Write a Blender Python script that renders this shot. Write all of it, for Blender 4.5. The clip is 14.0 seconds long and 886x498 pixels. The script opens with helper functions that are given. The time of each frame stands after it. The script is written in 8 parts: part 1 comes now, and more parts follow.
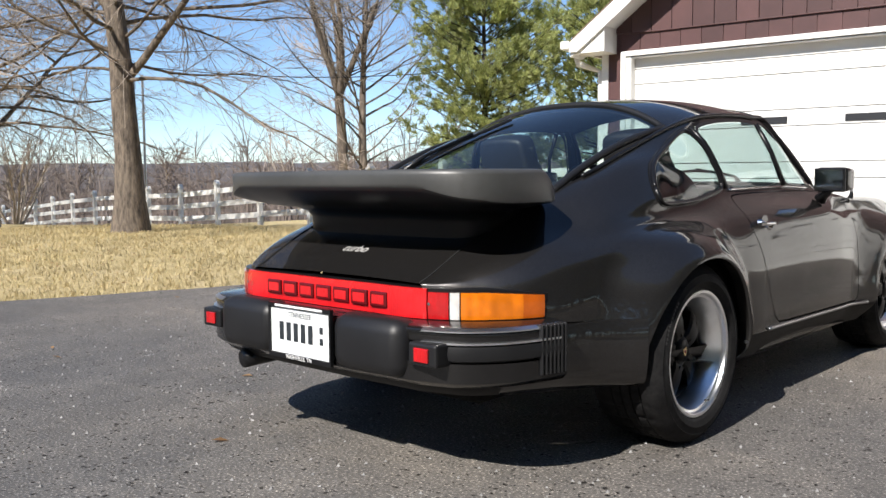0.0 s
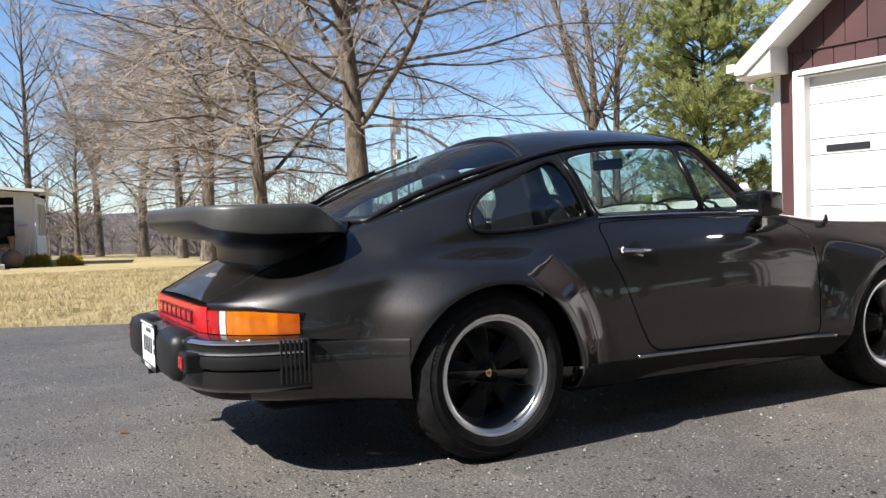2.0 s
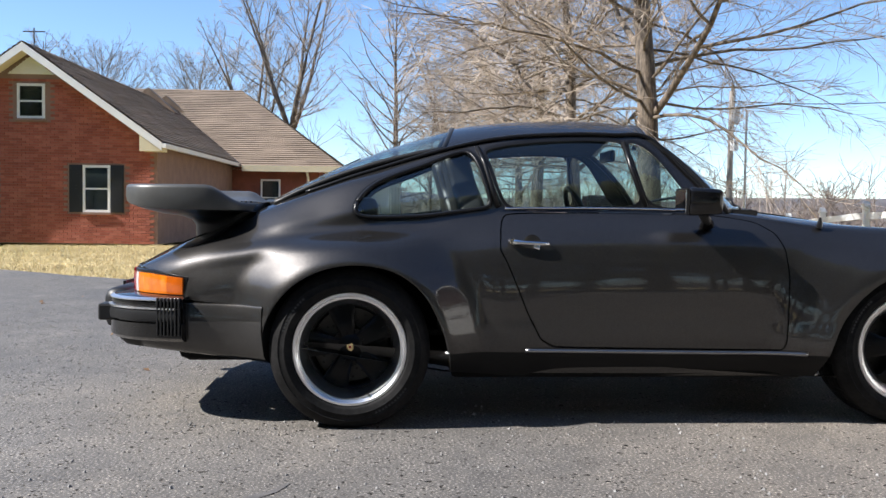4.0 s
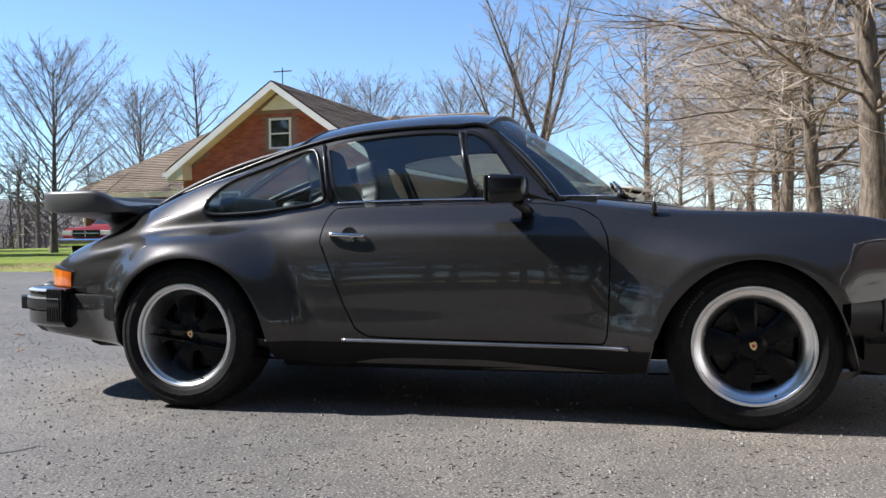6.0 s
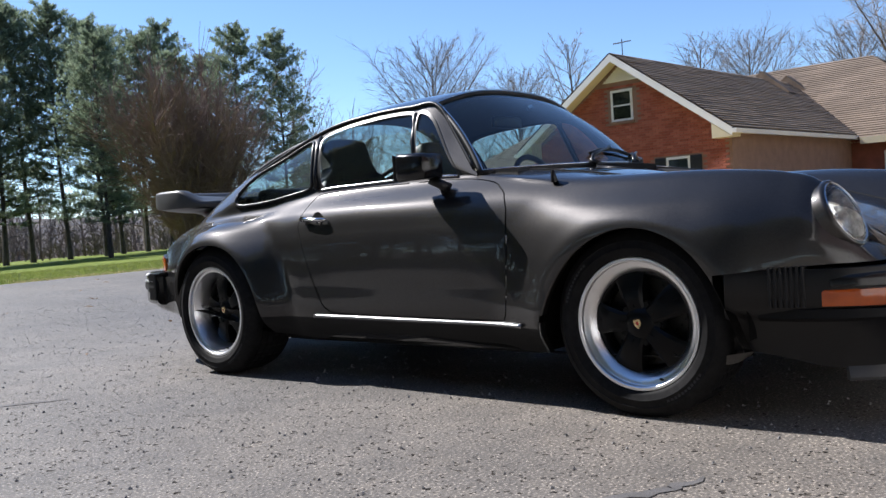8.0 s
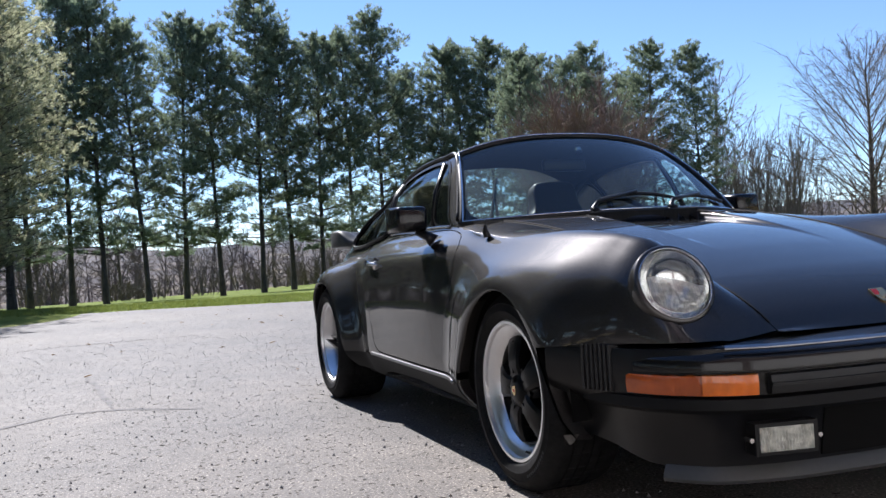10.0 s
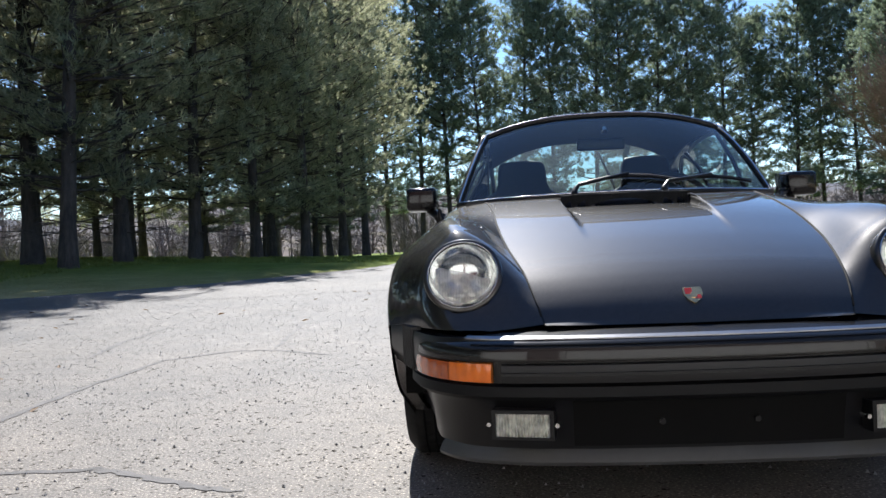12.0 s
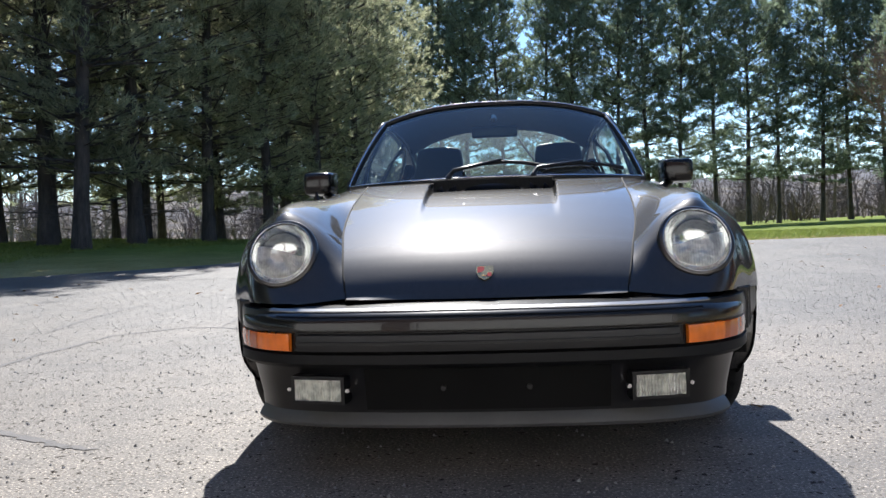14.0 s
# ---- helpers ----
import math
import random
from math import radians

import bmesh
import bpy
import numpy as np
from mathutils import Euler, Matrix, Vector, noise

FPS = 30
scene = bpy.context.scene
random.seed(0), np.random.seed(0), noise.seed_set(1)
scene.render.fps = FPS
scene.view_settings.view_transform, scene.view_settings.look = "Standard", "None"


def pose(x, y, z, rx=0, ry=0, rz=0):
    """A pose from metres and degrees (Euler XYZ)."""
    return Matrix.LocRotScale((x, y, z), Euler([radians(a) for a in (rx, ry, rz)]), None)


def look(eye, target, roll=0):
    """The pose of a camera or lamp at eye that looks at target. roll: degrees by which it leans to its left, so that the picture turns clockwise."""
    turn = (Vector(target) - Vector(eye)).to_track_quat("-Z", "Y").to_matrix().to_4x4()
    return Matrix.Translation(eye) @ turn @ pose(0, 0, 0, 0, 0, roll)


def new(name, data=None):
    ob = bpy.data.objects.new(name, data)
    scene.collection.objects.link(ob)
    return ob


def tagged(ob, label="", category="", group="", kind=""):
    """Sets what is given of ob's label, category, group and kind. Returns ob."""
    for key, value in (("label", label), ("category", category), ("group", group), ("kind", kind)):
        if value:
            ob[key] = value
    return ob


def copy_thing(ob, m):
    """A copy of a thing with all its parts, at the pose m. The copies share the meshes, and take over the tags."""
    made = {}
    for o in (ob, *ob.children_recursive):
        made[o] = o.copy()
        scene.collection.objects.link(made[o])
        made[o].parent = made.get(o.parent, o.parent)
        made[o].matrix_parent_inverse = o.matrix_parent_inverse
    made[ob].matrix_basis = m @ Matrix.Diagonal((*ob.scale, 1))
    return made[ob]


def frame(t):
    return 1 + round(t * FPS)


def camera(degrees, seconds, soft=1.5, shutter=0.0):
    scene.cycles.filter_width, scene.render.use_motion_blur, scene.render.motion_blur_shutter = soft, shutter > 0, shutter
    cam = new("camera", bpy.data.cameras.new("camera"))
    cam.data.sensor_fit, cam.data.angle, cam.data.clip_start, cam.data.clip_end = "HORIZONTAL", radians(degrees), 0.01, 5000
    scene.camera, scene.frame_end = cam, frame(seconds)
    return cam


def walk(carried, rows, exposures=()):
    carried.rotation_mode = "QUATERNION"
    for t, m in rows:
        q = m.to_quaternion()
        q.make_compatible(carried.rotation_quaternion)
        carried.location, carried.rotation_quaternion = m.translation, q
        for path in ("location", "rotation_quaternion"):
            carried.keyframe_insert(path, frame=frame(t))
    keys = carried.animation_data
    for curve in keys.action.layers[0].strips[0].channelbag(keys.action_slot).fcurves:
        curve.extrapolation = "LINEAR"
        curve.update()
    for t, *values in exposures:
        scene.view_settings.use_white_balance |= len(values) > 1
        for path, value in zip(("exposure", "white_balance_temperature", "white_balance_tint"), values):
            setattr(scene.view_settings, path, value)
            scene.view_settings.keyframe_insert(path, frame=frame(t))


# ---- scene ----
cam = camera(53.5, 14.0)
PATH = [
    (0, (2.231, -2.779, 0.911), (0.878, -1.315, 0.753), -0.4),
    (0.5, (2.57, -2.558, 0.891), (1.137, -1.172, 0.738), -1.7),
    (1, (2.94, -2.291, 0.898), (1.413, -1.005, 0.772), -1.6),
    (1.5, (3.255, -1.989, 0.877), (1.647, -0.803, 0.773), -2.7),
    (2, (3.524, -1.627, 0.872), (1.761, -0.685, 0.804), -1.7),
    (2.5, (3.794, -1.232, 0.869), (1.93, -0.513, 0.778), -0.2),
    (5, (4.288, 1.044, 0.799), (2.297, 0.873, 0.735), -0.2),
    (5.5, (4.24, 1.499, 0.767), (2.266, 1.187, 0.699), -0.8),
    (6, (4.155, 1.972, 0.745), (2.218, 1.477, 0.7), -0.6),
    (6.5, (4.049, 2.448, 0.73), (2.179, 1.74, 0.671), -0.6),
    (7, (3.897, 2.898, 0.696), (2.123, 1.976, 0.628), -1.6),
    (9.5, (2.308, 4.538, 0.725), (1.352, 2.781, 0.722), -4.4),
    (10, (1.948, 4.768, 0.737), (1.245, 2.895, 0.756), -3.5),
    (10.5, (1.568, 4.947, 0.741), (1.148, 2.991, 0.72), -3.6),
    (11, (1.23, 5.063, 0.77), (0.967, 3.081, 0.796), -3.8),
    (11.5, (0.87, 5.23, 0.793), (0.77, 3.232, 0.813), -3.2),
    (12, (0.542, 5.304, 0.766), (0.642, 3.307, 0.719), -2.4),
    (12.5, (0.301, 5.29, 0.756), (0.591, 3.311, 0.735), -2.0),
    (13, (0.098, 5.333, 0.771), (0.454, 3.364, 0.777), -1.7),
    (13.5, (-0.006, 5.433, 0.733), (0.281, 3.455, 0.682), -2.4),
    (14, (-0.101, 5.468, 0.735), (0.072, 3.477, 0.656), -2.0),
]
walk(cam, [(t, look(eye, target, roll)) for t, eye, target, roll in PATH], exposures=[(0.0, 0.72, 6450, 10), (1.5, 0.76, 6430, 10), (2.5, 0.92, 6400, 10), (5.0, 1.17, 6220, 10), (7.0, 0.90, 6160, 10), (9.5, 0.80, 6050, 16), (10.5, 0.90, 6090, 12), (11.0, 1.02, 6100, 11), (12.5, 0.95, 6200, 10), (14.0, 1.07, 6200, 10)])

# ---- world and light ----
SUN_ELEV, SUN_TURN = 43.0, 173.0
world = bpy.data.worlds.new("world")
scene.world = world
world.use_nodes = True
wn = world.node_tree.nodes
sky = wn.new("ShaderNodeTexSky")
sky.sky_type, sky.sun_disc = "NISHITA", False
sky.sun_elevation, sky.sun_rotation = radians(SUN_ELEV), radians(SUN_TURN)
sky.air_density, sky.dust_density, sky.ozone_density, sky.altitude = 1.0, 0.0, 4.0, 1800
world.node_tree.links.new(sky.outputs[0], wn["Background"].inputs[0])
wn["Background"].inputs[1].default_value = 0.10
sun = new("sun", bpy.data.lights.new("sun", "SUN"))
sun.data.energy, sun.data.angle, sun.data.color = 5.0, radians(0.53), (1.0, 0.95, 0.88)
sun_dir = Vector((math.sin(radians(SUN_TURN)) * math.cos(radians(SUN_ELEV)),
                  math.cos(radians(SUN_TURN)) * math.cos(radians(SUN_ELEV)), math.sin(radians(SUN_ELEV))))
sun.matrix_basis = look(sun_dir * 60, (0, 0, 0))

# ---- materials ----


def shader(name):
    m = bpy.data.materials.new(name)
    m.use_nodes = True
    t = m.node_tree
    return m, t, t.nodes["Principled BSDF"]


def tex(t, kind, scale, detail=4.0, rough=0.6, coords="Object", stretch=None):
    """A noise or voronoi texture in metres."""
    co = t.nodes.new("ShaderNodeTexCoord")
    n = t.nodes.new("ShaderNodeTex" + kind)
    n.inputs["Scale"].default_value = scale
    if kind == "Noise":
        n.inputs["Detail"].default_value, n.inputs["Roughness"].default_value = detail, rough
    source = co.outputs[coords]
    if stretch:
        mp = t.nodes.new("ShaderNodeMapping")
        mp.inputs["Scale"].default_value = stretch
        t.links.new(source, mp.inputs[0])
        source = mp.outputs[0]
    t.links.new(source, n.inputs["Vector"])
    return n


def ramp(t, source, stops):
    r = t.nodes.new("ShaderNodeValToRGB")
    e = r.color_ramp.elements
    while len(e) < len(stops):
        e.new(0.5)
    for k, (pos, col) in zip(e, stops):
        k.position, k.color = pos, (*col, 1) if len(col) == 3 else col
    t.links.new(source, r.inputs[0])
    return r


def mix(t, fac, a, b, mode="MIX"):
    n = t.nodes.new("ShaderNodeMix")
    n.data_type, n.blend_type = "RGBA", mode
    for key, v in ((0, fac), (6, a), (7, b)):
        if isinstance(v, (int, float)):
            n.inputs[key].default_value = v
        elif isinstance(v, tuple):
            n.inputs[key].default_value = (*v, 1)
        else:
            t.links.new(v, n.inputs[key])
    return n.outputs[2]


def bump(t, bsdf, source, strength=0.3, distance=0.01):
    b = t.nodes.new("ShaderNodeBump")
    b.inputs["Strength"].default_value, b.inputs["Distance"].default_value = strength, distance
    t.links.new(source, b.inputs["Height"])
    t.links.new(b.outputs[0], bsdf.inputs["Normal"])
    return b


def simple(name, col, rough=0.5, metal=0.0, vary=0.12, scale=8.0, relief=0.0, coat=0.0, spec=0.5, random_tone=0.0):
    """A base colour with two scales of tone, rough wear and fine relief."""
    m, t, b = shader(name)
    big = tex(t, "Noise", scale * 0.25, 3)
    fine = tex(t, "Noise", scale * 6, 5)
    lo = tuple(c * (1 - vary) for c in col)
    hi = tuple(min(1, c * (1 + vary)) for c in col)
    c1 = ramp(t, big.outputs[0], [(0.3, lo), (0.7, hi)])
    c2 = ramp(t, fine.outputs[0], [(0.3, (1 - vary * 0.6,) * 3), (0.7, (1.0,) * 3)])
    out = mix(t, 1.0, c1.outputs[0], c2.outputs[0], "MULTIPLY")
    if random_tone:
        oi = t.nodes.new("ShaderNodeObjectInfo")
        rr = ramp(t, oi.outputs["Random"], [(0.0, (1 - random_tone,) * 3), (1.0, (1.0,) * 3)])
        out = mix(t, 1.0, out, rr.outputs[0], "MULTIPLY")
    t.links.new(out, b.inputs["Base Color"])
    r = t.nodes.new("ShaderNodeMapRange")
    r.inputs[3].default_value, r.inputs[4].default_value = max(0.02, rough * 0.85), min(1, rough * 1.15)
    t.links.new(fine.outputs[0], r.inputs[0])
    t.links.new(r.outputs[0], b.inputs["Roughness"])
    b.inputs["Metallic"].default_value = metal
    b.inputs["Specular IOR Level"].default_value = spec
    b.inputs["Coat Weight"].default_value, b.inputs["Coat Roughness"].default_value = coat, 0.03
    if relief:
        bump(t, b, fine.outputs[0], relief, 0.004)
    return m


def asphalt_material():
    m, t, b = shader("asphalt")
    speck = tex(t, "Voronoi", 95)
    grit = tex(t, "Noise", 105, 4)
    mid = tex(t, "Noise", 3.2, 6, 0.7)
    big = tex(t, "Noise", 0.35, 4)
    c = ramp(t, grit.outputs[0], [(0.3, (0.058, 0.056, 0.0555)), (0.56, (0.128, 0.1238, 0.1205)), (0.70, (0.45, 0.43, 0.41))])
    c = mix(t, 1.0, c.outputs[0], ramp(t, mid.outputs[0], [(0.35, (0.80, 0.79, 0.78)), (0.72, (1.26, 1.22, 1.16))]).outputs[0], "MULTIPLY")
    c = mix(t, 1.0, c, ramp(t, big.outputs[0], [(0.35, (0.81, 0.81, 0.815)), (0.7, (1.29, 1.23, 1.13))]).outputs[0], "MULTIPLY")
    streak = tex(t, "Noise", 1.3, 5, 0.7, stretch=(1.0, 0.25, 1.0))
    c = mix(t, 1.0, c, ramp(t, streak.outputs[0], [(0.38, (0.88, 0.87, 0.86)), (0.6, (1.06, 1.05, 1.04))]).outputs[0], "MULTIPLY")
    scuff = tex(t, "Noise", 2.6, 8, 0.78, stretch=(0.6, 1.4, 1.0))
    c = mix(t, 1.0, c, ramp(t, scuff.outputs[0], [(0.57, (1.0,) * 3), (0.66, (1.34, 1.32, 1.29))]).outputs[0], "MULTIPLY")
    blot = tex(t, "Noise", 1.7, 6, 0.72)
    c = mix(t, 1.0, c, ramp(t, blot.outputs[0], [(0.60, (1.0,) * 3), (0.68, (0.74, 0.73, 0.72))]).outputs[0], "MULTIPLY")
    # the driveway turns from bluish grey to paler and warmer towards the garage
    place = t.nodes.new("ShaderNodeTexCoord")
    split = t.nodes.new("ShaderNodeSeparateXYZ")
    t.links.new(place.outputs["Object"], split.inputs[0])
    along = t.nodes.new("ShaderNodeMath")
    along.operation = "MULTIPLY_ADD"
    along.inputs[1].default_value = 3.0
    t.links.new(tex(t, "Noise", 0.6, 4).outputs[0], along.inputs[0])
    t.links.new(split.outputs[1], along.inputs[2])
    gradation = t.nodes.new("ShaderNodeMapRange")
    gradation.inputs[1].default_value, gradation.inputs[2].default_value = 0.0, 3.6
    t.links.new(along.outputs[0], gradation.inputs[0])
    c = mix(t, 1.0, c, ramp(t, gradation.outputs[0], [(0.0, (0.80, 0.825, 0.865)), (1.0, (1.13, 1.095, 1.055))]).outputs[0], "MULTIPLY")
    # broken-out pits of one to three centimetres, with uneven outlines
    co = t.nodes.new("ShaderNodeTexCoord")
    bent = mix(t, 0.05, co.outputs["Object"], tex(t, "Noise", 26, 4).outputs["Color"])
    deep = None
    for scale, size in ((13.0, 0.14), (24.0, 0.21), (52.0, 0.27)):
        cell = t.nodes.new("ShaderNodeTexVoronoi")
        cell.inputs["Scale"].default_value = scale
        t.links.new(bent, cell.inputs["Vector"])
        pit = ramp(t, cell.outputs["Distance"], [(size * 0.6, (0.92,) * 3), (size, (0,) * 3)])
        chance = ramp(t, cell.outputs["Color"], [(0.44, (0,) * 3), (0.50, (1,) * 3)])
        f = mix(t, 1.0, pit.outputs[0], chance.outputs[0], "MULTIPLY")
        deep = f if deep is None else mix(t, 1.0, deep, f, "LIGHTEN")
    deep = mix(t, 1.0, deep, ramp(t, mid.outputs[0], [(0.40, (0.25,) * 3), (0.56, (1,) * 3)]).outputs[0], "MULTIPLY")
    c = mix(t, deep, c, (0.022, 0.021, 0.021))
    t.links.new(c, b.inputs["Base Color"])
    b.inputs["Roughness"].default_value = 0.76
    t.links.new(ramp(t, deep, [(0.0, (0.56,) * 3), (0.5, (0.0,) * 3)]).outputs[0], b.inputs["Specular IOR Level"])
    lump = tex(t, "Noise", 38, 3, 0.6)
    h = mix(t, 0.45, mix(t, 0.35, speck.outputs[0], grit.outputs[0]), lump.outputs[0])
    h = mix(t, deep, mix(t, 0.6, h, (1.0, 1.0, 1.0)), (0.0, 0.0, 0.0))
    bump(t, b, h, 1.0, 0.011)
    return m


def land_material():
    """Straw lawn near, greener by the pines, then fields and bare woods further away."""
    m, t, b = shader("winter_land")
    co = t.nodes.new("ShaderNodeTexCoord")
    sep = t.nodes.new("ShaderNodeSeparateXYZ")
    t.links.new(co.outputs["Object"], sep.inputs[0])
    big = tex(t, "Noise", 0.16, 5, 0.65)
    mid = tex(t, "Noise", 1.1, 6, 0.7)
    fine = tex(t, "Noise", 22, 6, 0.75)
    f = mix(t, 0.55, big.outputs[0], mid.outputs[0])
    straw = ramp(t, f, [(0.32, (0.31, 0.27, 0.11)), (0.45, (0.47, 0.375, 0.185)), (0.62, (0.60, 0.485, 0.28)), (0.75, (0.40, 0.345, 0.15))])
    green = ramp(t, f, [(0.35, (0.12, 0.17, 0.03)), (0.55, (0.20, 0.25, 0.05)), (0.75, (0.30, 0.31, 0.08))])
    # greener towards the pines
    g = t.nodes.new("ShaderNodeMapRange")
    g.inputs[1].default_value, g.inputs[2].default_value = -5.0, -14.0
    t.links.new(sep.outputs[1], g.inputs[0])
    near = mix(t, g.outputs[0], straw.outputs[0], green.outputs[0])
    near = mix(t, 1.0, near, ramp(t, fine.outputs[0], [(0.3, (0.5,) * 3), (0.72, (1.35,) * 3)]).outputs[0], "MULTIPLY")
    dist = t.nodes.new("ShaderNodeVectorMath")
    dist.operation = "LENGTH"
    t.links.new(co.outputs["Object"], dist.inputs[0])
    wood_n = tex(t, "Noise", 0.02, 6, 0.6)
    wood_f = tex(t, "Noise", 0.5, 6, 0.8)
    fields = ramp(t, wood_n.outputs[0], [(0.40, (0.09, 0.07, 0.056)), (0.52, (0.125, 0.097, 0.076)), (0.66, (0.21, 0.165, 0.10)), (0.76, (0.15, 0.14, 0.07))])
    woods = mix(t, 1.0, fields.outputs[0], ramp(t, wood_f.outputs[0], [(0.3, (0.6,) * 3), (0.7, (1.3,) * 3)]).outputs[0], "MULTIPLY")
    far = t.nodes.new("ShaderNodeMapRange")
    far.inputs[1].default_value, far.inputs[2].default_value = 55.0, 80.0
    t.links.new(dist.outputs["Value"], far.inputs[0])
    # distance haze is put into the colour: far land fades to blue-grey
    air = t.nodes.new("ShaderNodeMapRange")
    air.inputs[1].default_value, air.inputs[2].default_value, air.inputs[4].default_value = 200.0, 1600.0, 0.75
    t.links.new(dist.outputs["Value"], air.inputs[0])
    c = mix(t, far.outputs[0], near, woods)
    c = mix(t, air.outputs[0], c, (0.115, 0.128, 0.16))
    t.links.new(c, b.inputs["Base Color"])
    b.inputs["Roughness"].default_value = 0.95
    b.inputs["Specular IOR Level"].default_value = 0.1
    bump(t, b, fine.outputs[0], 0.9, 0.04)
    return m


def bark_material(name, a, c, scale=9.0):
    m, t, b = shader(name)
    n = tex(t, "Noise", scale, 6, 0.7, stretch=(1, 1, 0.22))
    w = tex(t, "Noise", scale * 0.2, 3)
    r = ramp(t, n.outputs[0], [(0.35, a), (0.7, c)])
    o = mix(t, 1.0, r.outputs[0], ramp(t, w.outputs[0], [(0.3, (0.75,) * 3), (0.7, (1.15,) * 3)]).outputs[0], "MULTIPLY")
    t.links.new(o, b.inputs["Base Color"])
    b.inputs["Roughness"].default_value = 0.9
    bump(t, b, n.outputs[0], 0.9, 0.03)
    return m


def needle_material(name, a, c, through_light=0.4):
    m, t, b = shader(name)
    g = t.nodes.new("ShaderNodeNewGeometry")
    n = tex(t, "Noise", 0.8, 3)
    r = ramp(t, g.outputs["Random Per Island"], [(0.0, a), (1.0, c)])
    o = mix(t, 1.0, r.outputs[0], ramp(t, n.outputs[0], [(0.3, (0.7,) * 3), (0.7, (1.25,) * 3)]).outputs[0], "MULTIPLY")
    t.links.new(o, b.inputs["Base Color"])
    b.inputs["Roughness"].default_value = 0.6
    b.inputs["Specular IOR Level"].default_value = 0.35
    tr = t.nodes.new("ShaderNodeBsdfTranslucent")
    t.links.new(o, tr.inputs[0])
    ms = t.nodes.new("ShaderNodeMixShader")
    ms.inputs[0].default_value = through_light
    t.links.new(b.outputs[0], ms.inputs[1])
    t.links.new(tr.outputs[0], ms.inputs[2])
    t.links.new(ms.outputs[0], t.nodes["Material Output"].inputs[0])
    return m


def glass_material(name, tint, rough=0.0, dust=0.0):
    """Thin pane: clear, with mirror gloss at flat angles and a film of dust."""
    m, t, b = shader(name)
    tr = t.nodes.new("ShaderNodeBsdfTransparent")
    tr.inputs[0].default_value = (*tint, 1)
    gl = t.nodes.new("ShaderNodeBsdfGlossy")
    gl.inputs["Roughness"].default_value = rough
    lw = t.nodes.new("ShaderNodeLayerWeight")
    lw.inputs[0].default_value = 0.5
    pw = t.nodes.new("ShaderNodeMath")
    pw.operation = "POWER"
    pw.inputs[1].default_value = 5.0
    t.links.new(lw.outputs["Facing"], pw.inputs[0])
    gain = t.nodes.new("ShaderNodeMath")
    gain.operation = "MULTIPLY_ADD"
    gain.inputs[1].default_value, gain.inputs[2].default_value = 0.82, 0.105
    t.links.new(pw.outputs[0], gain.inputs[0])
    ms = t.nodes.new("ShaderNodeMixShader")
    t.links.new(gain.outputs[0], ms.inputs[0])
    clear = tr.outputs[0]
    if dust:
        film = t.nodes.new("ShaderNodeBsdfTranslucent")
        film.inputs[0].default_value = (0.8, 0.82, 0.84, 1)
        patchy = ramp(t, tex(t, "Noise", 5, 4).outputs[0], [(0.3, (dust * 0.6,) * 3), (0.7, (dust * 1.3,) * 3)])
        md = t.nodes.new("ShaderNodeMixShader")
        t.links.new(patchy.outputs[0], md.inputs[0])
        t.links.new(clear, md.inputs[1])
        t.links.new(film.outputs[0], md.inputs[2])
        clear = md.outputs[0]
    t.links.new(clear, ms.inputs[1])
    t.links.new(gl.outputs[0], ms.inputs[2])
    t.links.new(ms.outputs[0], t.nodes["Material Output"].inputs[0])
    t.nodes.remove(b)
    return m


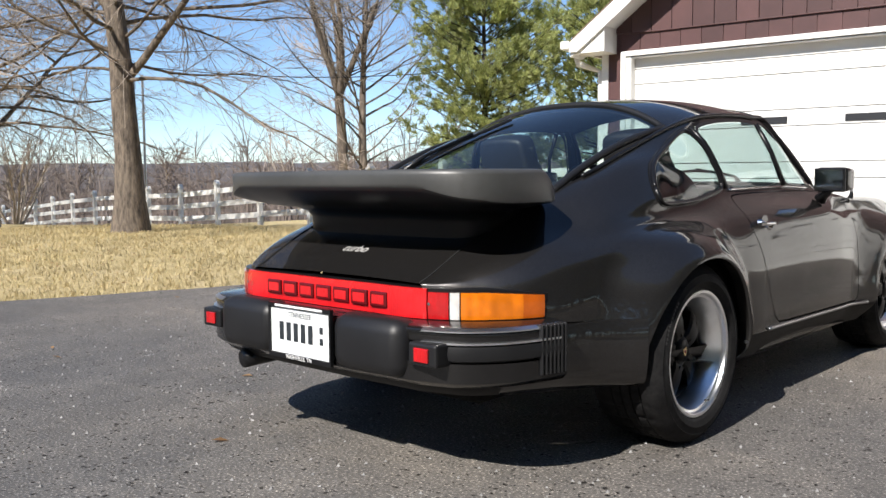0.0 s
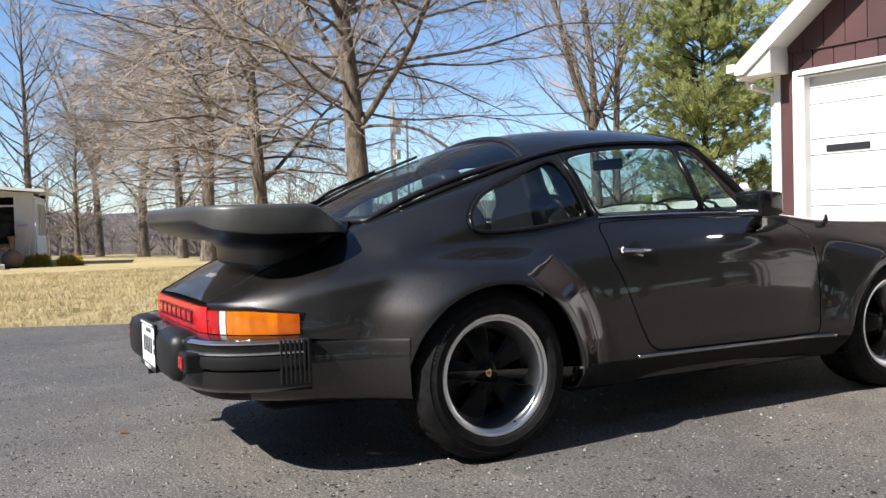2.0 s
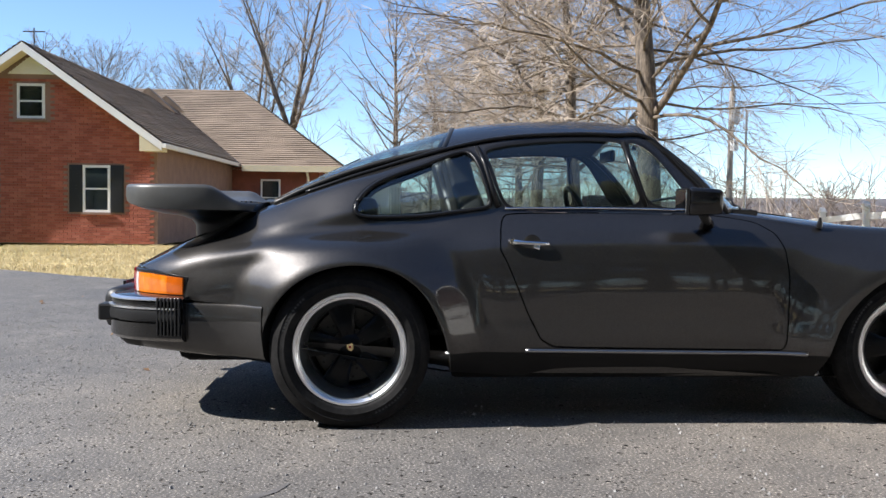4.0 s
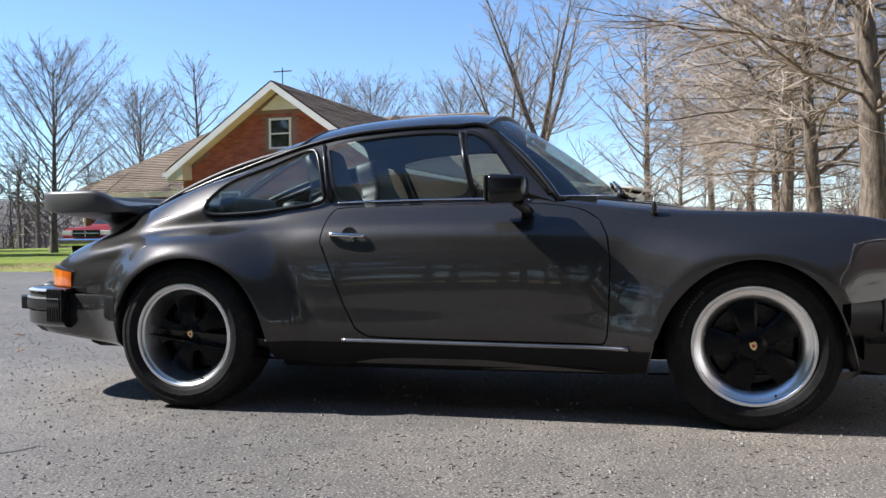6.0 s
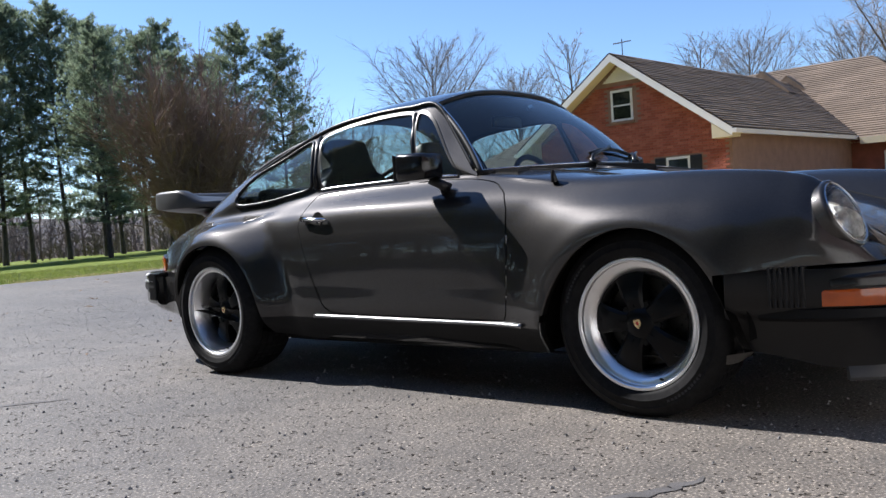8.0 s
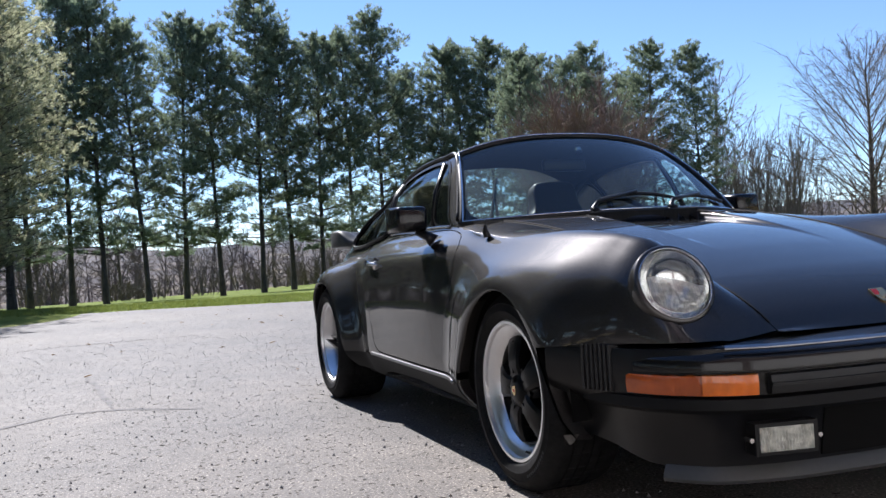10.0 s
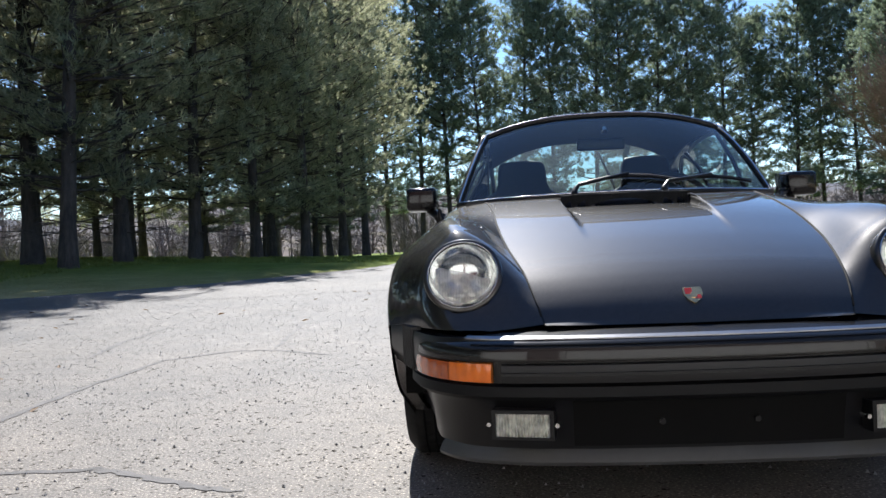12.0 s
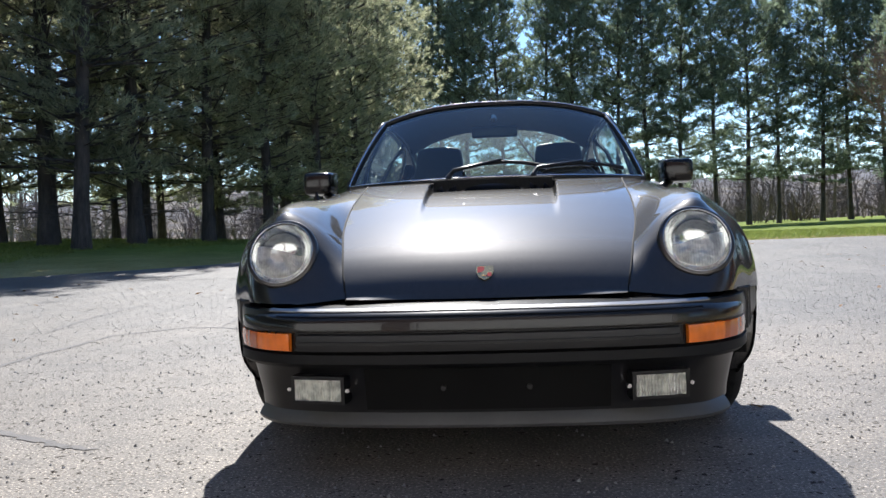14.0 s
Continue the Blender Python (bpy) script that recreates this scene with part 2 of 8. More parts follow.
M = {
    "asphalt": asphalt_material(),
    "land": land_material(),
    "bark": bark_material("oak_bark", (0.045, 0.036, 0.029), (0.27, 0.215, 0.165), 13.0),
    "twig": simple("bare_twigs", (0.40, 0.335, 0.275), 0.9, vary=0.3, scale=2),
    "twig_grey": simple("grey_twigs", (0.27, 0.235, 0.205), 0.9, vary=0.3, scale=2),
    "twig_red": simple("reddish_twigs", (0.235, 0.165, 0.132), 0.9, vary=0.3, scale=2),
    "wood_far": simple("distant_bare_woods", (0.175, 0.138, 0.115), 0.95, vary=0.3, scale=0.4),
    "brush": simple("dead_brush", (0.14, 0.113, 0.094), 0.95, vary=0.3, scale=2),
    "pine_bark": bark_material("pine_bark", (0.035, 0.03, 0.027), (0.11, 0.09, 0.075)),
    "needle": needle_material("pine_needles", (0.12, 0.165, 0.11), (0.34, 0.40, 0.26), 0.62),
    # lighter copy of the pine needles; sunlight is put into the colour
    "needle_near": needle_material("sun_painted_pine_needles", (0.20, 0.22, 0.13), (0.52, 0.52, 0.34), 0.72),
    "needle_light": needle_material("fresh_pine_needles", (0.26, 0.31, 0.10), (0.60, 0.62, 0.28), 0.5),
    "white_paint": simple("white_paint", (0.80, 0.79, 0.76), 0.45, vary=0.05),
    "white_siding": simple("white_siding", (0.72, 0.73, 0.74), 0.5, vary=0.05),
    "cream_paint": simple("cream_paint", (0.66, 0.58, 0.40), 0.5, vary=0.06),
    "brown_board": simple("brown_boards", (0.095, 0.042, 0.040), 0.55, vary=0.2, scale=5, relief=0.1, random_tone=0.3),
    "brick": simple("red_brick", (0.30, 0.098, 0.062), 0.85, vary=0.2, scale=10, relief=0.3, random_tone=0.3),
    "mortar": simple("mortar", (0.27, 0.17, 0.13), 0.9, vary=0.15, scale=10),
    "shingle": simple("tan_shingles", (0.26, 0.185, 0.125), 0.95, vary=0.3, scale=7, relief=0.4, random_tone=0.35),
    "shingle_dark": simple("brown_shingles", (0.16, 0.115, 0.085), 0.95, vary=0.35, scale=7, relief=0.4, random_tone=0.35),
    "black_paint": simple("black_paint", (0.015, 0.016, 0.02), 0.5, vary=0.1),
    "dark_glass": glass_material("window_glass", (0.5, 0.55, 0.58)),
    "room_dark": simple("dark_room", (0.02, 0.022, 0.026), 0.8),
    "concrete": simple("concrete", (0.42, 0.40, 0.37), 0.85, vary=0.12, scale=5, relief=0.3),
    "galvanised": simple("galvanised_metal", (0.5, 0.51, 0.53), 0.35, metal=0.9),
    "pole_wood": bark_material("weathered_pole", (0.24, 0.22, 0.2), (0.42, 0.39, 0.36)),
    "bin_blue": simple("blue_plastic", (0.03, 0.085, 0.25), 0.45),
    "bin_grey": simple("dark_grey_plastic", (0.025, 0.027, 0.03), 0.5),
    "shrub_gold": needle_material("golden_leaves", (0.30, 0.22, 0.03), (0.5, 0.38, 0.06)),
    "shrub_dark": needle_material("dark_evergreen_leaves", (0.02, 0.035, 0.015), (0.05, 0.075, 0.03)),
    "leaf": needle_material("dry_leaves", (0.16, 0.085, 0.04), (0.38, 0.24, 0.12)),
}

# ---- building helpers ----


def mesh_of(name, verts, faces, smooth=False):
    me = bpy.data.meshes.new(name)
    me.from_pydata([tuple(v) for v in verts], [], faces)
    if smooth:
        me.polygons.foreach_set("use_smooth", [True] * len(me.polygons))
    me.update()
    return me


def put_mesh(name, me, material, parent=None, label=""):
    ob = new(name, me)
    if material:
        if not me.materials:
            me.materials.append(material)
    if parent:
        ob.parent = parent
    if label:
        tagged(ob, label)
    return ob


def part(name, bm, material, parent, label="", smooth=False):
    me = bpy.data.meshes.new(name)
    bm.normal_update()
    bm.to_mesh(me)
    bm.free()
    if smooth:
        me.polygons.foreach_set("use_smooth", [True] * len(me.polygons))
    return put_mesh(name, me, material, parent, label)


def thing(name, label, category, m=None, group="", kind=""):
    """An Empty that holds the parts of one thing."""
    ob = new(name)
    ob.empty_display_size = 0.1
    if m is not None:
        ob.matrix_basis = m
    return tagged(ob, label, category, group, kind)


def add_box(bm, x0, x1, y0, y1, z0, z1, bevel=0.0, m=None):
    vs = [bm.verts.new((x, y, z)) for z in (z0, z1) for x, y in ((x0, y0), (x1, y0), (x1, y1), (x0, y1))]
    fs = [bm.faces.new([vs[i] for i in q]) for q in
          ((3, 2, 1, 0), (4, 5, 6, 7), (0, 1, 5, 4), (1, 2, 6, 5), (2, 3, 7, 6), (3, 0, 4, 7))]
    if bevel:
        es = list({e for f in fs for e in f.edges})
        r = bmesh.ops.bevel(bm, geom=es, offset=bevel, segments=2, profile=0.5, affect="EDGES")
        vs = list({v for f in r["faces"] for v in f.verts} | {v for v in vs if v.is_valid})
    if m is not None:
        bmesh.ops.transform(bm, matrix=m, verts=vs)
    return bm


def box(x0, x1, y0, y1, z0, z1, bevel=0.0, m=None):
    return add_box(bmesh.new(), x0, x1, y0, y1, z0, z1, bevel, m)


def add_prism(bm, outline, axis, a, b):
    """A flat outline pushed along an axis from a to b. Outline in the two other axes, in order."""
    def at(p, q):
        return {"x": (q, p[0], p[1]), "y": (p[0], q, p[1]), "z": (p[0], p[1], q)}[axis]
    lo = [bm.verts.new(at(p, a)) for p in outline]
    hi = [bm.verts.new(at(p, b)) for p in outline]
    n = len(outline)
    bm.faces.new(lo), bm.faces.new(hi[::-1])
    for i in range(n):
        bm.faces.new((lo[i], hi[i], hi[(i + 1) % n], lo[(i + 1) % n]))
    bmesh.ops.recalc_face_normals(bm, faces=bm.faces[:])
    return bm


def prism(outline, axis, a, b):
    return add_prism(bmesh.new(), outline, axis, a, b)


def tube_data(points, radii, sides, verts, faces, cap=False):
    """A tapered tube along points, added to lists."""
    first = len(verts)
    up = Vector((0.3, 0.2, 1.0))
    for i, p in enumerate(points):
        d = (points[min(i + 1, len(points) - 1)] - points[max(i - 1, 0)]).normalized()
        a = d.cross(up)
        if a.length < 0.05:
            a = d.cross(Vector((1, 0, 0)))
        a.normalize()
        b = d.cross(a)
        for k in range(sides):
            w = 2 * math.pi * k / sides
            verts.append(p + (a * math.cos(w) + b * math.sin(w)) * radii[i])
    for i in range(len(points) - 1):
        for k in range(sides):
            q = first + i * sides
            faces.append((q + k, q + (k + 1) % sides, q + sides + (k + 1) % sides, q + sides + k))
    if cap:
        faces.append(tuple(first + k for k in range(sides))[::-1])
        faces.append(tuple(first + (len(points) - 1) * sides + k for k in range(sides)))


def tube(points, radius, sides=10, cap=True):
    v, f = [], []
    pts = [Vector(p) for p in points]
    tube_data(pts, [radius] * len(pts) if isinstance(radius, (int, float)) else radius, sides, v, f, cap)
    bm = bmesh.new()
    vs = [bm.verts.new(p) for p in v]
    for q in f:
        bm.faces.new([vs[i] for i in q])
    return bm


# ---- ground ----


def smooth01(a, b, x):
    k = min(1.0, max(0.0, (x - a) / (b - a)))
    return k * k * (3 - 2 * k)


def ground_z(x, y):
    r = math.hypot(x, y)
    z = -0.035 - 0.35 * smooth01(9, 34, r) * smooth01(-14, 8, -x if y > -12 else -14 - y * 0.2)
    z -= 0.45 * smooth01(14, 40, y * 0.9 - x * 0.45)
    z += 0.42 * math.exp(-((x - 14) ** 2 + (y + 17) ** 2) / 55.0)
    z -= 0.5 * smooth01(18, 46, -y) * smooth01(-30, 5, x)
    z -= 7.0 * smooth01(48, 190, r)
    z -= (0.22 * smooth01(8, 11.5, y) + 1.1 * smooth01(8, 14, y) * smooth01(26, 58, -x)) * smooth01(14, 24, -x) * (1 - smooth01(80, 160, r))
    z += (noise.noise(Vector((x * 0.05, y * 0.05, 3))) * 0.12) * smooth01(12, 30, r)
    hills = noise.noise(Vector((x * 0.0016, y * 0.0016, 7))) * 0.5 + 0.62 + 0.3 * noise.noise(Vector((x * 0.006, y * 0.006, 2)))
    z += smooth01(260, 1500, r) * (42 + 30 * smooth01(-200, 300, -y)) * hills
    return z


def build_ground():
    rings = [0.0] + [2.0 * 1.085 ** k for k in range(88)]
    rings = [r for r in rings if r < 2600]
    n = 144
    verts, faces = [(0, 0, ground_z(0, 0))], []
    for r in rings[1:]:
        for k in range(n):
            w = 2 * math.pi * k / n
            x, y = r * math.cos(w), r * math.sin(w)
            verts.append((x, y, ground_z(x, y)))
    for k in range(n):
        faces.append((0, 1 + k, 1 + (k + 1) % n))
    for i in range(len(rings) - 2):
        a, b = 1 + i * n, 1 + (i + 1) * n
        for k in range(n):
            faces.append((a + k, b + k, b + (k + 1) % n, a + (k + 1) % n))
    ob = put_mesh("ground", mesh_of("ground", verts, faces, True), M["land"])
    tagged(ob, "dormant straw-coloured lawn running out to fields and hills", "ground", kind="structure")


build_ground()

# edge of the paved yard, anticlockwise from the garage corner
YARD = [(-3.95, 6.9), (-4.0, 4.4), (-4.24, 1.7), (-4.5, 0.9), (-4.85, -0.3), (-5.6, -1.7), (-6.6, -3.3), (-8.3, -5.6), (-9.6, -7.6),
        (-10.5, -10.0), (-10.2, -12.2), (-8.0, -12.9), (-4.8, -12.7), (-2.6, -12.8), (-0.2, -14.3), (1.8, -15.6), (5.0, -15.9), (7.2, -16.0),
        (9.4, -14.0), (9.6, -10.6), (10.2, -7.0), (12.0, -3.0), (14.0, 2.0), (14.5, 8.0)]


def soft_loop(points, times=2):
    for _ in range(times):
        out = []
        for a, b in zip(points, points[1:] + points[:1]):
            out += [(a[0] * 0.75 + b[0] * 0.25, a[1] * 0.75 + b[1] * 0.25), (a[0] * 0.25 + b[0] * 0.75, a[1] * 0.25 + b[1] * 0.75)]
        points = out
    return points


def build_yard():
    rng = random.Random(4)
    loop = soft_loop([(-3.95, 11.0)] + YARD[1:-1] + [(15.0, 5.0), (15.0, 11.0)])
    loop = [(x + rng.uniform(-0.03, 0.03), y + rng.uniform(-0.03, 0.03)) for x, y in loop]
    bm = prism(loop, "z", -0.09, 0.0)
    ob = part("road", bm, M["asphalt"], None)
    tagged(ob, "worn grey asphalt driveway with cracks and loose grit", "driveway", kind="structure")
    # tar-filled crack lines
    for k, line in enumerate((((2.66, 2.3), (2.70, 1.89), (2.72, 1.39), (2.70, 0.74), (2.62, -0.15), (2.26, -0.51), (1.95, -0.47), (1.48, -0.11)), ((3.21, -0.38), (3.35, -1.31), (3.34, -2.40)),
                              ((1.99, -0.52), (2.09, -1.61), (2.19, -2.48)), ((2.9, 2.40), (2.31, 2.44), (1.90, 2.41), (1.68, 2.52), (1.48, 2.65), (1.29, 2.72)),
                              ((6.5, -5.4), (5.05, -5.62), (3.49, -5.55), (2.58, -5.87), (0.5, -6.0)))):
        pts = []
        for (ax, ay), (bx, by) in zip(line, line[1:]):
            for j in range(8):
                f = j / 8
                pts.append((ax + (bx - ax) * f + rng.uniform(-0.012, 0.012), ay + (by - ay) * f + rng.uniform(-0.012, 0.012)))
        verts, faces = [], []
        for i, (x, y) in enumerate(pts):
            ax, ay = pts[max(0, i - 1)]
            bx, by = pts[min(len(pts) - 1, i + 1)]
            d = Vector((bx - ax, by - ay)).normalized()
            w = rng.uniform(0.014, 0.026) * min(1, (i + 1) / 4, (len(pts) - i) / 4)
            verts += [(x - d.y * w, y + d.x * w, 0.0025), (x + d.y * w, y - d.x * w, 0.0025)]
            if i:
                faces.append((2 * i - 2, 2 * i - 1, 2 * i + 1, 2 * i))
        c = put_mesh("crack", mesh_of("crack", verts, faces), M["tar"], ob)


M["tar"] = simple("tar_filler", (0.112, 0.106, 0.104), 0.76, vary=0.3, scale=26, relief=0.6, spec=0.36)
build_yard()

# ---- garage ----
GARAGE = pose(-4.08, 7.05, 0, 0, 0, 6.0)


def build_garage():
    g = thing("garage", "white and dark brown garage with gable front", "garage", GARAGE)
    wide, eave, slope, deep = 11.3, 2.67, 0.745, 9.0
    top = eave + slope * wide / 2
    dark, white = M["brown_board"], M["white_paint"]
    doors = ((0.44, 5.28), (6.02, 10.86))
    # front wall with two openings
    xs = [0.05, *doors[0], *doors[1], wide - 0.05]
    for a, b in ((xs[0], xs[1]), (xs[2], xs[3]), (xs[4], xs[5])):
        part("wall_front", box(a, b, 0, 0.16, 0, 2.43), dark, g, "dark brown painted wall")
    part("gable_wall", prism([(0.05, 2.43), (wide - 0.05, 2.43), (wide - 0.05, eave), (wide / 2, top), (0.05, eave)], "y", 0, 0.16), dark, g)
    for x0, x1 in ((0.05, 0.16), (wide - 0.16, wide - 0.05)):
        part("side_wall", box(x0, x1, 0.16, deep, 0, eave), M["white_siding"], g)
    part("back_wall", box(0.16, wide - 0.16, deep - 0.16, deep, 0, eave), M["white_siding"], g)
    # vertical boards on the gable, in two tiers that overlap at a drip edge
    tier = 2.725
    rng = random.Random(2)
    for z0, z1, out, x, step in ((2.505, tier, 0.014, 0.05, 0.262), (tier + 0.006, 99, 0.030, -0.06, 0.262)):
        while x < wide - 0.06:
            xa = max(0.055, x)
            x1 = min(wide - 0.055, x + step - 0.010)
            h0 = min(z1, eave + slope * min(xa, wide - xa) - 0.02)
            h1 = min(z1, eave + slope * min(x1, wide - x1) - 0.02)
            if min(h0, h1) > z0 + 0.05:
                part("board", prism([(xa, z0), (x1, z0), (x1, h1), (xa, h0)], "y", -out - rng.uniform(0, 0.004), 0), dark, g)
            x += step
    part("drip_edge", box(0.35, wide - 0.35, -0.040, 0.0, tier - 0.012, tier + 0.004, 0.003), dark, g)
    # roof slabs, fascia, soffit and box ends
    over, front = 0.22, 0.39
    for s in (0, 1):
        def side(px):
            return wide - px if s else px
        lo, hi = -over, wide / 2
        zlo = eave - slope * over + 0.02
        roof = [(side(lo), zlo), (side(hi), top + 0.06), (side(hi), top + 0.20), (side(lo), zlo + 0.14)]
        part("roof", prism(roof, "y", -front + 0.02, deep + 0.3), M["shingle_dark"], g)
        face = [(side(lo), 2.505), (side(lo + 0.115), 2.505), (side(hi), top - 0.10), (side(hi), top + 0.115), (side(lo), zlo + 0.095)]
        part("fascia", prism(face, "y", -front - 0.02, -front + 0.016), white, g)
        soffit = [(side(lo), zlo - 0.08), (side(hi), top - 0.08), (side(hi), top + 0.05), (side(lo), zlo + 0.05)]
        part("soffit", prism(soffit, "y", -front + 0.018, -0.04), white, g)
        rtn = [(side(-over), 2.485), (side(0.25), 2.485), (side(0.25), eave + slope * 0.25 - 0.03), (side(-over), zlo + 0.05)]
        part("eave_box", prism(rtn, "y", -front + 0.02, -0.012), white, g)
        part("gutter", box(*sorted((side(-over - 0.13), side(-over - 0.01))), -front - 0.02, deep, zlo + 0.02, zlo + 0.125, 0.015), white, g)
        part("corner_board", box(*sorted((side(0.045), side(0.135))), -0.02, 0.0, 0, 2.484), white, g)
        if not s:
            part("downpipe", tube([(-over - 0.07, -0.05, zlo - 0.05), (-over - 0.06, -0.05, zlo - 0.12), (0.0, 0.06, 2.28), (0.0, 0.06, 0.1)], 0.045, 8), white, g)
    # doors
    for a, b in doors:
        for xa, xb in ((a - 0.125, a - 0.055), (b + 0.055, b + 0.125)):
            part("door_trim", box(xa, xb, -0.045, 0.0, 0, 2.503, 0.006), white, g)
        for xa, xb in ((a - 0.055, a), (b, b + 0.055)):
            part("door_jamb", box(xa, xb, -0.022, 0.0, 0, 2.44, 0.003), white, g)
        for xa, xb in ((a, a + 0.012), (b - 0.012, b)):
            part("door_lining", box(xa, xb, -0.018, 0.104, 0, 2.418), white, g)
        part("door_lining", box(a, b, -0.018, 0.104, 2.418, 2.43), white, g)
        part("door_trim", box(a - 0.055, b + 0.055, -0.045, 0.0, 2.44, 2.503, 0.006), white, g)
        part("threshold", box(a, b, -0.05, 0.1, -0.02, 0.015), M["concrete"], g)
        # grooves in sections of 0.6 m, unevenly spaced within each
        cuts = (0.02, 0.30, 0.49, 0.90, 1.09, 1.50, 1.69, 2.10, 2.29, 2.43)
        for z0, z1 in zip(cuts, cuts[1:]):
            part("door_panel", box(a, b, 0.105, 0.145, z0, z1 - 0.010, 0.004), white, g)
        for k in range(4):
            vx = a + 0.215 + 1.15 * k
            part("door_window", box(vx, vx + 0.53, 0.095, 0.108, 1.525, 1.605), M["black_paint"], g, "narrow black slot window")
    part("ceiling", box(0.16, wide - 0.16, 0.16, deep - 0.16, eave - 0.04, eave), M["white_siding"], g)
    part("brick_base", box(5.42, 5.9, -0.05, 0.0, 0, 0.12), M["brick"], g)


build_garage()

# ---- brick house ----
HOUSE = pose(-20.23, -5.95, -0.16, 0, 0, -2.5)     # local x towards the yard, y to the yard's far side


def brick_far():
    m, t, b = shader("brickwork")
    g = t.nodes.new("ShaderNodeNewGeometry")
    n = tex(t, "Noise", 1.2, 4)
    r = ramp(t, g.outputs["Random Per Island"], [(0.0, (0.28, 0.078, 0.048)), (0.6, (0.365, 0.108, 0.068)), (1.0, (0.42, 0.140, 0.092))])
    o = mix(t, 1.0, r.outputs[0], ramp(t, n.outputs[0], [(0.3, (0.82,) * 3), (0.7, (1.12,) * 3)]).outputs[0], "MULTIPLY")
    t.links.new(o, b.inputs["Base Color"])
    b.inputs["Roughness"].default_value = 0.85
    return m


M["brick_far"] = brick_far()




def brickwork(parent, x, y0, y1, z0, z1, holes, clip=None):
    """Courses of far bricks on a wall that faces +x, proud of the mortar."""
    verts, faces, row, z = [], [], 0, z0
    while z < z1 - 0.05:
        y = y0 + (0.11 if row % 2 else 0)
        while y < y1 - 0.2:
            free = not any(h[0] - 0.02 < y + 0.213 and y < h[1] + 0.02 and h[2] - 0.02 < z + 0.062 and z < h[3] + 0.02 for h in holes)
            if free and (clip is None or clip(y + 0.11, z + 0.07)):
                i = len(verts)
                verts += [(x + 0.012, y, z), (x + 0.012, y + 0.213, z), (x + 0.012, y + 0.213, z + 0.062), (x + 0.012, y, z + 0.062),
                          (x - 0.004, y - 0.002, z - 0.002), (x - 0.004, y + 0.215, z - 0.002), (x - 0.004, y + 0.215, z + 0.064), (x - 0.004, y - 0.002, z + 0.064)]
                faces += [(i, i + 1, i + 2, i + 3), (i + 4, i + 5, i + 1, i), (i + 7, i + 3, i + 2, i + 6), (i + 4, i, i + 3, i + 7), (i + 5, i + 6, i + 2, i + 1)]
            y += 0.2225
        z += 0.0725
        row += 1
    ob = put_mesh("brickwork", mesh_of("brickwork", verts, faces), M["brick_far"], parent)
    tagged(ob, kind="stuff")


M["curtain"] = simple("pale_curtain", (0.45, 0.46, 0.46), 0.9, vary=0.15, scale=6)


def sash_window(house, x, y0, y1, z0, z1, shutters=True):
    """A white sash window in a wall that faces +x, with sill, panes and black shutters."""
    f = 0.07
    bm = bmesh.new()
    add_box(bm, x - 0.08, x + 0.03, y0, y0 + f, z0, z1)
    add_box(bm, x - 0.08, x + 0.03, y1 - f, y1, z0, z1)
    add_box(bm, x - 0.08, x + 0.03, y0 + f, y1 - f, z1 - f, z1)
    add_box(bm, x - 0.08, x + 0.03, y0 + f, y1 - f, z0, z0 + f)
    add_box(bm, x - 0.06, x + 0.01, y0 + f, y1 - f, (z0 + z1) / 2 - 0.025, (z0 + z1) / 2 + 0.025)
    w = part("window", bm, M["white_paint"], house, "white sash window")
    for a, b in ((z0 + f, (z0 + z1) / 2 - 0.025), ((z0 + z1) / 2 + 0.025, z1 - f)):
        part("pane", box(x + 0.010, x + 0.014, y0 + f, y1 - f, a, b), M["dark_glass"], w)
    part("room", box(x - 0.30, x + 0.002, y0 + 0.01, y1 - 0.01, z0 + 0.01, z1 - 0.01), M["room_dark"] if z0 > 3 else M["curtain"], w)
    part("sill", box(x - 0.02, x + 0.07, y0 - 0.04, y1 + 0.04, z0 - 0.06, z0), M["mortar"], w)
    if shutters:
        for a, b in ((y0 - 0.36, y0 - 0.01), (y1 + 0.01, y1 + 0.36)):
            bm = box(x + 0.013, x + 0.03, a, b, z0, z1)
            n = int((z1 - z0) / 0.07)
            for k in range(n):
                za = z0 + 0.05 + k * (z1 - z0 - 0.1) / n
                add_box(bm, x + 0.03, x + 0.045, a + 0.04, b - 0.04, za, za + 0.035)
            part("shutter", bm, M["black_paint"], house, "black louvred shutter")


def shingle_slope(parent, a, b, c, d, material, course=0.145, seed=1):
    """Overlapping courses on a roof plane from the eave a-b up to c-d (c above b)."""
    a, b, c, d = map(Vector, (a, b, c, d))
    up = ((d - a) + (c - b)) * 0.5
    n = max(2, int(up.length / course))
    nrm = (b - a).cross(d - a).normalized()
    if nrm.z < 0:
        nrm = -nrm
    rng = random.Random(seed)
    verts, faces = [], []
    for k in range(n):
        f0, f1 = k / n, min(1.0, (k + 1.05) / n)
        l0, r0, l1, r1 = a.lerp(d, f0), b.lerp(c, f0), a.lerp(d, f1), b.lerp(c, f1)
        m = max(1, int((r0 - l0).length / 1.1))
        for j in range(m):
            u0, u1 = j / m, (j + 1) / m
            lift = 0.022 + rng.uniform(0, 0.012)
            i = len(verts)
            verts += [l0.lerp(r0, u0) + nrm * lift, l0.lerp(r0, u1) + nrm * lift, l1.lerp(r1, u1) + nrm * 0.004, l1.lerp(r1, u0) + nrm * 0.004,
                      l0.lerp(r0, u0), l0.lerp(r0, u1)]
            faces += [(i, i + 1, i + 2, i + 3), (i + 4, i + 5, i + 1, i)]
    ob = put_mesh("shingles", mesh_of("shingles", verts, faces), material, parent)
    tagged(ob, kind="stuff")


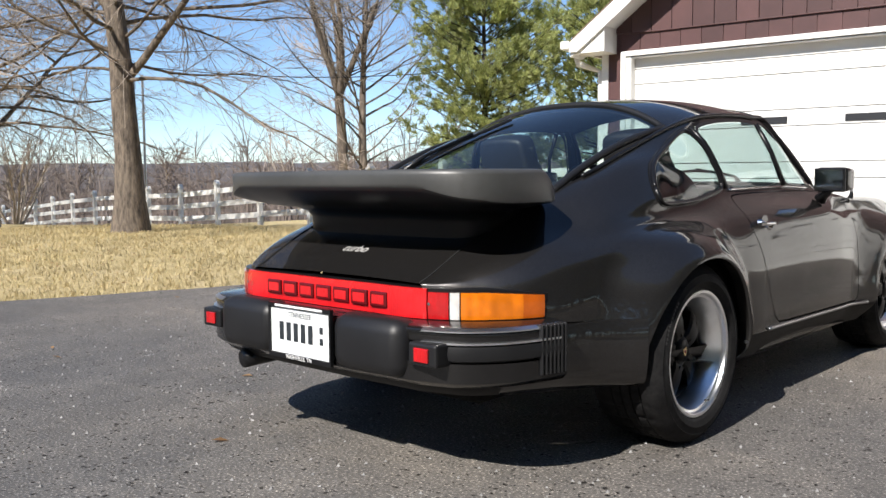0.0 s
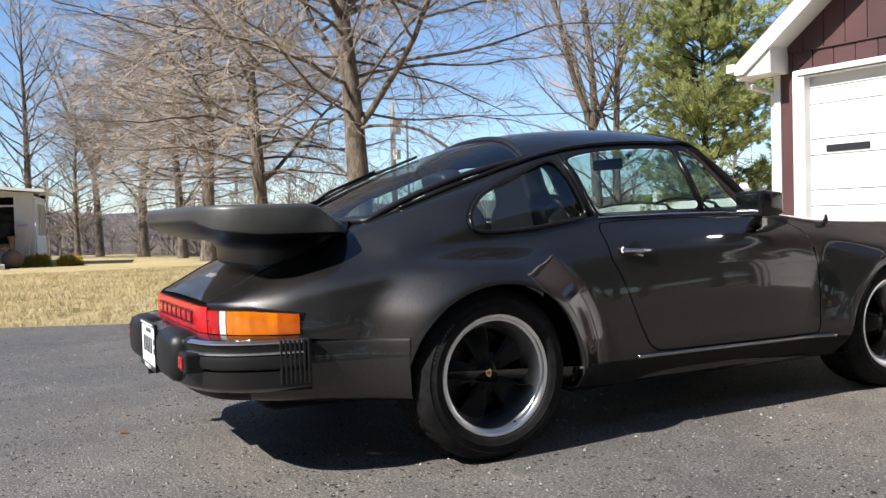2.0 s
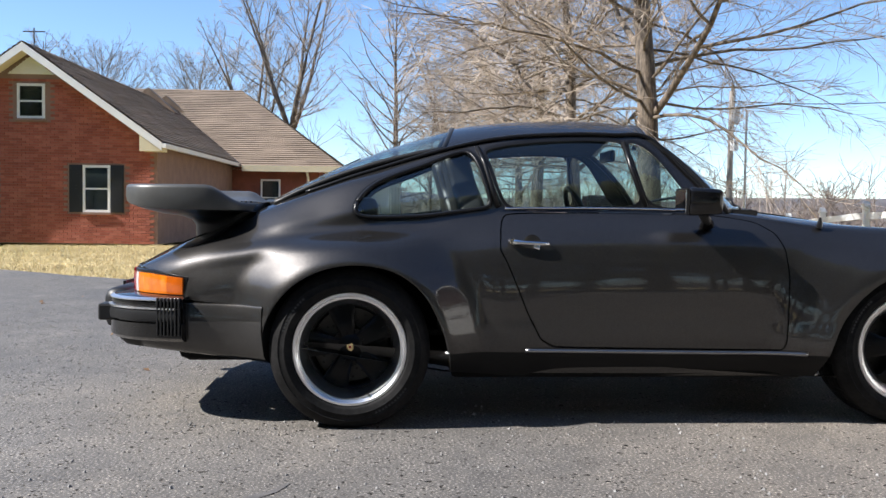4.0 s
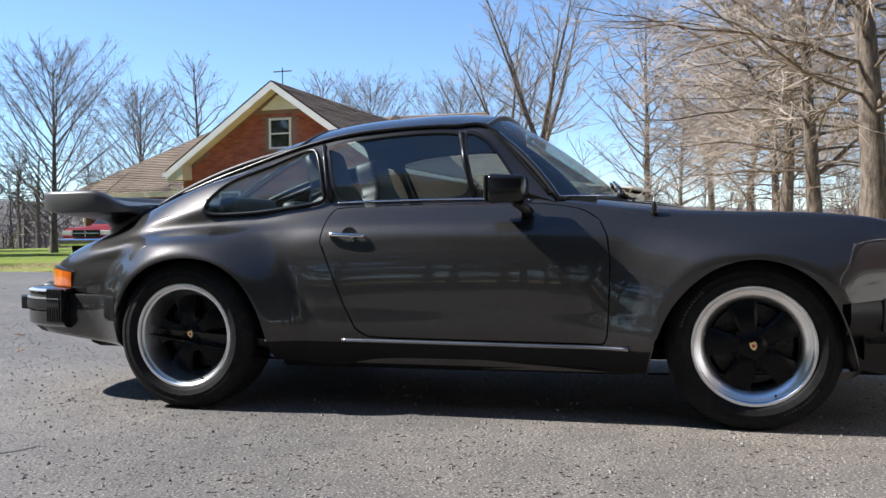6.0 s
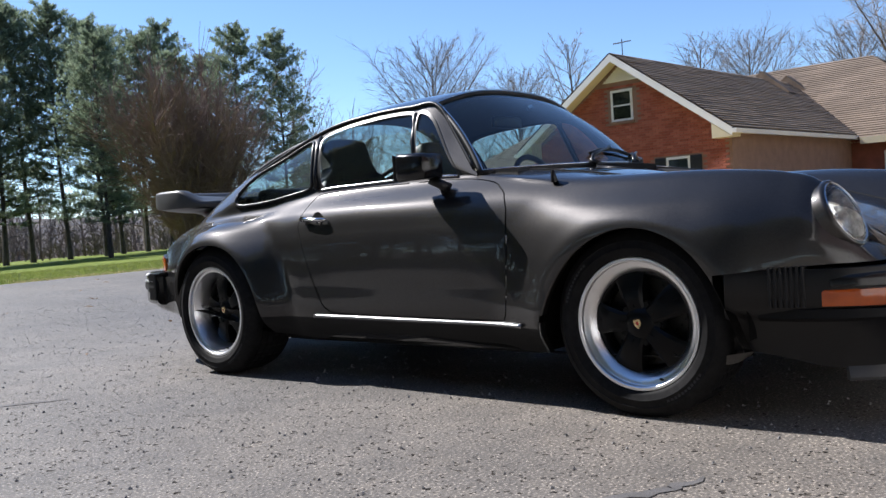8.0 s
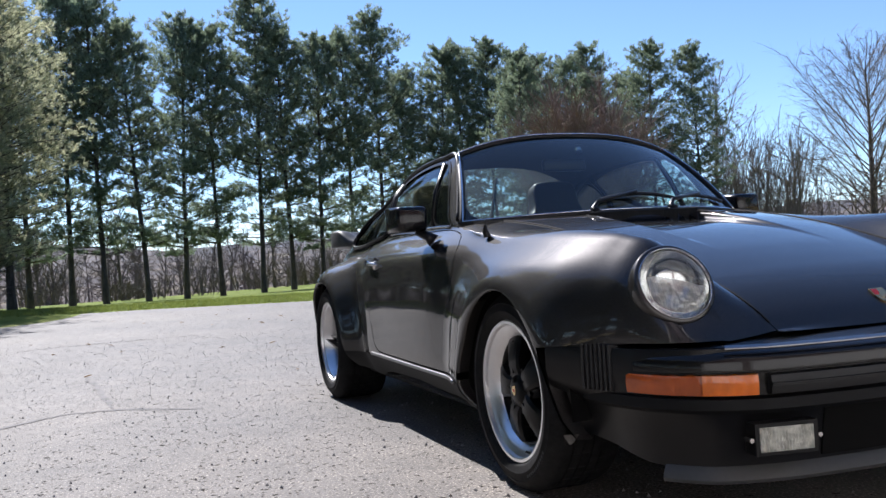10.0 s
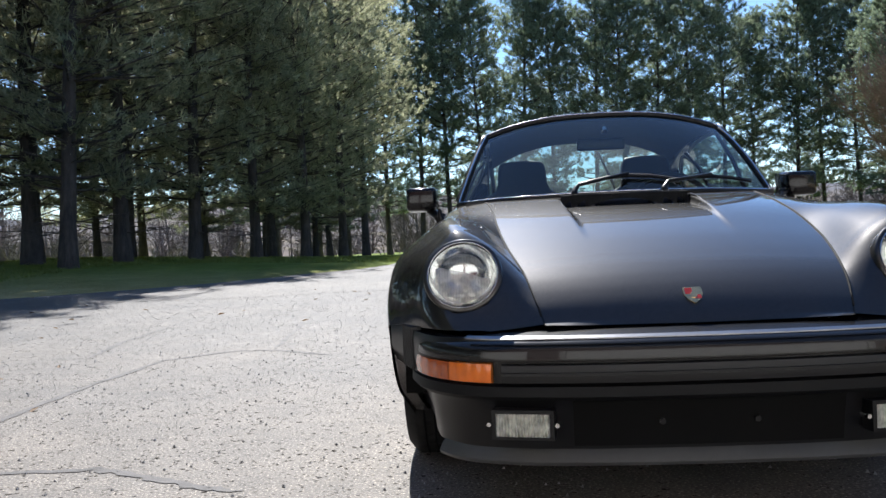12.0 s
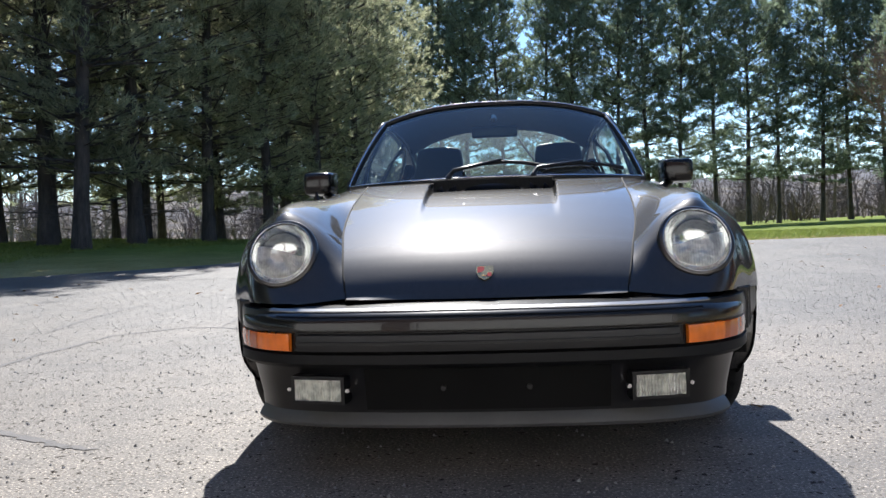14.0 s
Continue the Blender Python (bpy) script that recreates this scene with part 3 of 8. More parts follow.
def shingle_far(name, lo, hi):
    m, t, b = shader(name)
    g = t.nodes.new("ShaderNodeNewGeometry")
    n = tex(t, "Noise", 0.7, 4)
    f = tex(t, "Noise", 30, 4)
    r = ramp(t, g.outputs["Random Per Island"], [(0.0, lo), (1.0, hi)])
    o = mix(t, 1.0, r.outputs[0], ramp(t, n.outputs[0], [(0.3, (0.8,) * 3), (0.7, (1.15,) * 3)]).outputs[0], "MULTIPLY")
    o = mix(t, 1.0, o, ramp(t, f.outputs[0], [(0.3, (0.75,) * 3), (0.7, (1.2,) * 3)]).outputs[0], "MULTIPLY")
    t.links.new(o, b.inputs["Base Color"])
    b.inputs["Roughness"].default_value = 0.95
    return m


M["roof_tan"] = shingle_far("tan_shingle_courses", (0.165, 0.125, 0.092), (0.212, 0.161, 0.120))


def build_house():
    h = thing("house", "one-storey red brick house with tan shingle roof", "house", HOUSE)
    wide, eave, peak = 6.75, 2.84, 5.22
    mid = -wide / 2
    white, cream = M["white_paint"], M["cream_paint"]
    slope = (peak - eave) / (wide / 2)
    # projecting gable wing
    part("gable_wall", prism([(-wide, 0), (0, 0), (0, eave), (mid, peak), (-wide, eave)], "x", -0.25, -0.006), M["mortar"], h)
    part("wing_wall", box(-10, -0.25, -0.25, 0, 0, eave), M["mortar"], h, "red brick wall")
    part("wing_wall", box(-10, -0.25, -wide, -wide + 0.25, 0, eave), M["mortar"], h, "red brick wall")
    holes = ((-3.765, -2.985, 3.35, 4.33), (-5.85, -4.38, 0.84, 2.16), (-2.38, -0.90, 0.84, 2.16))
    brickwork(h, 0, -wide, 0, 0.02, peak, holes, lambda y, z: z < eave + slope * (wide / 2 - abs(y - mid)) - 0.12 and not (z > 4.48 and abs(y - mid) < 0.72 * (1 - (z - 4.56) / 0.48)))
    sash_window(h, 0, -3.745, -3.005, 3.37, 4.31, False)
    sash_window(h, 0, -5.48, -4.74, 0.86, 2.14)
    sash_window(h, 0, -2.00, -1.26, 0.86, 2.14)
    # louvred gable vent
    bm = prism([(mid - 0.62, 4.56), (mid + 0.62, 4.56), (mid, 5.04)], "x", -0.006, 0.02)
    for k in range(6):
        z = 4.59 + 0.07 * k
        half = 0.60 * (1 - (z - 4.56) / 0.48)
        add_box(bm, 0.02, 0.04, mid - half, mid + half, z, z + 0.035)
    part("gable_vent", bm, white, h, "white louvred gable vent")
    over, out = 0.27, 0.55
    for s in (1, -1):
        def yy(d):
            return mid + s * d
        lo = wide / 2 + over
        zlo = peak - slope * lo
        part("roof_deck", prism([(yy(0), peak + 0.02), (yy(lo), zlo + 0.02), (yy(lo), zlo + 0.13), (yy(0), peak + 0.13)], "x", -14.5, out - 0.03), M["shingle_dark"], h)
        part("fascia", prism([(yy(0), peak - 0.12), (yy(lo), zlo - 0.12), (yy(lo), zlo + 0.10), (yy(0), peak + 0.10)], "x", out - 0.026, out), white, h)
        part("soffit", prism([(yy(0), peak - 0.07), (yy(lo), zlo - 0.07), (yy(lo), zlo + 0.016), (yy(0), peak + 0.016)], "x", 0.016, out - 0.03), cream, h)
        part("eave_box", prism([(yy(lo), zlo - 0.14), (yy(wide / 2 - 0.32), zlo - 0.14), (yy(wide / 2 - 0.32), zlo + 0.52), (yy(lo), zlo + 0.01)], "x", 0.018, out - 0.028), cream, h)
        part("gutter", box(-9.5, out, *sorted((yy(lo + 0.005), yy(lo + 0.12))), zlo - 0.05, zlo + 0.07), white, h)
        e = 0.135
        shingle_slope(h, (-14.5, yy(lo), zlo + e), (out, yy(lo), zlo + e), (out, yy(0), peak + e), (-14.5, yy(0), peak + e), M["roof_tan"], seed=3 + s)
    part("downpipe", tube([(0.3, mid - wide / 2 - over, 2.30), (0.1, mid - wide / 2 + 0.05, 2.12), (0.06, mid - wide / 2 + 0.06, 0.1)], 0.05, 8), white, h)
    part("weather_vane", tube([(-0.2, mid, peak + 0.1), (-0.2, mid, peak + 0.62)], 0.015, 6), M["black_paint"], h, "thin black roof vane")
    part("vane_arm", tube([(-0.2, mid - 0.3, peak + 0.52), (-0.2, mid + 0.3, peak + 0.52)], 0.02, 6), M["black_paint"], h)
    # main block behind, with a hipped roof
    x0, x1, y0, y1, top = -19.5, -9.5, -18.2, 3.3, 6.15
    xm, hip = (x0 + x1) / 2, 4.9
    for q in ((x0, x0 + 0.25, y0, y1), (x1 - 0.25, x1, y0, -wide - 0.02), (x1 - 0.25, x1, 0.02, y1), (x0 + 0.25, x1 - 0.25, y0, y0 + 0.25), (x0 + 0.25, x1 - 0.25, y1 - 0.25, y1)):
        part("wall", box(*q, 0, 2.60), M["brick"], h, "red brick wall")
    o = 0.5
    ez = 2.62
    y1 += 0.45
    a, b, c, d = (x1 + o, y0 - o, ez), (x1 + o, y1 + o, ez), (x0 - o, y1 + o, ez), (x0 - o, y0 - o, ez)
    r0, r1 = (xm, y0 - o + hip, top), (xm, y1 + o - hip, top)
    bm = bmesh.new()
    v = {k: bm.verts.new(p) for k, p in dict(a=a, b=b, c=c, d=d, r=r0, s=r1).items()}
    for q in ("abcd", "absr", "bcs", "cdrs", "dar"):
        bm.faces.new([v[k] for k in q])
    part("roof", bm, M["shingle_dark"], h, "tan shingle hip roof")
    shingle_slope(h, a, b, r1, r0, M["roof_tan"], 0.16, 8)
    shingle_slope(h, b, c, r1, r1, M["roof_tan"], 0.16, 9)
    shingle_slope(h, d, a, r0, r0, M["roof_tan"], 0.16, 10)
    for q in ((x1 + o - 0.02, x1 + o + 0.09, y0 - o, -wide - 0.5), (x1 + o - 0.02, x1 + o + 0.09, 0.5, y1 + o), (x0 - o, x1 + o, y1 + o - 0.02, y1 + o + 0.09), (x0 - o, x1 + o, y0 - o - 0.09, y0 - o + 0.02)):
        part("fascia", box(*q, ez - 0.2, ez + 0.02), cream, h)
    part("ceiling", box(x0, x1, y0, y1, 2.50, 2.54), cream, h)
    # small raised ridge pieces on the wing roof
    for x in (-10.2, -12.6):
        part("ridge_cap", prism([(mid - 1.1, peak - 0.55), (mid + 1.1, peak - 0.55), (mid, peak + 0.42)], "x", x - 0.5, x), M["shingle"], h)
    for y in (-9.0, -11.6, -14.6, -16.9):
        sash_window(h, x1, y - 0.4, y + 0.4, 0.75, 2.15)
    sash_window(h, x1, 1.1, 1.85, 0.75, 2.15, False)
    part("downpipe", tube([(x1 + 0.35, y0 + 0.1, 2.4), (x1 + 0.06, y0 + 0.1, 2.2), (x1 + 0.06, y0 + 0.1, 0)], 0.05, 8), white, h)
    part("downpipe", tube([(x1 + 0.35, 2.9, 2.4), (x1 + 0.06, 2.9, 2.2), (x1 + 0.06, 2.9, 0)], 0.05, 8), white, h)


build_house()


M["clay"] = simple("weathered_clay", (0.20, 0.125, 0.09), 0.85, vary=0.3, scale=6)


def build_sunroom():
    s = thing("sunroom", "white sunroom with dark windows and shed roof", "sunroom", pose(-31.9, -3.7, -0.25, 0, 0, -9.0))
    w = M["white_siding"]
    deep, wide = 4.2, 4.1
    bays = ((0.25, 1.55), (1.68, 2.72), (2.85, 3.45))
    for a, b in ((0, 0.25), (1.55, 1.68), (2.72, 2.85), (3.45, wide)):
        part("wall_post", box(-0.12, 0, a, b, 0.2, 2.5, 0.004), w, s)
    part("header", box(-0.118, -0.003, 0.25, 3.45, 2.36, 2.497), w, s)
    part("lower_panel", box(-0.118, -0.003, 0.25, 2.72, 0.203, 0.92), w, s, "white panelled wall")
    part("transom", box(-0.10, -0.02, 0.25, 3.45, 2.02, 2.08), w, s)
    for i, (a, b) in enumerate(bays):
        low = 0.25 if i == 2 else 0.92
        part("glazing" if i < 2 else "glass_door", box(-0.08, -0.075, a, b, low, 2.02), M["dark_glass"], s)
        part("transom", box(-0.08, -0.075, a, b, 2.08, 2.36), M["dark_glass"], s)
        if i < 2:
            part("mullion", box(-0.09, -0.03, (a + b) / 2 - 0.02, (a + b) / 2 + 0.02, low, 2.02), M["room_dark"], s)
    bm = bmesh.new()
    add_box(bm, -deep, -0.12, wide - 0.12, wide, 0.2, 0.95)
    add_box(bm, -deep, -0.12, wide - 0.12, wide, 2.15, 2.4)
    for k in range(5):
        x = -0.12 - k * 0.98
        add_box(bm, x - 0.12, x, wide - 0.12, wide, 0.95, 2.15)
    part("side_wall", bm, w, s)
    for k in range(4):
        x = -0.24 - k * 0.98
        part("side_glazing", box(x - 0.86, x, wide - 0.08, wide - 0.07, 0.95, 2.15), M["dark_glass"], s)
        part("side_bar", box(x - 0.45, x - 0.41, wide - 0.09, wide - 0.03, 0.95, 2.15), w, s)
    part("end_wall", box(-deep, -0.122, 0.003, 0.12, 0.203, 2.495), M["room_dark"], s)
    part("back_wall", box(-deep - 0.12, -deep, 0, wide, 0.2, 2.6), M["room_dark"], s)
    part("floor", box(-deep, -0.12, 0.0, wide - 0.12, 0.0, 0.2), M["concrete"], s)
    part("roof", prism([(-0.5, 2.93), (wide + 0.4, 2.505), (wide + 0.4, 2.60), (-0.5, 3.025)], "x", -deep - 0.3, 0.45), M["white_paint"], s, "thin white shed roof")
    part("gable_panel", prism([(0.0, 2.502), (wide - 0.05, 2.502), (0.0, 2.88)], "x", -0.11, -0.006), w, s)
    part("downpipe", tube([(0.3, wide + 0.3, 2.45), (0.05, wide + 0.06, 2.25), (0.05, wide + 0.06, 0.1)], 0.045, 8), w, s)
    steps = thing("porch_steps", "grey concrete porch steps with brick piers", "steps", pose(-31.42, -0.8, -0.25, 0, 0, -9.0))
    for k in range(3):
        part("step", box(0.02, 0.9 - 0.28 * k, -0.42, 0.42, 0.0 if k == 0 else 0.15 * k, 0.15 * (k + 1)), M["concrete"], steps)
    for y in (-0.86, 0.62):
        part("pier", prism([(0.1, 0), (0.75, 0), (0.62, 1.30), (0.22, 1.38)], "y", y, y + 0.36), M["concrete"], steps, "rough grey stone pier")
    oven = thing("chiminea", "brown clay chiminea stove standing beside the porch steps", "stove", pose(-30.05, -0.45, ground_z(-30.05, -0.45)))
    part("bowl", tube([(0, 0, 0), (0, 0, 0.04), (0, 0, 0.16), (0, 0, 0.32), (0, 0, 0.46), (0, 0, 0.56), (0, 0, 0.62)], [0.20, 0.24, 0.34, 0.37, 0.32, 0.20, 0.12], 16), M["clay"], oven, smooth=True)
    part("chimney", tube([(0, 0, 0.60), (0, 0, 0.75), (0, 0, 1.02), (0, 0, 1.05), (0, 0, 1.10)], [0.12, 0.10, 0.10, 0.14, 0.14], 14), M["clay"], oven, smooth=True)


build_sunroom()

# ---- white paddock fence ----


def build_fence():
    a, b = Vector((-5.2, 10.2, 0)), Vector((-46.0, 14.8, 0))
    n = 22
    f = thing("fence", "white three-rail paddock fence with capped posts", "fence")
    post = box(-0.065, 0.065, -0.065, 0.065, -0.3, 1.28, 0.006)
    add_box(post, -0.085, 0.085, -0.085, 0.085, 1.282, 1.315)
    add_prism(post, [(-0.08, 1.317), (0.08, 1.317), (0.0, 1.42)], "y", -0.07, 0.07)
    me = bpy.data.meshes.new("post")
    post.to_mesh(me)
    post.free()
    rng = random.Random(5)
    pts = []
    for k in range(n):
        p = a.lerp(b, k / 16)
        p.z = ground_z(p.x, p.y)
        pts.append(p)
        o = put_mesh("post", me, M["white_paint"], f)
        o.matrix_basis = pose(*p, rng.uniform(-1, 1), rng.uniform(-1, 1), -6.4)
    for p, q in zip(pts, pts[1:]):
        d = (q - p).normalized()
        turn = math.degrees(math.atan2(d.y, d.x))
        for z in (0.32, 0.70, 1.08):
            e = rng.uniform(-0.012, 0.012)
            L = (q - p).length
            o = part("rail", box(0.05, L - 0.05, -0.02, 0.02, z - 0.075, z + 0.075, 0.006), M["white_paint"], f)
            o.matrix_basis = pose(p.x, p.y, p.z + e, 0, -math.degrees(math.asin((q.z - p.z) / L)), turn)


build_fence()

# ---- trees ----


def sway(rng, d, amount):
    return (d + Vector((rng.uniform(-1, 1), rng.uniform(-1, 1), rng.uniform(-1, 1))) * amount).normalized()


def limb(rng, p, d, length, r0, r1, segs, wild, lift):
    pts, radii = [p.copy()], [r0]
    for i in range(segs):
        d = sway(rng, d, wild)
        d.z += lift
        d.normalize()
        p = p + d * (length / segs)
        pts.append(p.copy())
        radii.append(r0 + (r1 - r0) * (i + 1) / segs)
    return pts, radii


def between(pts, f):
    k = min(len(pts) - 2, int(f * (len(pts) - 1)))
    g = f * (len(pts) - 1) - k
    return pts[k].lerp(pts[k + 1], g), (pts[k + 1] - pts[k]).normalized()


def bare_tree(seed, height, radius, first, limbs=46, spread=0.42, droop=-0.02, rise=0.25, sub=9, twigs=7, fork=0, straight=0.03, flare=1.28, thin=0.0085, bough=0, steep=0.0, wild=0.20):
    """Meshes of a leafless tree: trunk with limbs, and twigs. first: height of the lowest limb."""
    rng = random.Random(seed)
    wv, wf, tv, tf = [], [], [], []
    stems = []
    pts, rad = limb(rng, Vector((0, 0, -0.25)), Vector((0, 0, 1)), height * (0.95 if not fork else 0.35), radius, radius * (0.1 if not fork else 0.75), 14 if not fork else 6, straight, 0.02)
    rad[0] *= flare
    rad[1] *= 1.12
    tube_data(pts, rad, 10, wv, wf)
    stems.append((pts, rad, first / height))
    for k in range(fork):
        w = 2 * math.pi * (k + rng.random() * 0.5) / fork
        d = Vector((math.cos(w) * 0.4, math.sin(w) * 0.4, 1)).normalized()
        fp, fr = limb(rng, pts[-1], d, height * rng.uniform(0.5, 0.66), rad[-1] * 0.8, radius * 0.08, 10, 0.09, 0.05)
        tube_data(fp, fr, 7, wv, wf)
        stems.append((fp, fr, 0.05))
    for k in range(bough):
        # heavy boughs that leave the trunk low and turn upwards
        p, along = between(pts, first / height + 0.10 * k)
        w = 2.4 * k + rng.uniform(-0.4, 0.4)
        bp, br = limb(rng, p, Vector((math.cos(w) * 0.9, math.sin(w) * 0.9, 0.7)).normalized(), height * 0.42, radius * 0.30, 0.02, 9, 0.16, 0.10)
        tube_data(bp, br, 7, wv, wf)
        stems.append((bp, br, 0.3))
    for sp, sr, lo in stems[(1 if fork else 0):]:
        n = (limbs if not fork else limbs // fork) if sp is not None and (fork or sp is pts) else limbs // 6
        for k in range(n):
            f = lo + (0.97 - lo) * (k + rng.random()) / n
            p, along = between(sp, f)
            w = k * 2.4 + rng.uniform(-0.5, 0.5)
            side = Vector((math.cos(w), math.sin(w), 0))
            up = rise * (0.2 + 1.6 * f) - 0.15 * (1 - f) + rng.uniform(-0.12, 0.38) + steep
            d = (side + Vector((0, 0, up))).normalized()
            shape = math.sin(min(1.0, (1 - f) * 1.5 + 0.12) * math.pi * 0.5)
            L = height * spread * shape * rng.uniform(0.7, 1.1)
            r = max(0.010, min(radius * 0.30, L * thin + 0.006))
            lp, lr = limb(rng, p, d, L, r, 0.007, 9, wild, droop)
            tube_data(lp, lr, 5, wv, wf)
            for j in range(sub):
                g = 0.15 + 0.85 * (j + rng.random()) / sub
                q, dd = between(lp, g)
                sd = sway(rng, dd, 0.75)
                sl = L * rng.uniform(0.18, 0.42) * (1.15 - 0.6 * g)
                qp, qr = limb(rng, q, sd, sl, max(0.006, r * 0.35 * (1 - g * 0.6)), 0.004, 4, 0.16, droop * 0.8)
                tube_data(qp, qr, 3, tv, tf)
                for i in range(twigs):
                    e, de = between(qp, 0.15 + 0.85 * rng.random())
                    ep, er = limb(rng, e, sway(rng, de, 0.7), sl * rng.uniform(0.25, 0.6), 0.0052, 0.0025, 2, 0.18, droop)
                    tube_data(ep, er, 3, tv, tf)
    return mesh_of("trunk", wv, wf, True), mesh_of("crown", tv, tf)


def set_tree(name, label, meshes, mats, x, y, turn=0, size=1.0, group="", category="tree", lean=(0, 0)):
    t = thing(name, label, category, Matrix.LocRotScale((x, y, ground_z(x, y)), Euler((radians(lean[0]), radians(lean[1]), radians(turn))), (size,) * 3), group)
    for n, me, ma in zip(("trunk", "crown"), meshes, mats):
        put_mesh(n, me, ma, t)
    return t


def shrub_mesh(seed, height, wide, stems, twigs, wild=0.55, longest=1.1, thick=1.0):
    rng = random.Random(seed)
    v, f, tv, tf = [], [], [], []
    for k in range(stems):
        w, s = rng.uniform(0, 6.28), rng.random() ** 0.7
        d = Vector((math.cos(w) * s * wide / height, math.sin(w) * s * wide / height, 1)).normalized()
        base = Vector((math.cos(w) * 0.3 * s, math.sin(w) * 0.3 * s, 0))
        L = height * rng.uniform(0.7, 1.05) * (1 - 0.25 * s)
        pts, rad = limb(rng, base, d, L, 0.026 * thick, 0.008, 7, 0.09, 0.02)
        tube_data(pts, rad, 4, v, f)
        for j in range(twigs):
            p, dd = between(pts, 0.2 + 0.8 * rng.random())
            qp, qr = limb(rng, p, sway(rng, dd, wild), rng.uniform(0.35, longest), 0.011, 0.005, 3, 0.16, 0.02)
            tube_data(qp, qr, 3, tv, tf)
    return mesh_of("trunk", v, f), mesh_of("crown", tv, tf)


def needle_tuft(rng, c, d, size, n, verts, faces, width=0.13):
    for _ in range(n):
        q = sway(rng, d, 0.95) * size * rng.uniform(0.6, 1.2)
        s = q.cross(Vector((rng.uniform(-1, 1), rng.uniform(-1, 1), rng.uniform(-1, 1))))
        if s.length < 1e-4:
            continue
        s = s.normalized() * size * width
        o = c + Vector((rng.uniform(-1, 1), rng.uniform(-1, 1), rng.uniform(-1, 1))) * size * 0.35
        i = len(verts)
        verts += [o - s, o + s, o + q * 1.05]
        faces.append((i, i + 1, i + 2))


def pine_tree(seed, height, radius, first, spread, whorls, per, tufts, size, blades, width=0.13, round_top=4):
    """A white pine: straight trunk, tiers of flat branches that carry needle tufts."""
    rng = random.Random(seed)
    wv, wf, nv, nf = [], [], [], []
    pts, rad = limb(rng, Vector((0, 0, -0.3)), Vector((0, 0, 1)), height + 0.3, radius, 0.03, 12, 0.025, 0.05)
    rad[0] *= 1.35
    tube_data(pts, rad, 8, wv, wf)
    for k in range(26):
        p, _ = between(pts, rng.uniform(0.07, first + 0.22))
        w = rng.uniform(0, 6.28)
        bp, br = limb(rng, p, Vector((math.cos(w), math.sin(w), rng.uniform(-0.1, 0.3))).normalized(), spread * rng.uniform(0.3, 0.8), 0.018, 0.006, 4, 0.16, 0.0)
        tube_data(bp, br, 4, wv, wf)
        for j in range(3):
            q, dd = between(bp, rng.uniform(0.3, 0.95))
            qp, qr = limb(rng, q, sway(rng, dd, 0.7), spread * 0.22, 0.008, 0.004, 2, 0.2, 0.0)
            tube_data(qp, qr, 3, wv, wf)
    for k in range(whorls):
        f = first + (0.985 - first) * (k + rng.uniform(-0.3, 0.3)) / whorls
        f = min(0.985, max(first, f))
        p, _ = between(pts, f)
        u = (f - first) / (1 - first)
        reach = spread * (0.30 + 0.85 * math.sin(math.pi * (0.16 + 0.70 * u))) * (1 - u ** round_top) ** 0.5 + 0.3
        for j in range(per):
            if rng.random() < (0.12 if u > 0.3 else 0.45):
                continue
            w = rng.uniform(0, 6.28)
            d = Vector((math.cos(w), math.sin(w), 0.05 + 0.55 * u)).normalized()
            L = reach * rng.uniform(0.5, 1.15)
            bp, br = limb(rng, p, d, L, 0.02 + 0.02 * (1 - u), 0.006, 5, 0.10, 0.045)
            tube_data(bp, br, 4, wv, wf)
            for i in range(tufts):
                g = 0.28 + 0.72 * (i + rng.random()) / tufts
                q, dd = between(bp, min(0.999, g))
                q = q + Vector((rng.uniform(-1, 1), rng.uniform(-1, 1), rng.uniform(-0.25, 0.35))) * L * 0.17
                needle_tuft(rng, q, (dd + Vector((0, 0, 0.35))).normalized(), size * rng.uniform(0.7, 1.3), blades, nv, nf, width)
    return mesh_of("trunk", wv, wf, True), mesh_of("crown", nv, nf)


OAK = (M["bark"], M["twig"])
GREY = (M["bark"], M["twig_grey"])
oak_a = bare_tree(11, 13.0, 0.29, 3.3, limbs=66, spread=0.45, droop=-0.022, rise=0.26, sub=15, twigs=10, straight=0.085, flare=1.5, thin=0.0062, bough=3)
oak_b = bare_tree(12, 12.0, 0.22, 2.5, limbs=70, spread=0.46, droop=-0.024, rise=0.22, sub=14, twigs=10, straight=0.05, thin=0.0065, bough=2)
elm_a = bare_tree(13, 13.5, 0.21, 3.0, limbs=60, spread=0.27, droop=0.04, rise=0.9, sub=11, twigs=8, fork=5, thin=0.006, wild=0.13)
elm_b = bare_tree(14, 12.0, 0.20, 2.0, limbs=44, spread=0.40, droop=0.02, rise=0.7, sub=9, twigs=7)
round_a = bare_tree(18, 10.5, 0.19, 1.3, limbs=60, spread=0.60, droop=0.006, rise=0.40, sub=15, twigs=8, straight=0.02, thin=0.0055, steep=0.62, wild=0.075)
OAK_LABEL = "bare oak with drooping fine branches and grey bark"
set_tree("oak_tree", "bare oak with thick ridged trunk and drooping branches", oak_a, OAK, -14.1, 5.8, 40, 1.0, "bare trees along the lawn")
set_tree("oak_tree", OAK_LABEL, oak_b, OAK, -21.7, 5.9, 100, 1.08, "bare trees along the lawn")
set_tree("oak_tree", OAK_LABEL, oak_a, OAK, -29.3, 6.1, 200, 0.95, "bare trees along the lawn")
set_tree("oak_tree", OAK_LABEL, oak_b, OAK, -36.5, 6.6, 20, 1.0, "bare trees along the lawn")
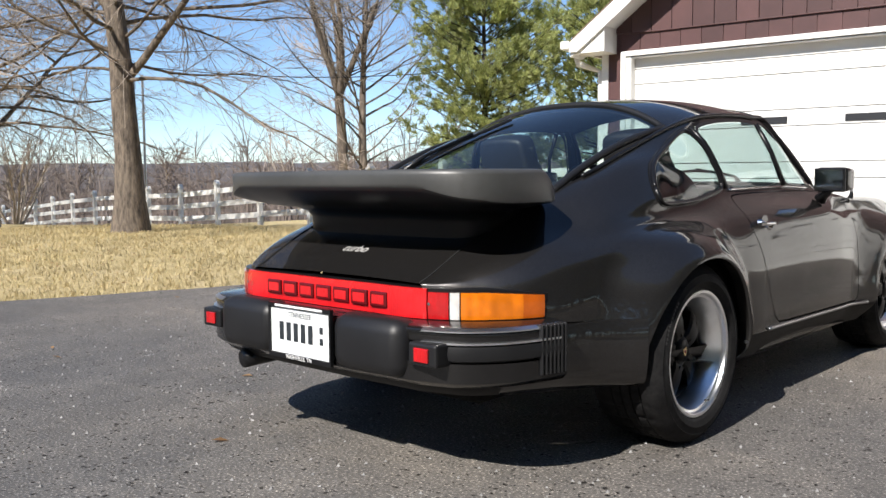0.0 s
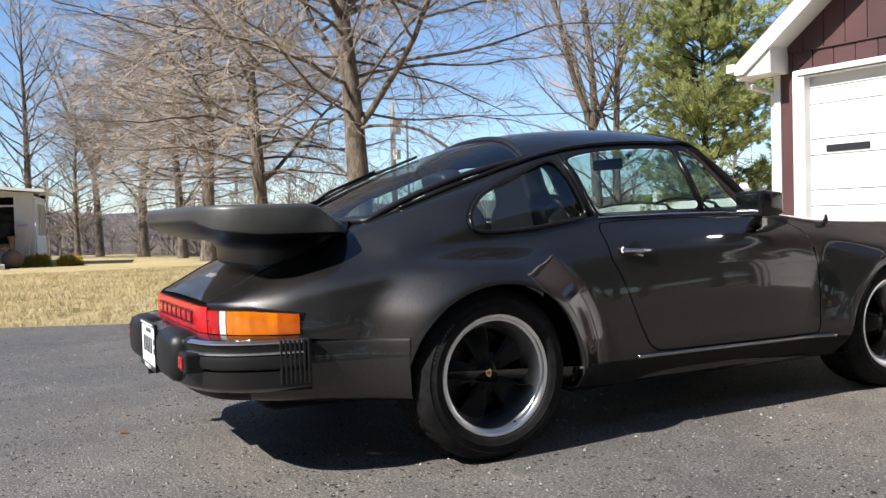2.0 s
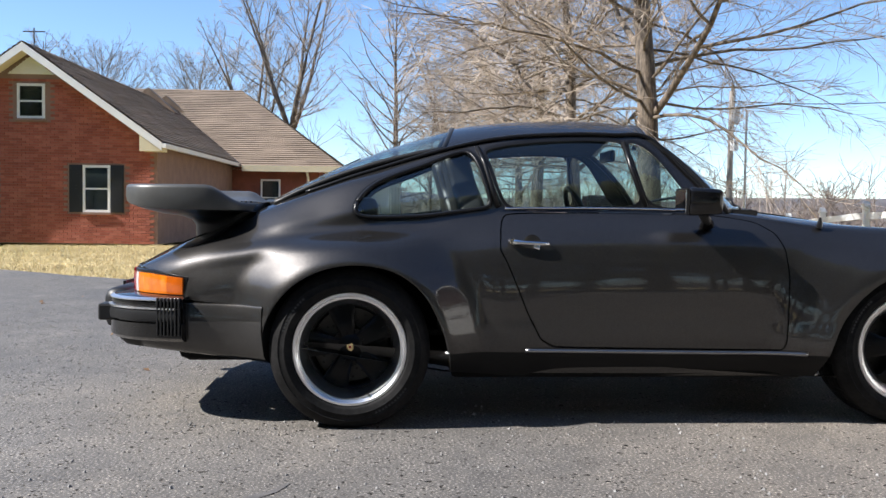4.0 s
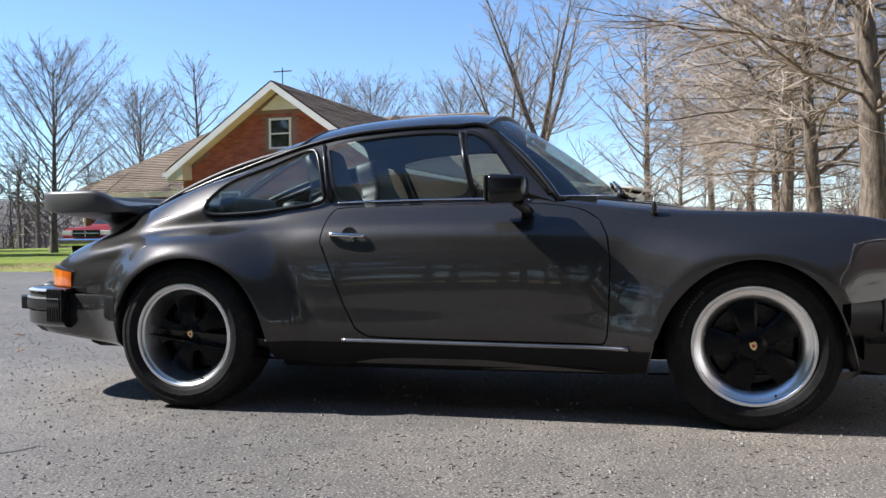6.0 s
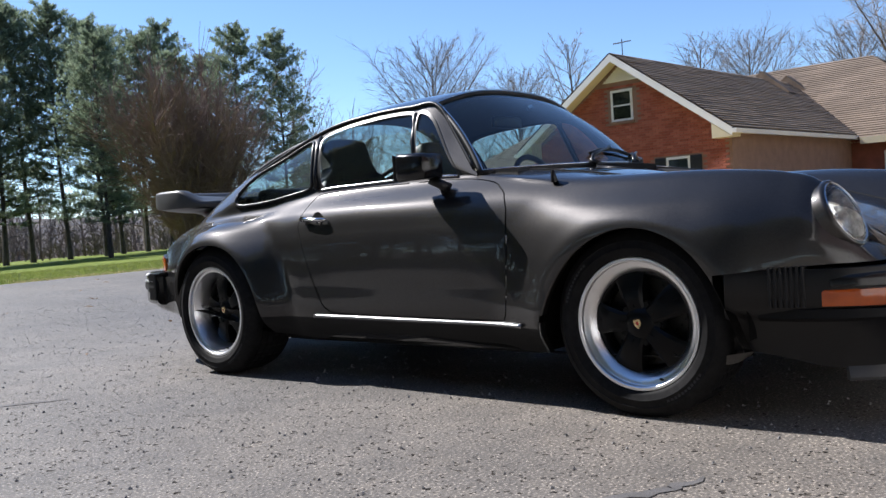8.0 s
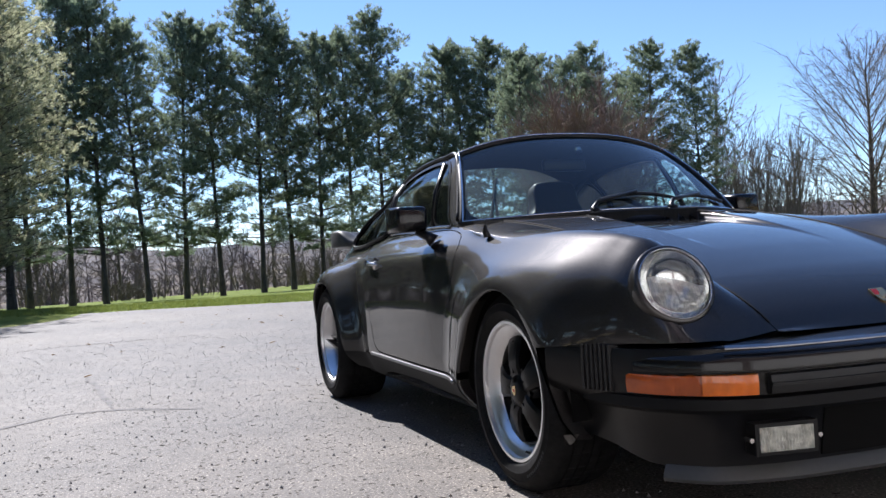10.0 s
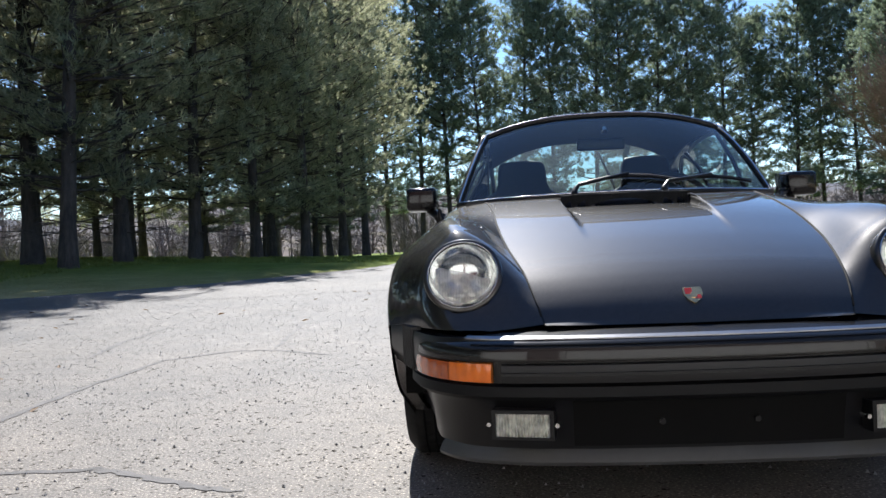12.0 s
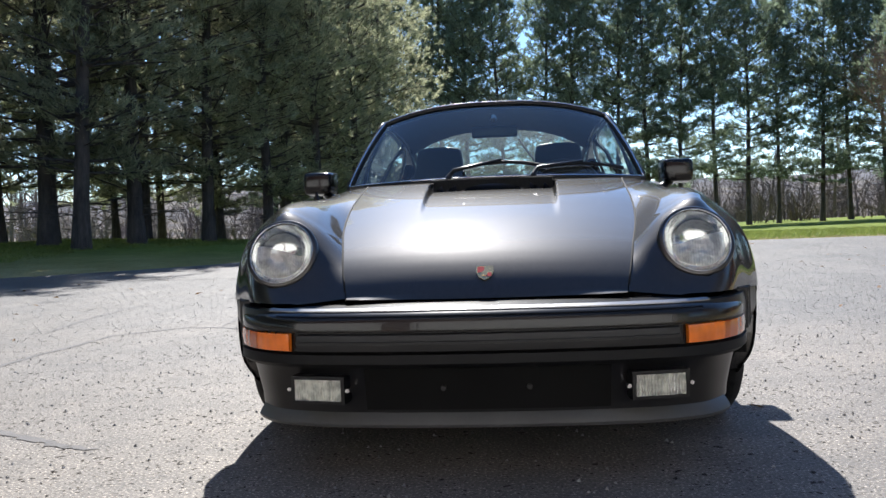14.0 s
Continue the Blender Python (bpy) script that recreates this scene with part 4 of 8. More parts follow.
set_tree("oak_tree", OAK_LABEL, oak_a, OAK, -43.0, 6.0, 300, 0.9, "bare trees along the lawn")
set_tree("tall_tree", "tall bare twin-trunked tree behind the fence", elm_a, OAK, -25.1, 20.9, 30, 1.15, "bare trees along the lawn")
set_tree("tall_tree", "slim bare tree behind the fence", elm_b, OAK, -24.6, 21.5, 170, 1.1, "bare trees along the lawn")
for x, y, a, s, me in ((-45.5, -4.8, 10, 1.2, elm_a), (-45.0, 0.9, 80, 1.15, elm_b), (-50.0, -7.5, 140, 1.0, elm_a), (-40.0, 2.6, 210, 0.7, elm_b), (-47, 4.4, 20, 1.0, elm_a)):
    set_tree("shade_tree", "tall bare grey tree rising behind the house", me, GREY, x, y, a, s, "bare trees behind the house")
set_tree("shade_tree", "bare tree with a rounded crown of upright branches", round_a, GREY, -27.3, -22.8, 0, 0.80, "bare trees behind the house")
for x, y, a, s, me in ((-40, -27, 60, 0.85, round_a), (-45, -26, 10, 1.0, elm_b), (-48, -16, 70, 0.95, round_a), (-52, -21, 170, 1.0, elm_b), (-56, -12, 90, 1.05, round_a), (-30, -36, 220, 0.9, elm_b)):
    set_tree("shade_tree", "bare grey tree beyond the house roof", me, GREY, x, y, a, s, "bare trees behind the house")
for k in range(3):
    sm = shrub_mesh(60 + k, 7.4, 2.2, 44, 20)
    x, y = -30.5 + 1.1 * k, -30.9 - 1.1 * k
    t = thing("upright_tree", "narrow cluster of bare upright stems", "tree", pose(x, y, ground_z(x, y), 0, 0, 40 * k), "bare upright trees")
    for n, me in zip(("trunk", "crown"), sm):
        put_mesh(n, me, M["twig_grey"], t)
t = thing("lilac_bush", "large bare reddish-brown multi-stemmed shrub", "shrub", pose(-12.9, -20.7, ground_z(-12.9, -20.7)))
for n, me in zip(("trunk", "crown"), shrub_mesh(71, 6.6, 4.0, 90, 80, 1.0, 1.5, 1.2)):
    put_mesh(n, me, M["twig_red"], t)
t = thing("small_tree", "small bare tree beside the fence", "tree", pose(-28.5, 9.2, ground_z(-28.5, 9.2)))
for n, me in zip(("trunk", "crown"), shrub_mesh(72, 4.3, 3.2, 9, 26, 0.7, 1.1, 2.0)):
    put_mesh(n, me, M["twig"], t)

PINE = (M["pine_bark"], M["needle"])
far_pines = [pine_tree(80 + k, 15.8 + 0.7 * (k % 3), 0.16, 0.17 + 0.04 * (k % 2), 2.75, 38, 6, 16, 0.23, 14, 0.10) for k in range(4)]
near_pines = [pine_tree(90 + k, 14.0 + k, 0.21, 0.14, 3.0, 36, 6, 15, 0.22, 14, 0.09) for k in range(2)]
yard_pine = pine_tree(97, 9.5, 0.16, 0.10, 3.0, 36, 7, 22, 0.19, 26, 0.085)
rng = random.Random(8)
k = 0
x = 13.0
while x > -27:
    y = -41.5 + 0.06 * x + rng.uniform(-1.2, 1.2)
    s = rng.uniform(0.84, 0.97) if x > -13 else rng.uniform(0.76, 0.86)
    set_tree("pine_tree", "tall straight white pine with bare lower trunk", far_pines[k % 4], PINE, x, y, rng.uniform(0, 360), s, "row of pines", "pine", (rng.uniform(-1.5, 1.5), rng.uniform(-1.5, 1.5)))
    x -= rng.uniform(1.5, 2.1)
    k += 1
for x, y, s, j in ((-21.9, -30.2, 0.62, 1), (-23.6, -29.0, 0.58, 2), (-19.6, -31.5, 0.57, 3), (-17.2, -34.0, 0.65, 0), (-22.8, -33.6, 0.60, 3)):
    set_tree("pine_tree", "white pine beside the bare shrub", far_pines[j], PINE, x, y, 70 * j, s, "row of pines", "pine")
for i, (x, y, s) in enumerate(((11.4, -15.2, 1.12), (9.9, -13.9, 0.94), (9.6, -16.2, 1.02), (8.5, -18.4, 0.88), (7.3, -20.2, 0.80), (6.2, -22.0, 0.80), (5.6, -25.5, 0.80), (7.8, -24.0, 0.80), (10.8, -19.5, 0.82),
                               (13.6, -12.6, 1.1), (13.9, -17.2, 0.86), (16.8, -13.5, 0.9), (9.0, -28.0, 0.72), (12.4, -24.5, 0.75), (16.0, -20.0, 0.78), (5.4, -30.0, 0.75), (7.5, -33.5, 0.72), (15.6, -8.8, 1.0),
                               (17.5, -17.5, 0.7), (19.5, -15.0, 0.75), (21.0, -19.0, 0.8), (18.5, -22.0, 0.7), (22.0, -13.0, 0.8), (15.2, -15.4, 0.6), (9.6, -22.6, 0.66), (12.6, -21.4, 0.62), (11.0, -26.0, 0.6), (14.6, -23.4, 0.62), (7.0, -27.6, 0.62))):
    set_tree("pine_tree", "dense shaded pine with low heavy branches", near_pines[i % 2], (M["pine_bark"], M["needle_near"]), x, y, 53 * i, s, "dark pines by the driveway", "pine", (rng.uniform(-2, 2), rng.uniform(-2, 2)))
# unseen row added beyond the view to darken the car's right-side reflections
for i in range(26):
    x, y = 16.5 + 1.2 * rng.random() + 1.9 * (i % 2), -5.5 + 1.15 * i
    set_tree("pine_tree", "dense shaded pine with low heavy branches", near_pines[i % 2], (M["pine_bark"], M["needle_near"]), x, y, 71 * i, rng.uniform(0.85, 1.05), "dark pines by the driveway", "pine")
set_tree("pine_tree", "bushy bright green pine beside the garage", yard_pine, (M["pine_bark"], M["needle_light"]), -10.1, 11.9, 0, 0.60, "", "pine")
set_tree("pine_tree", "bushy bright green pine behind the garage", yard_pine, (M["pine_bark"], M["needle_light"]), -8.2, 14.6, 120, 0.76, "", "pine")


def far_woods():
    rng = random.Random(21)
    v, f = [], []
    for k in range(620):
        w = rng.uniform(0, 6.283)
        r = 62 + 190 * rng.random() ** 1.3
        x, y = r * math.cos(w), r * math.sin(w)
        if r < 75 and (x < -15 and abs(y) < 40):
            r += 40
            x, y = r * math.cos(w), r * math.sin(w)
        base = Vector((x, y, ground_z(x, y) - 0.3))
        h = rng.uniform(4.5, 8.5) if r < 130 else rng.uniform(7, 11)
        thick = 1 + r / 120
        pts, rad = limb(rng, base, Vector((0, 0, 1)), h * 0.9, 0.11 * thick, 0.03, 4, 0.06, 0.05)
        tube_data(pts, rad, 4, v, f)
        for j in range(26):
            p, d = between(pts, 0.2 + 0.8 * rng.random())
            qp, qr = limb(rng, p, sway(rng, Vector((0, 0, 0.5)), 1.0), h * rng.uniform(0.2, 0.42), 0.03 * thick, 0.012 * thick, 2, 0.2, 0.1)
            tube_data(qp, qr, 3, v, f)
            for i in range(3):
                e, de = between(qp, 0.3 + 0.7 * rng.random())
                ep, er = limb(rng, e, sway(rng, de, 0.7), h * 0.13, 0.016 * thick, 0.008 * thick, 1, 0, 0)
                tube_data(ep, er, 3, v, f)
    # a closer belt of woods beyond the paddock
    for k in range(760):
        w = radians(rng.uniform(118, 190) if k < 480 else rng.uniform(-150, -40))
        r = 105 + 130 * rng.random() if k < 480 else 78 + 90 * rng.random()
        x, y = r * math.cos(w), r * math.sin(w)
        base = Vector((x, y, ground_z(x, y) - 0.3))
        h = rng.uniform(8.0, 14.5) if k < 480 else rng.uniform(5.0, 9.5)
        pts, rad = limb(rng, base, Vector((0, 0, 1)), h * 0.9, 0.16, 0.04, 3, 0.06, 0.05)
        tube_data(pts, rad, 3, v, f)
        for j in range(22):
            p, d = between(pts, 0.15 + 0.85 * rng.random())
            qp, qr = limb(rng, p, sway(rng, Vector((0, 0, 0.7)), 1.0), h * rng.uniform(0.15, 0.36), 0.045, 0.02, 2, 0.2, 0.1)
            tube_data(qp, qr, 3, v, f)
            for i in range(2):
                e, de = between(qp, 0.3 + 0.7 * rng.random())
                ep, er = limb(rng, e, sway(rng, de, 0.7), h * 0.12, 0.026, 0.012, 1, 0, 0)
                tube_data(ep, er, 3, v, f)
    ob = put_mesh("far_woods", mesh_of("far_woods", v, f), M["wood_far"])
    tagged(ob, "distant belt of bare grey-brown woodland", "woods", kind="stuff")


far_woods()


def brush_belt():
    """Bare undergrowth behind the pines."""
    rng = random.Random(23)
    v, f = [], []
    for k in range(360):
        w = radians(rng.uniform(-140, -8))
        r = rng.uniform(47, 60) if k < 200 else rng.uniform(60, 95)
        x, y = r * math.cos(w), r * math.sin(w)
        o = Vector((x, y, ground_z(x, y) - 0.1))
        h = rng.uniform(0.8, 2.4) if k < 200 else rng.uniform(4.0, 7.5)
        for j in range(7):
            d = sway(rng, Vector((0, 0, 1)), 0.55)
            pts, rad = limb(rng, o + Vector((rng.uniform(-0.6, 0.6), rng.uniform(-0.6, 0.6), 0)), d, h * rng.uniform(0.5, 1), 0.035, 0.012, 4, 0.12, 0.03)
            tube_data(pts, rad, 3, v, f)
            for i in range(9):
                p, dd = between(pts, 0.15 + 0.85 * rng.random())
                qp, qr = limb(rng, p, sway(rng, dd, 0.8), h * rng.uniform(0.15, 0.4), 0.016, 0.008, 2, 0.25, 0.0)
                tube_data(qp, qr, 3, v, f)
    ob = put_mesh("undergrowth", mesh_of("undergrowth", v, f), M["brush"])
    tagged(ob, "tangled bare brown undergrowth behind the pines", "undergrowth", kind="stuff")


brush_belt()

# ---- sports car: materials ----


def car_paint():
    """Dark base under metal flakes and clear coat; the flakes' gloss fades at flat angles, as under a refracting coat."""
    m, t, dark = shader("dark_brown_metallic_paint")
    flake = tex(t, "Voronoi", 900)
    cloud = tex(t, "Noise", 2.0, 3)
    dust = tex(t, "Noise", 60, 5, 0.7)
    c = ramp(t, dust.outputs[0], [(0.5, (0.0075, 0.007, 0.0068)), (0.85, (0.016, 0.015, 0.014))])
    t.links.new(c.outputs[0], dark.inputs["Base Color"])
    metal = t.nodes.new("ShaderNodeBsdfPrincipled")
    c = ramp(t, flake.outputs["Color"], [(0.2, (0.031, 0.0294, 0.0287)), (0.9, (0.071, 0.0668, 0.0650))])
    t.links.new(c.outputs[0], metal.inputs["Base Color"])
    metal.inputs["Metallic"].default_value = 0.86
    metal.inputs["Specular Tint"].default_value = (0.5, 0.5, 0.5, 1)
    r = ramp(t, cloud.outputs[0], [(0.3, (0.40,) * 3), (0.7, (0.43,) * 3)])
    t.links.new(r.outputs[0], metal.inputs["Roughness"])
    dark.inputs["Roughness"].default_value, dark.inputs["Specular IOR Level"].default_value = 0.6, 0.05
    for b in (dark, metal):
        b.inputs["Coat Weight"].default_value, b.inputs["Coat Roughness"].default_value, b.inputs["Coat IOR"].default_value = 1.0, 0.045, 1.46
    lw = t.nodes.new("ShaderNodeLayerWeight")
    lw.inputs[0].default_value = 0.5
    inv = t.nodes.new("ShaderNodeMath")
    inv.operation = "SUBTRACT"
    inv.inputs[0].default_value = 1.0
    t.links.new(lw.outputs["Facing"], inv.inputs[1])
    pw = t.nodes.new("ShaderNodeMath")
    pw.operation = "POWER"
    pw.inputs[1].default_value = 1.1
    t.links.new(inv.outputs[0], pw.inputs[0])
    ms = t.nodes.new("ShaderNodeMixShader")
    t.links.new(pw.outputs[0], ms.inputs[0])
    t.links.new(dark.outputs[0], ms.inputs[1])
    t.links.new(metal.outputs[0], ms.inputs[2])
    t.links.new(ms.outputs[0], t.nodes["Material Output"].inputs[0])
    return m


def lens_material(name, col, rough=0.12, ribs=240.0, axis=0, clear=0.0):
    """A moulded plastic lens with fine ribs."""
    m, t, b = shader(name)
    co = t.nodes.new("ShaderNodeTexCoord")
    sep = t.nodes.new("ShaderNodeSeparateXYZ")
    t.links.new(co.outputs["Object"], sep.inputs[0])
    mul = t.nodes.new("ShaderNodeMath")
    mul.operation = "MULTIPLY"
    mul.inputs[1].default_value = ribs
    t.links.new(sep.outputs[axis], mul.inputs[0])
    sn = t.nodes.new("ShaderNodeMath")
    sn.operation = "SINE"
    t.links.new(mul.outputs[0], sn.inputs[0])
    n = tex(t, "Noise", 14, 3)
    c = ramp(t, n.outputs[0], [(0.35, tuple(v * 0.72 for v in col)), (0.7, col)])
    t.links.new(c.outputs[0], b.inputs["Base Color"])
    b.inputs["Roughness"].default_value = rough
    b.inputs["Transmission Weight"].default_value = clear
    b.inputs["Subsurface Weight"].default_value = 0.0
    b.inputs["Coat Weight"].default_value = 0.6
    bump(t, b, sn.outputs[0], 0.35, 0.002)
    return m


def tyre_material():
    m, t, b = shader("tyre_rubber")
    n = tex(t, "Noise", 40, 5, 0.7)
    w = tex(t, "Noise", 6, 3)
    c = ramp(t, n.outputs[0], [(0.3, (0.007, 0.007, 0.0075)), (0.75, (0.019, 0.0185, 0.0185))])
    c = mix(t, 1.0, c.outputs[0], ramp(t, w.outputs[0], [(0.3, (0.8,) * 3), (0.7, (1.3,) * 3)]).outputs[0], "MULTIPLY")
    t.links.new(c, b.inputs["Base Color"])
    b.inputs["Roughness"].default_value = 0.66
    b.inputs["Specular IOR Level"].default_value = 0.09
    bump(t, b, n.outputs[0], 0.2, 0.002)
    return m


M.update({
    "paint": car_paint(),
    "trim_black": simple("satin_black_trim", (0.008, 0.008, 0.009), 0.3, spec=0.3, vary=0.15, scale=20),
    # body colour darkened: the bumpers' shaded look is put into the paint
    "bumper_paint": simple("darkened_body_paint", (0.009, 0.0085, 0.0085), 0.24, vary=0.1, scale=20, spec=0.2, coat=0.5),
    "rubber": simple("black_rubber", (0.011, 0.011, 0.012), 0.45, spec=0.35, vary=0.2, scale=15, relief=0.08),
    "spoiler_rubber": simple("grey_black_rubber", (0.058, 0.058, 0.056), 0.42, spec=0.5, vary=0.2, scale=12, relief=0.06),
    "rubber_dull": simple("dull_black_rubber", (0.007, 0.007, 0.0075), 0.55, spec=0.18, vary=0.2, scale=15),
    "under": simple("dark_underbody", (0.006, 0.006, 0.006), 0.8, vary=0.2, spec=0.1),
    "gap": simple("panel_gap", (0.002, 0.002, 0.002), 0.9),
    "chrome": simple("chrome", (0.75, 0.75, 0.76), 0.08, metal=1.0, vary=0.03, scale=30),
    "alloy": simple("polished_alloy", (0.84, 0.845, 0.86), 0.30, metal=1.0, vary=0.08, scale=30),
    "sill_metal": simple("dull_sill_metal", (0.32, 0.32, 0.33), 0.3, metal=1.0, vary=0.1, scale=20),
    "gloss_black": simple("gloss_black_housing", (0.006, 0.006, 0.007), 0.14, vary=0.1, scale=20, spec=0.45),
    "wheel_black": simple("black_wheel_centre", (0.0035, 0.0035, 0.004), 0.30, vary=0.15, scale=30, spec=0.16),
    "tyre": tyre_material(),
    "tyre_mark": simple("scuffed_rubber", (0.045, 0.045, 0.046), 0.6, vary=0.3, scale=60, spec=0.2),
    "amber": lens_material("amber_lens", (0.74, 0.185, 0.006)),
    "amber_deep": lens_material("deep_amber_lens", (0.58, 0.115, 0.005)),
    "amber_front": lens_material("front_amber_lens", (0.80, 0.175, 0.008)),
    "amber_marker": lens_material("side_marker_lens", (0.46, 0.085, 0.008)),
    "red": lens_material("red_lens", (0.50, 0.006, 0.009)),
    "clear_lens": lens_material("clear_lens", (0.72, 0.70, 0.68)),
    "reflect_red": lens_material("red_reflector", (0.72, 0.012, 0.016), 0.16, 700),
    "red_dark": simple("dark_red_letter_bars", (0.10, 0.004, 0.006), 0.25),
    "glass": glass_material("car_glass", (0.66, 0.77, 0.76), 0.0, 0.034),
    "leather": simple("black_leather", (0.013, 0.013, 0.014), 0.5, vary=0.2, scale=10, relief=0.15),
    "cabin": simple("dark_cabin_trim", (0.010, 0.010, 0.011), 0.7, vary=0.2),
    "gold": simple("gold_enamel", (0.74, 0.56, 0.30), 0.22, metal=0.9),
    "badge_red": simple("red_enamel", (0.45, 0.02, 0.02), 0.3),
    "plate": simple("plate_white", (0.78, 0.80, 0.80), 0.4, vary=0.05),
    "plate_ink": simple("plate_dark_ink", (0.02, 0.025, 0.03), 0.5),
    "lens_white": simple("white_lettering", (0.75, 0.75, 0.75), 0.5),
})

# ---- sports car: body lines (along, outwards, up) on its right side ----
SILL = [(-0.915, 0.42, 0.4), (-0.88, 0.5, 0.4), (-0.82, 0.585, 0.4), (-0.72, 0.66, 0.4), (-0.6, 0.715, 0.4), (-0.42, 0.742, 0.36), (-0.28, 0.772, 0.32), (-0.14, 0.79, 0.28), (0, 0.8, 0.26), (0.14, 0.795, 0.25), (0.28, 0.788, 0.23), (0.42, 0.765, 0.21), (0.58, 0.758, 0.195), (0.85, 0.743, 0.19), (1.2, 0.741, 0.19), (1.5, 0.741, 0.19), (1.75, 0.746, 0.19), (1.95, 0.765, 0.19), (2.1, 0.785, 0.2), (2.27, 0.79, 0.2), (2.45, 0.785, 0.2), (2.6, 0.77, 0.2), (2.72, 0.745, 0.3), (2.8, 0.73, 0.36), (2.86, 0.715, 0.4), (2.91, 0.69, 0.42), (2.95, 0.655, 0.42), (2.99, 0.6, 0.43)]
LOW = [(-0.915, 0.42, 0.44), (-0.88, 0.5, 0.44), (-0.82, 0.585, 0.44), (-0.72, 0.66, 0.44), (-0.6, 0.712, 0.44), (-0.42, 0.752, 0.42), (-0.28, 0.79, 0.4), (-0.14, 0.815, 0.38), (0, 0.82, 0.37), (0.14, 0.818, 0.36), (0.28, 0.808, 0.34), (0.42, 0.8, 0.31), (0.58, 0.808, 0.305), (0.85, 0.806, 0.3), (1.2, 0.806, 0.3), (1.5, 0.806, 0.3), (1.75, 0.804, 0.3), (1.95, 0.812, 0.3), (2.1, 0.808, 0.31), (2.27, 0.81, 0.31), (2.45, 0.804, 0.31), (2.6, 0.795, 0.31), (2.72, 0.765, 0.37), (2.8, 0.742, 0.41), (2.86, 0.72, 0.43), (2.91, 0.692, 0.44), (2.95, 0.655, 0.44), (2.99, 0.6, 0.44)]
FLANK = [(-0.915, 0.42, 0.47), (-0.88, 0.5, 0.47), (-0.82, 0.585, 0.47), (-0.72, 0.66, 0.47), (-0.6, 0.712, 0.48), (-0.42, 0.755, 0.48), (-0.28, 0.795, 0.48), (-0.14, 0.82, 0.48), (0, 0.828, 0.48), (0.14, 0.825, 0.47), (0.28, 0.812, 0.46), (0.42, 0.806, 0.45), (0.58, 0.812, 0.44), (0.85, 0.811, 0.44), (1.2, 0.814, 0.44), (1.5, 0.814, 0.44), (1.75, 0.807, 0.43), (1.95, 0.812, 0.43), (2.1, 0.818, 0.44), (2.27, 0.822, 0.44), (2.45, 0.818, 0.44), (2.6, 0.808, 0.43), (2.72, 0.775, 0.44), (2.8, 0.748, 0.46), (2.86, 0.722, 0.465), (2.91, 0.692, 0.468), (2.95, 0.655, 0.465), (2.99, 0.6, 0.455)]
WAIST = [(-0.915, 0.42, 0.5), (-0.88, 0.5, 0.5), (-0.82, 0.585, 0.5), (-0.72, 0.66, 0.51), (-0.6, 0.71, 0.53), (-0.42, 0.755, 0.55), (-0.28, 0.795, 0.56), (-0.14, 0.82, 0.565), (0, 0.828, 0.57), (0.14, 0.825, 0.565), (0.28, 0.812, 0.56), (0.42, 0.805, 0.56), (0.58, 0.81, 0.56), (0.85, 0.811, 0.56), (1.2, 0.815, 0.56), (1.5, 0.815, 0.56), (1.75, 0.806, 0.55), (1.95, 0.812, 0.55), (2.1, 0.82, 0.555), (2.27, 0.825, 0.555), (2.45, 0.82, 0.55), (2.6, 0.81, 0.54), (2.72, 0.778, 0.53), (2.8, 0.75, 0.525), (2.86, 0.722, 0.515), (2.91, 0.69, 0.502), (2.95, 0.652, 0.485), (2.99, 0.6, 0.465)]
HIP = [(-0.915, 0.42, 0.54), (-0.88, 0.5, 0.54), (-0.82, 0.582, 0.54), (-0.72, 0.655, 0.56), (-0.6, 0.697, 0.59), (-0.42, 0.738, 0.62), (-0.28, 0.776, 0.635), (-0.14, 0.805, 0.645), (0, 0.815, 0.65), (0.14, 0.81, 0.65), (0.28, 0.798, 0.65), (0.42, 0.792, 0.655), (0.58, 0.796, 0.66), (0.85, 0.798, 0.665), (1.2, 0.804, 0.665), (1.5, 0.804, 0.662), (1.75, 0.795, 0.655), (1.95, 0.8, 0.65), (2.1, 0.806, 0.648), (2.27, 0.812, 0.645), (2.45, 0.806, 0.64), (2.6, 0.8, 0.625), (2.72, 0.768, 0.605), (2.8, 0.742, 0.59), (2.86, 0.712, 0.565), (2.91, 0.68, 0.53), (2.95, 0.64, 0.5), (2.99, 0.59, 0.475)]
SHOULDER = [(-0.915, 0.418, 0.57), (-0.88, 0.495, 0.575), (-0.82, 0.57, 0.58), (-0.72, 0.64, 0.605), (-0.6, 0.68, 0.64), (-0.42, 0.722, 0.674), (-0.28, 0.752, 0.697), (-0.14, 0.775, 0.71), (0, 0.783, 0.718), (0.14, 0.778, 0.72), (0.28, 0.768, 0.729), (0.42, 0.758, 0.735), (0.58, 0.762, 0.745), (0.85, 0.766, 0.755), (1.2, 0.772, 0.757), (1.5, 0.772, 0.755), (1.75, 0.764, 0.745), (1.95, 0.768, 0.728), (2.1, 0.77, 0.72), (2.27, 0.772, 0.716), (2.45, 0.772, 0.709), (2.6, 0.768, 0.695), (2.72, 0.742, 0.675), (2.8, 0.72, 0.65), (2.86, 0.692, 0.61), (2.91, 0.66, 0.552), (2.95, 0.62, 0.512), (2.99, 0.57, 0.482)]
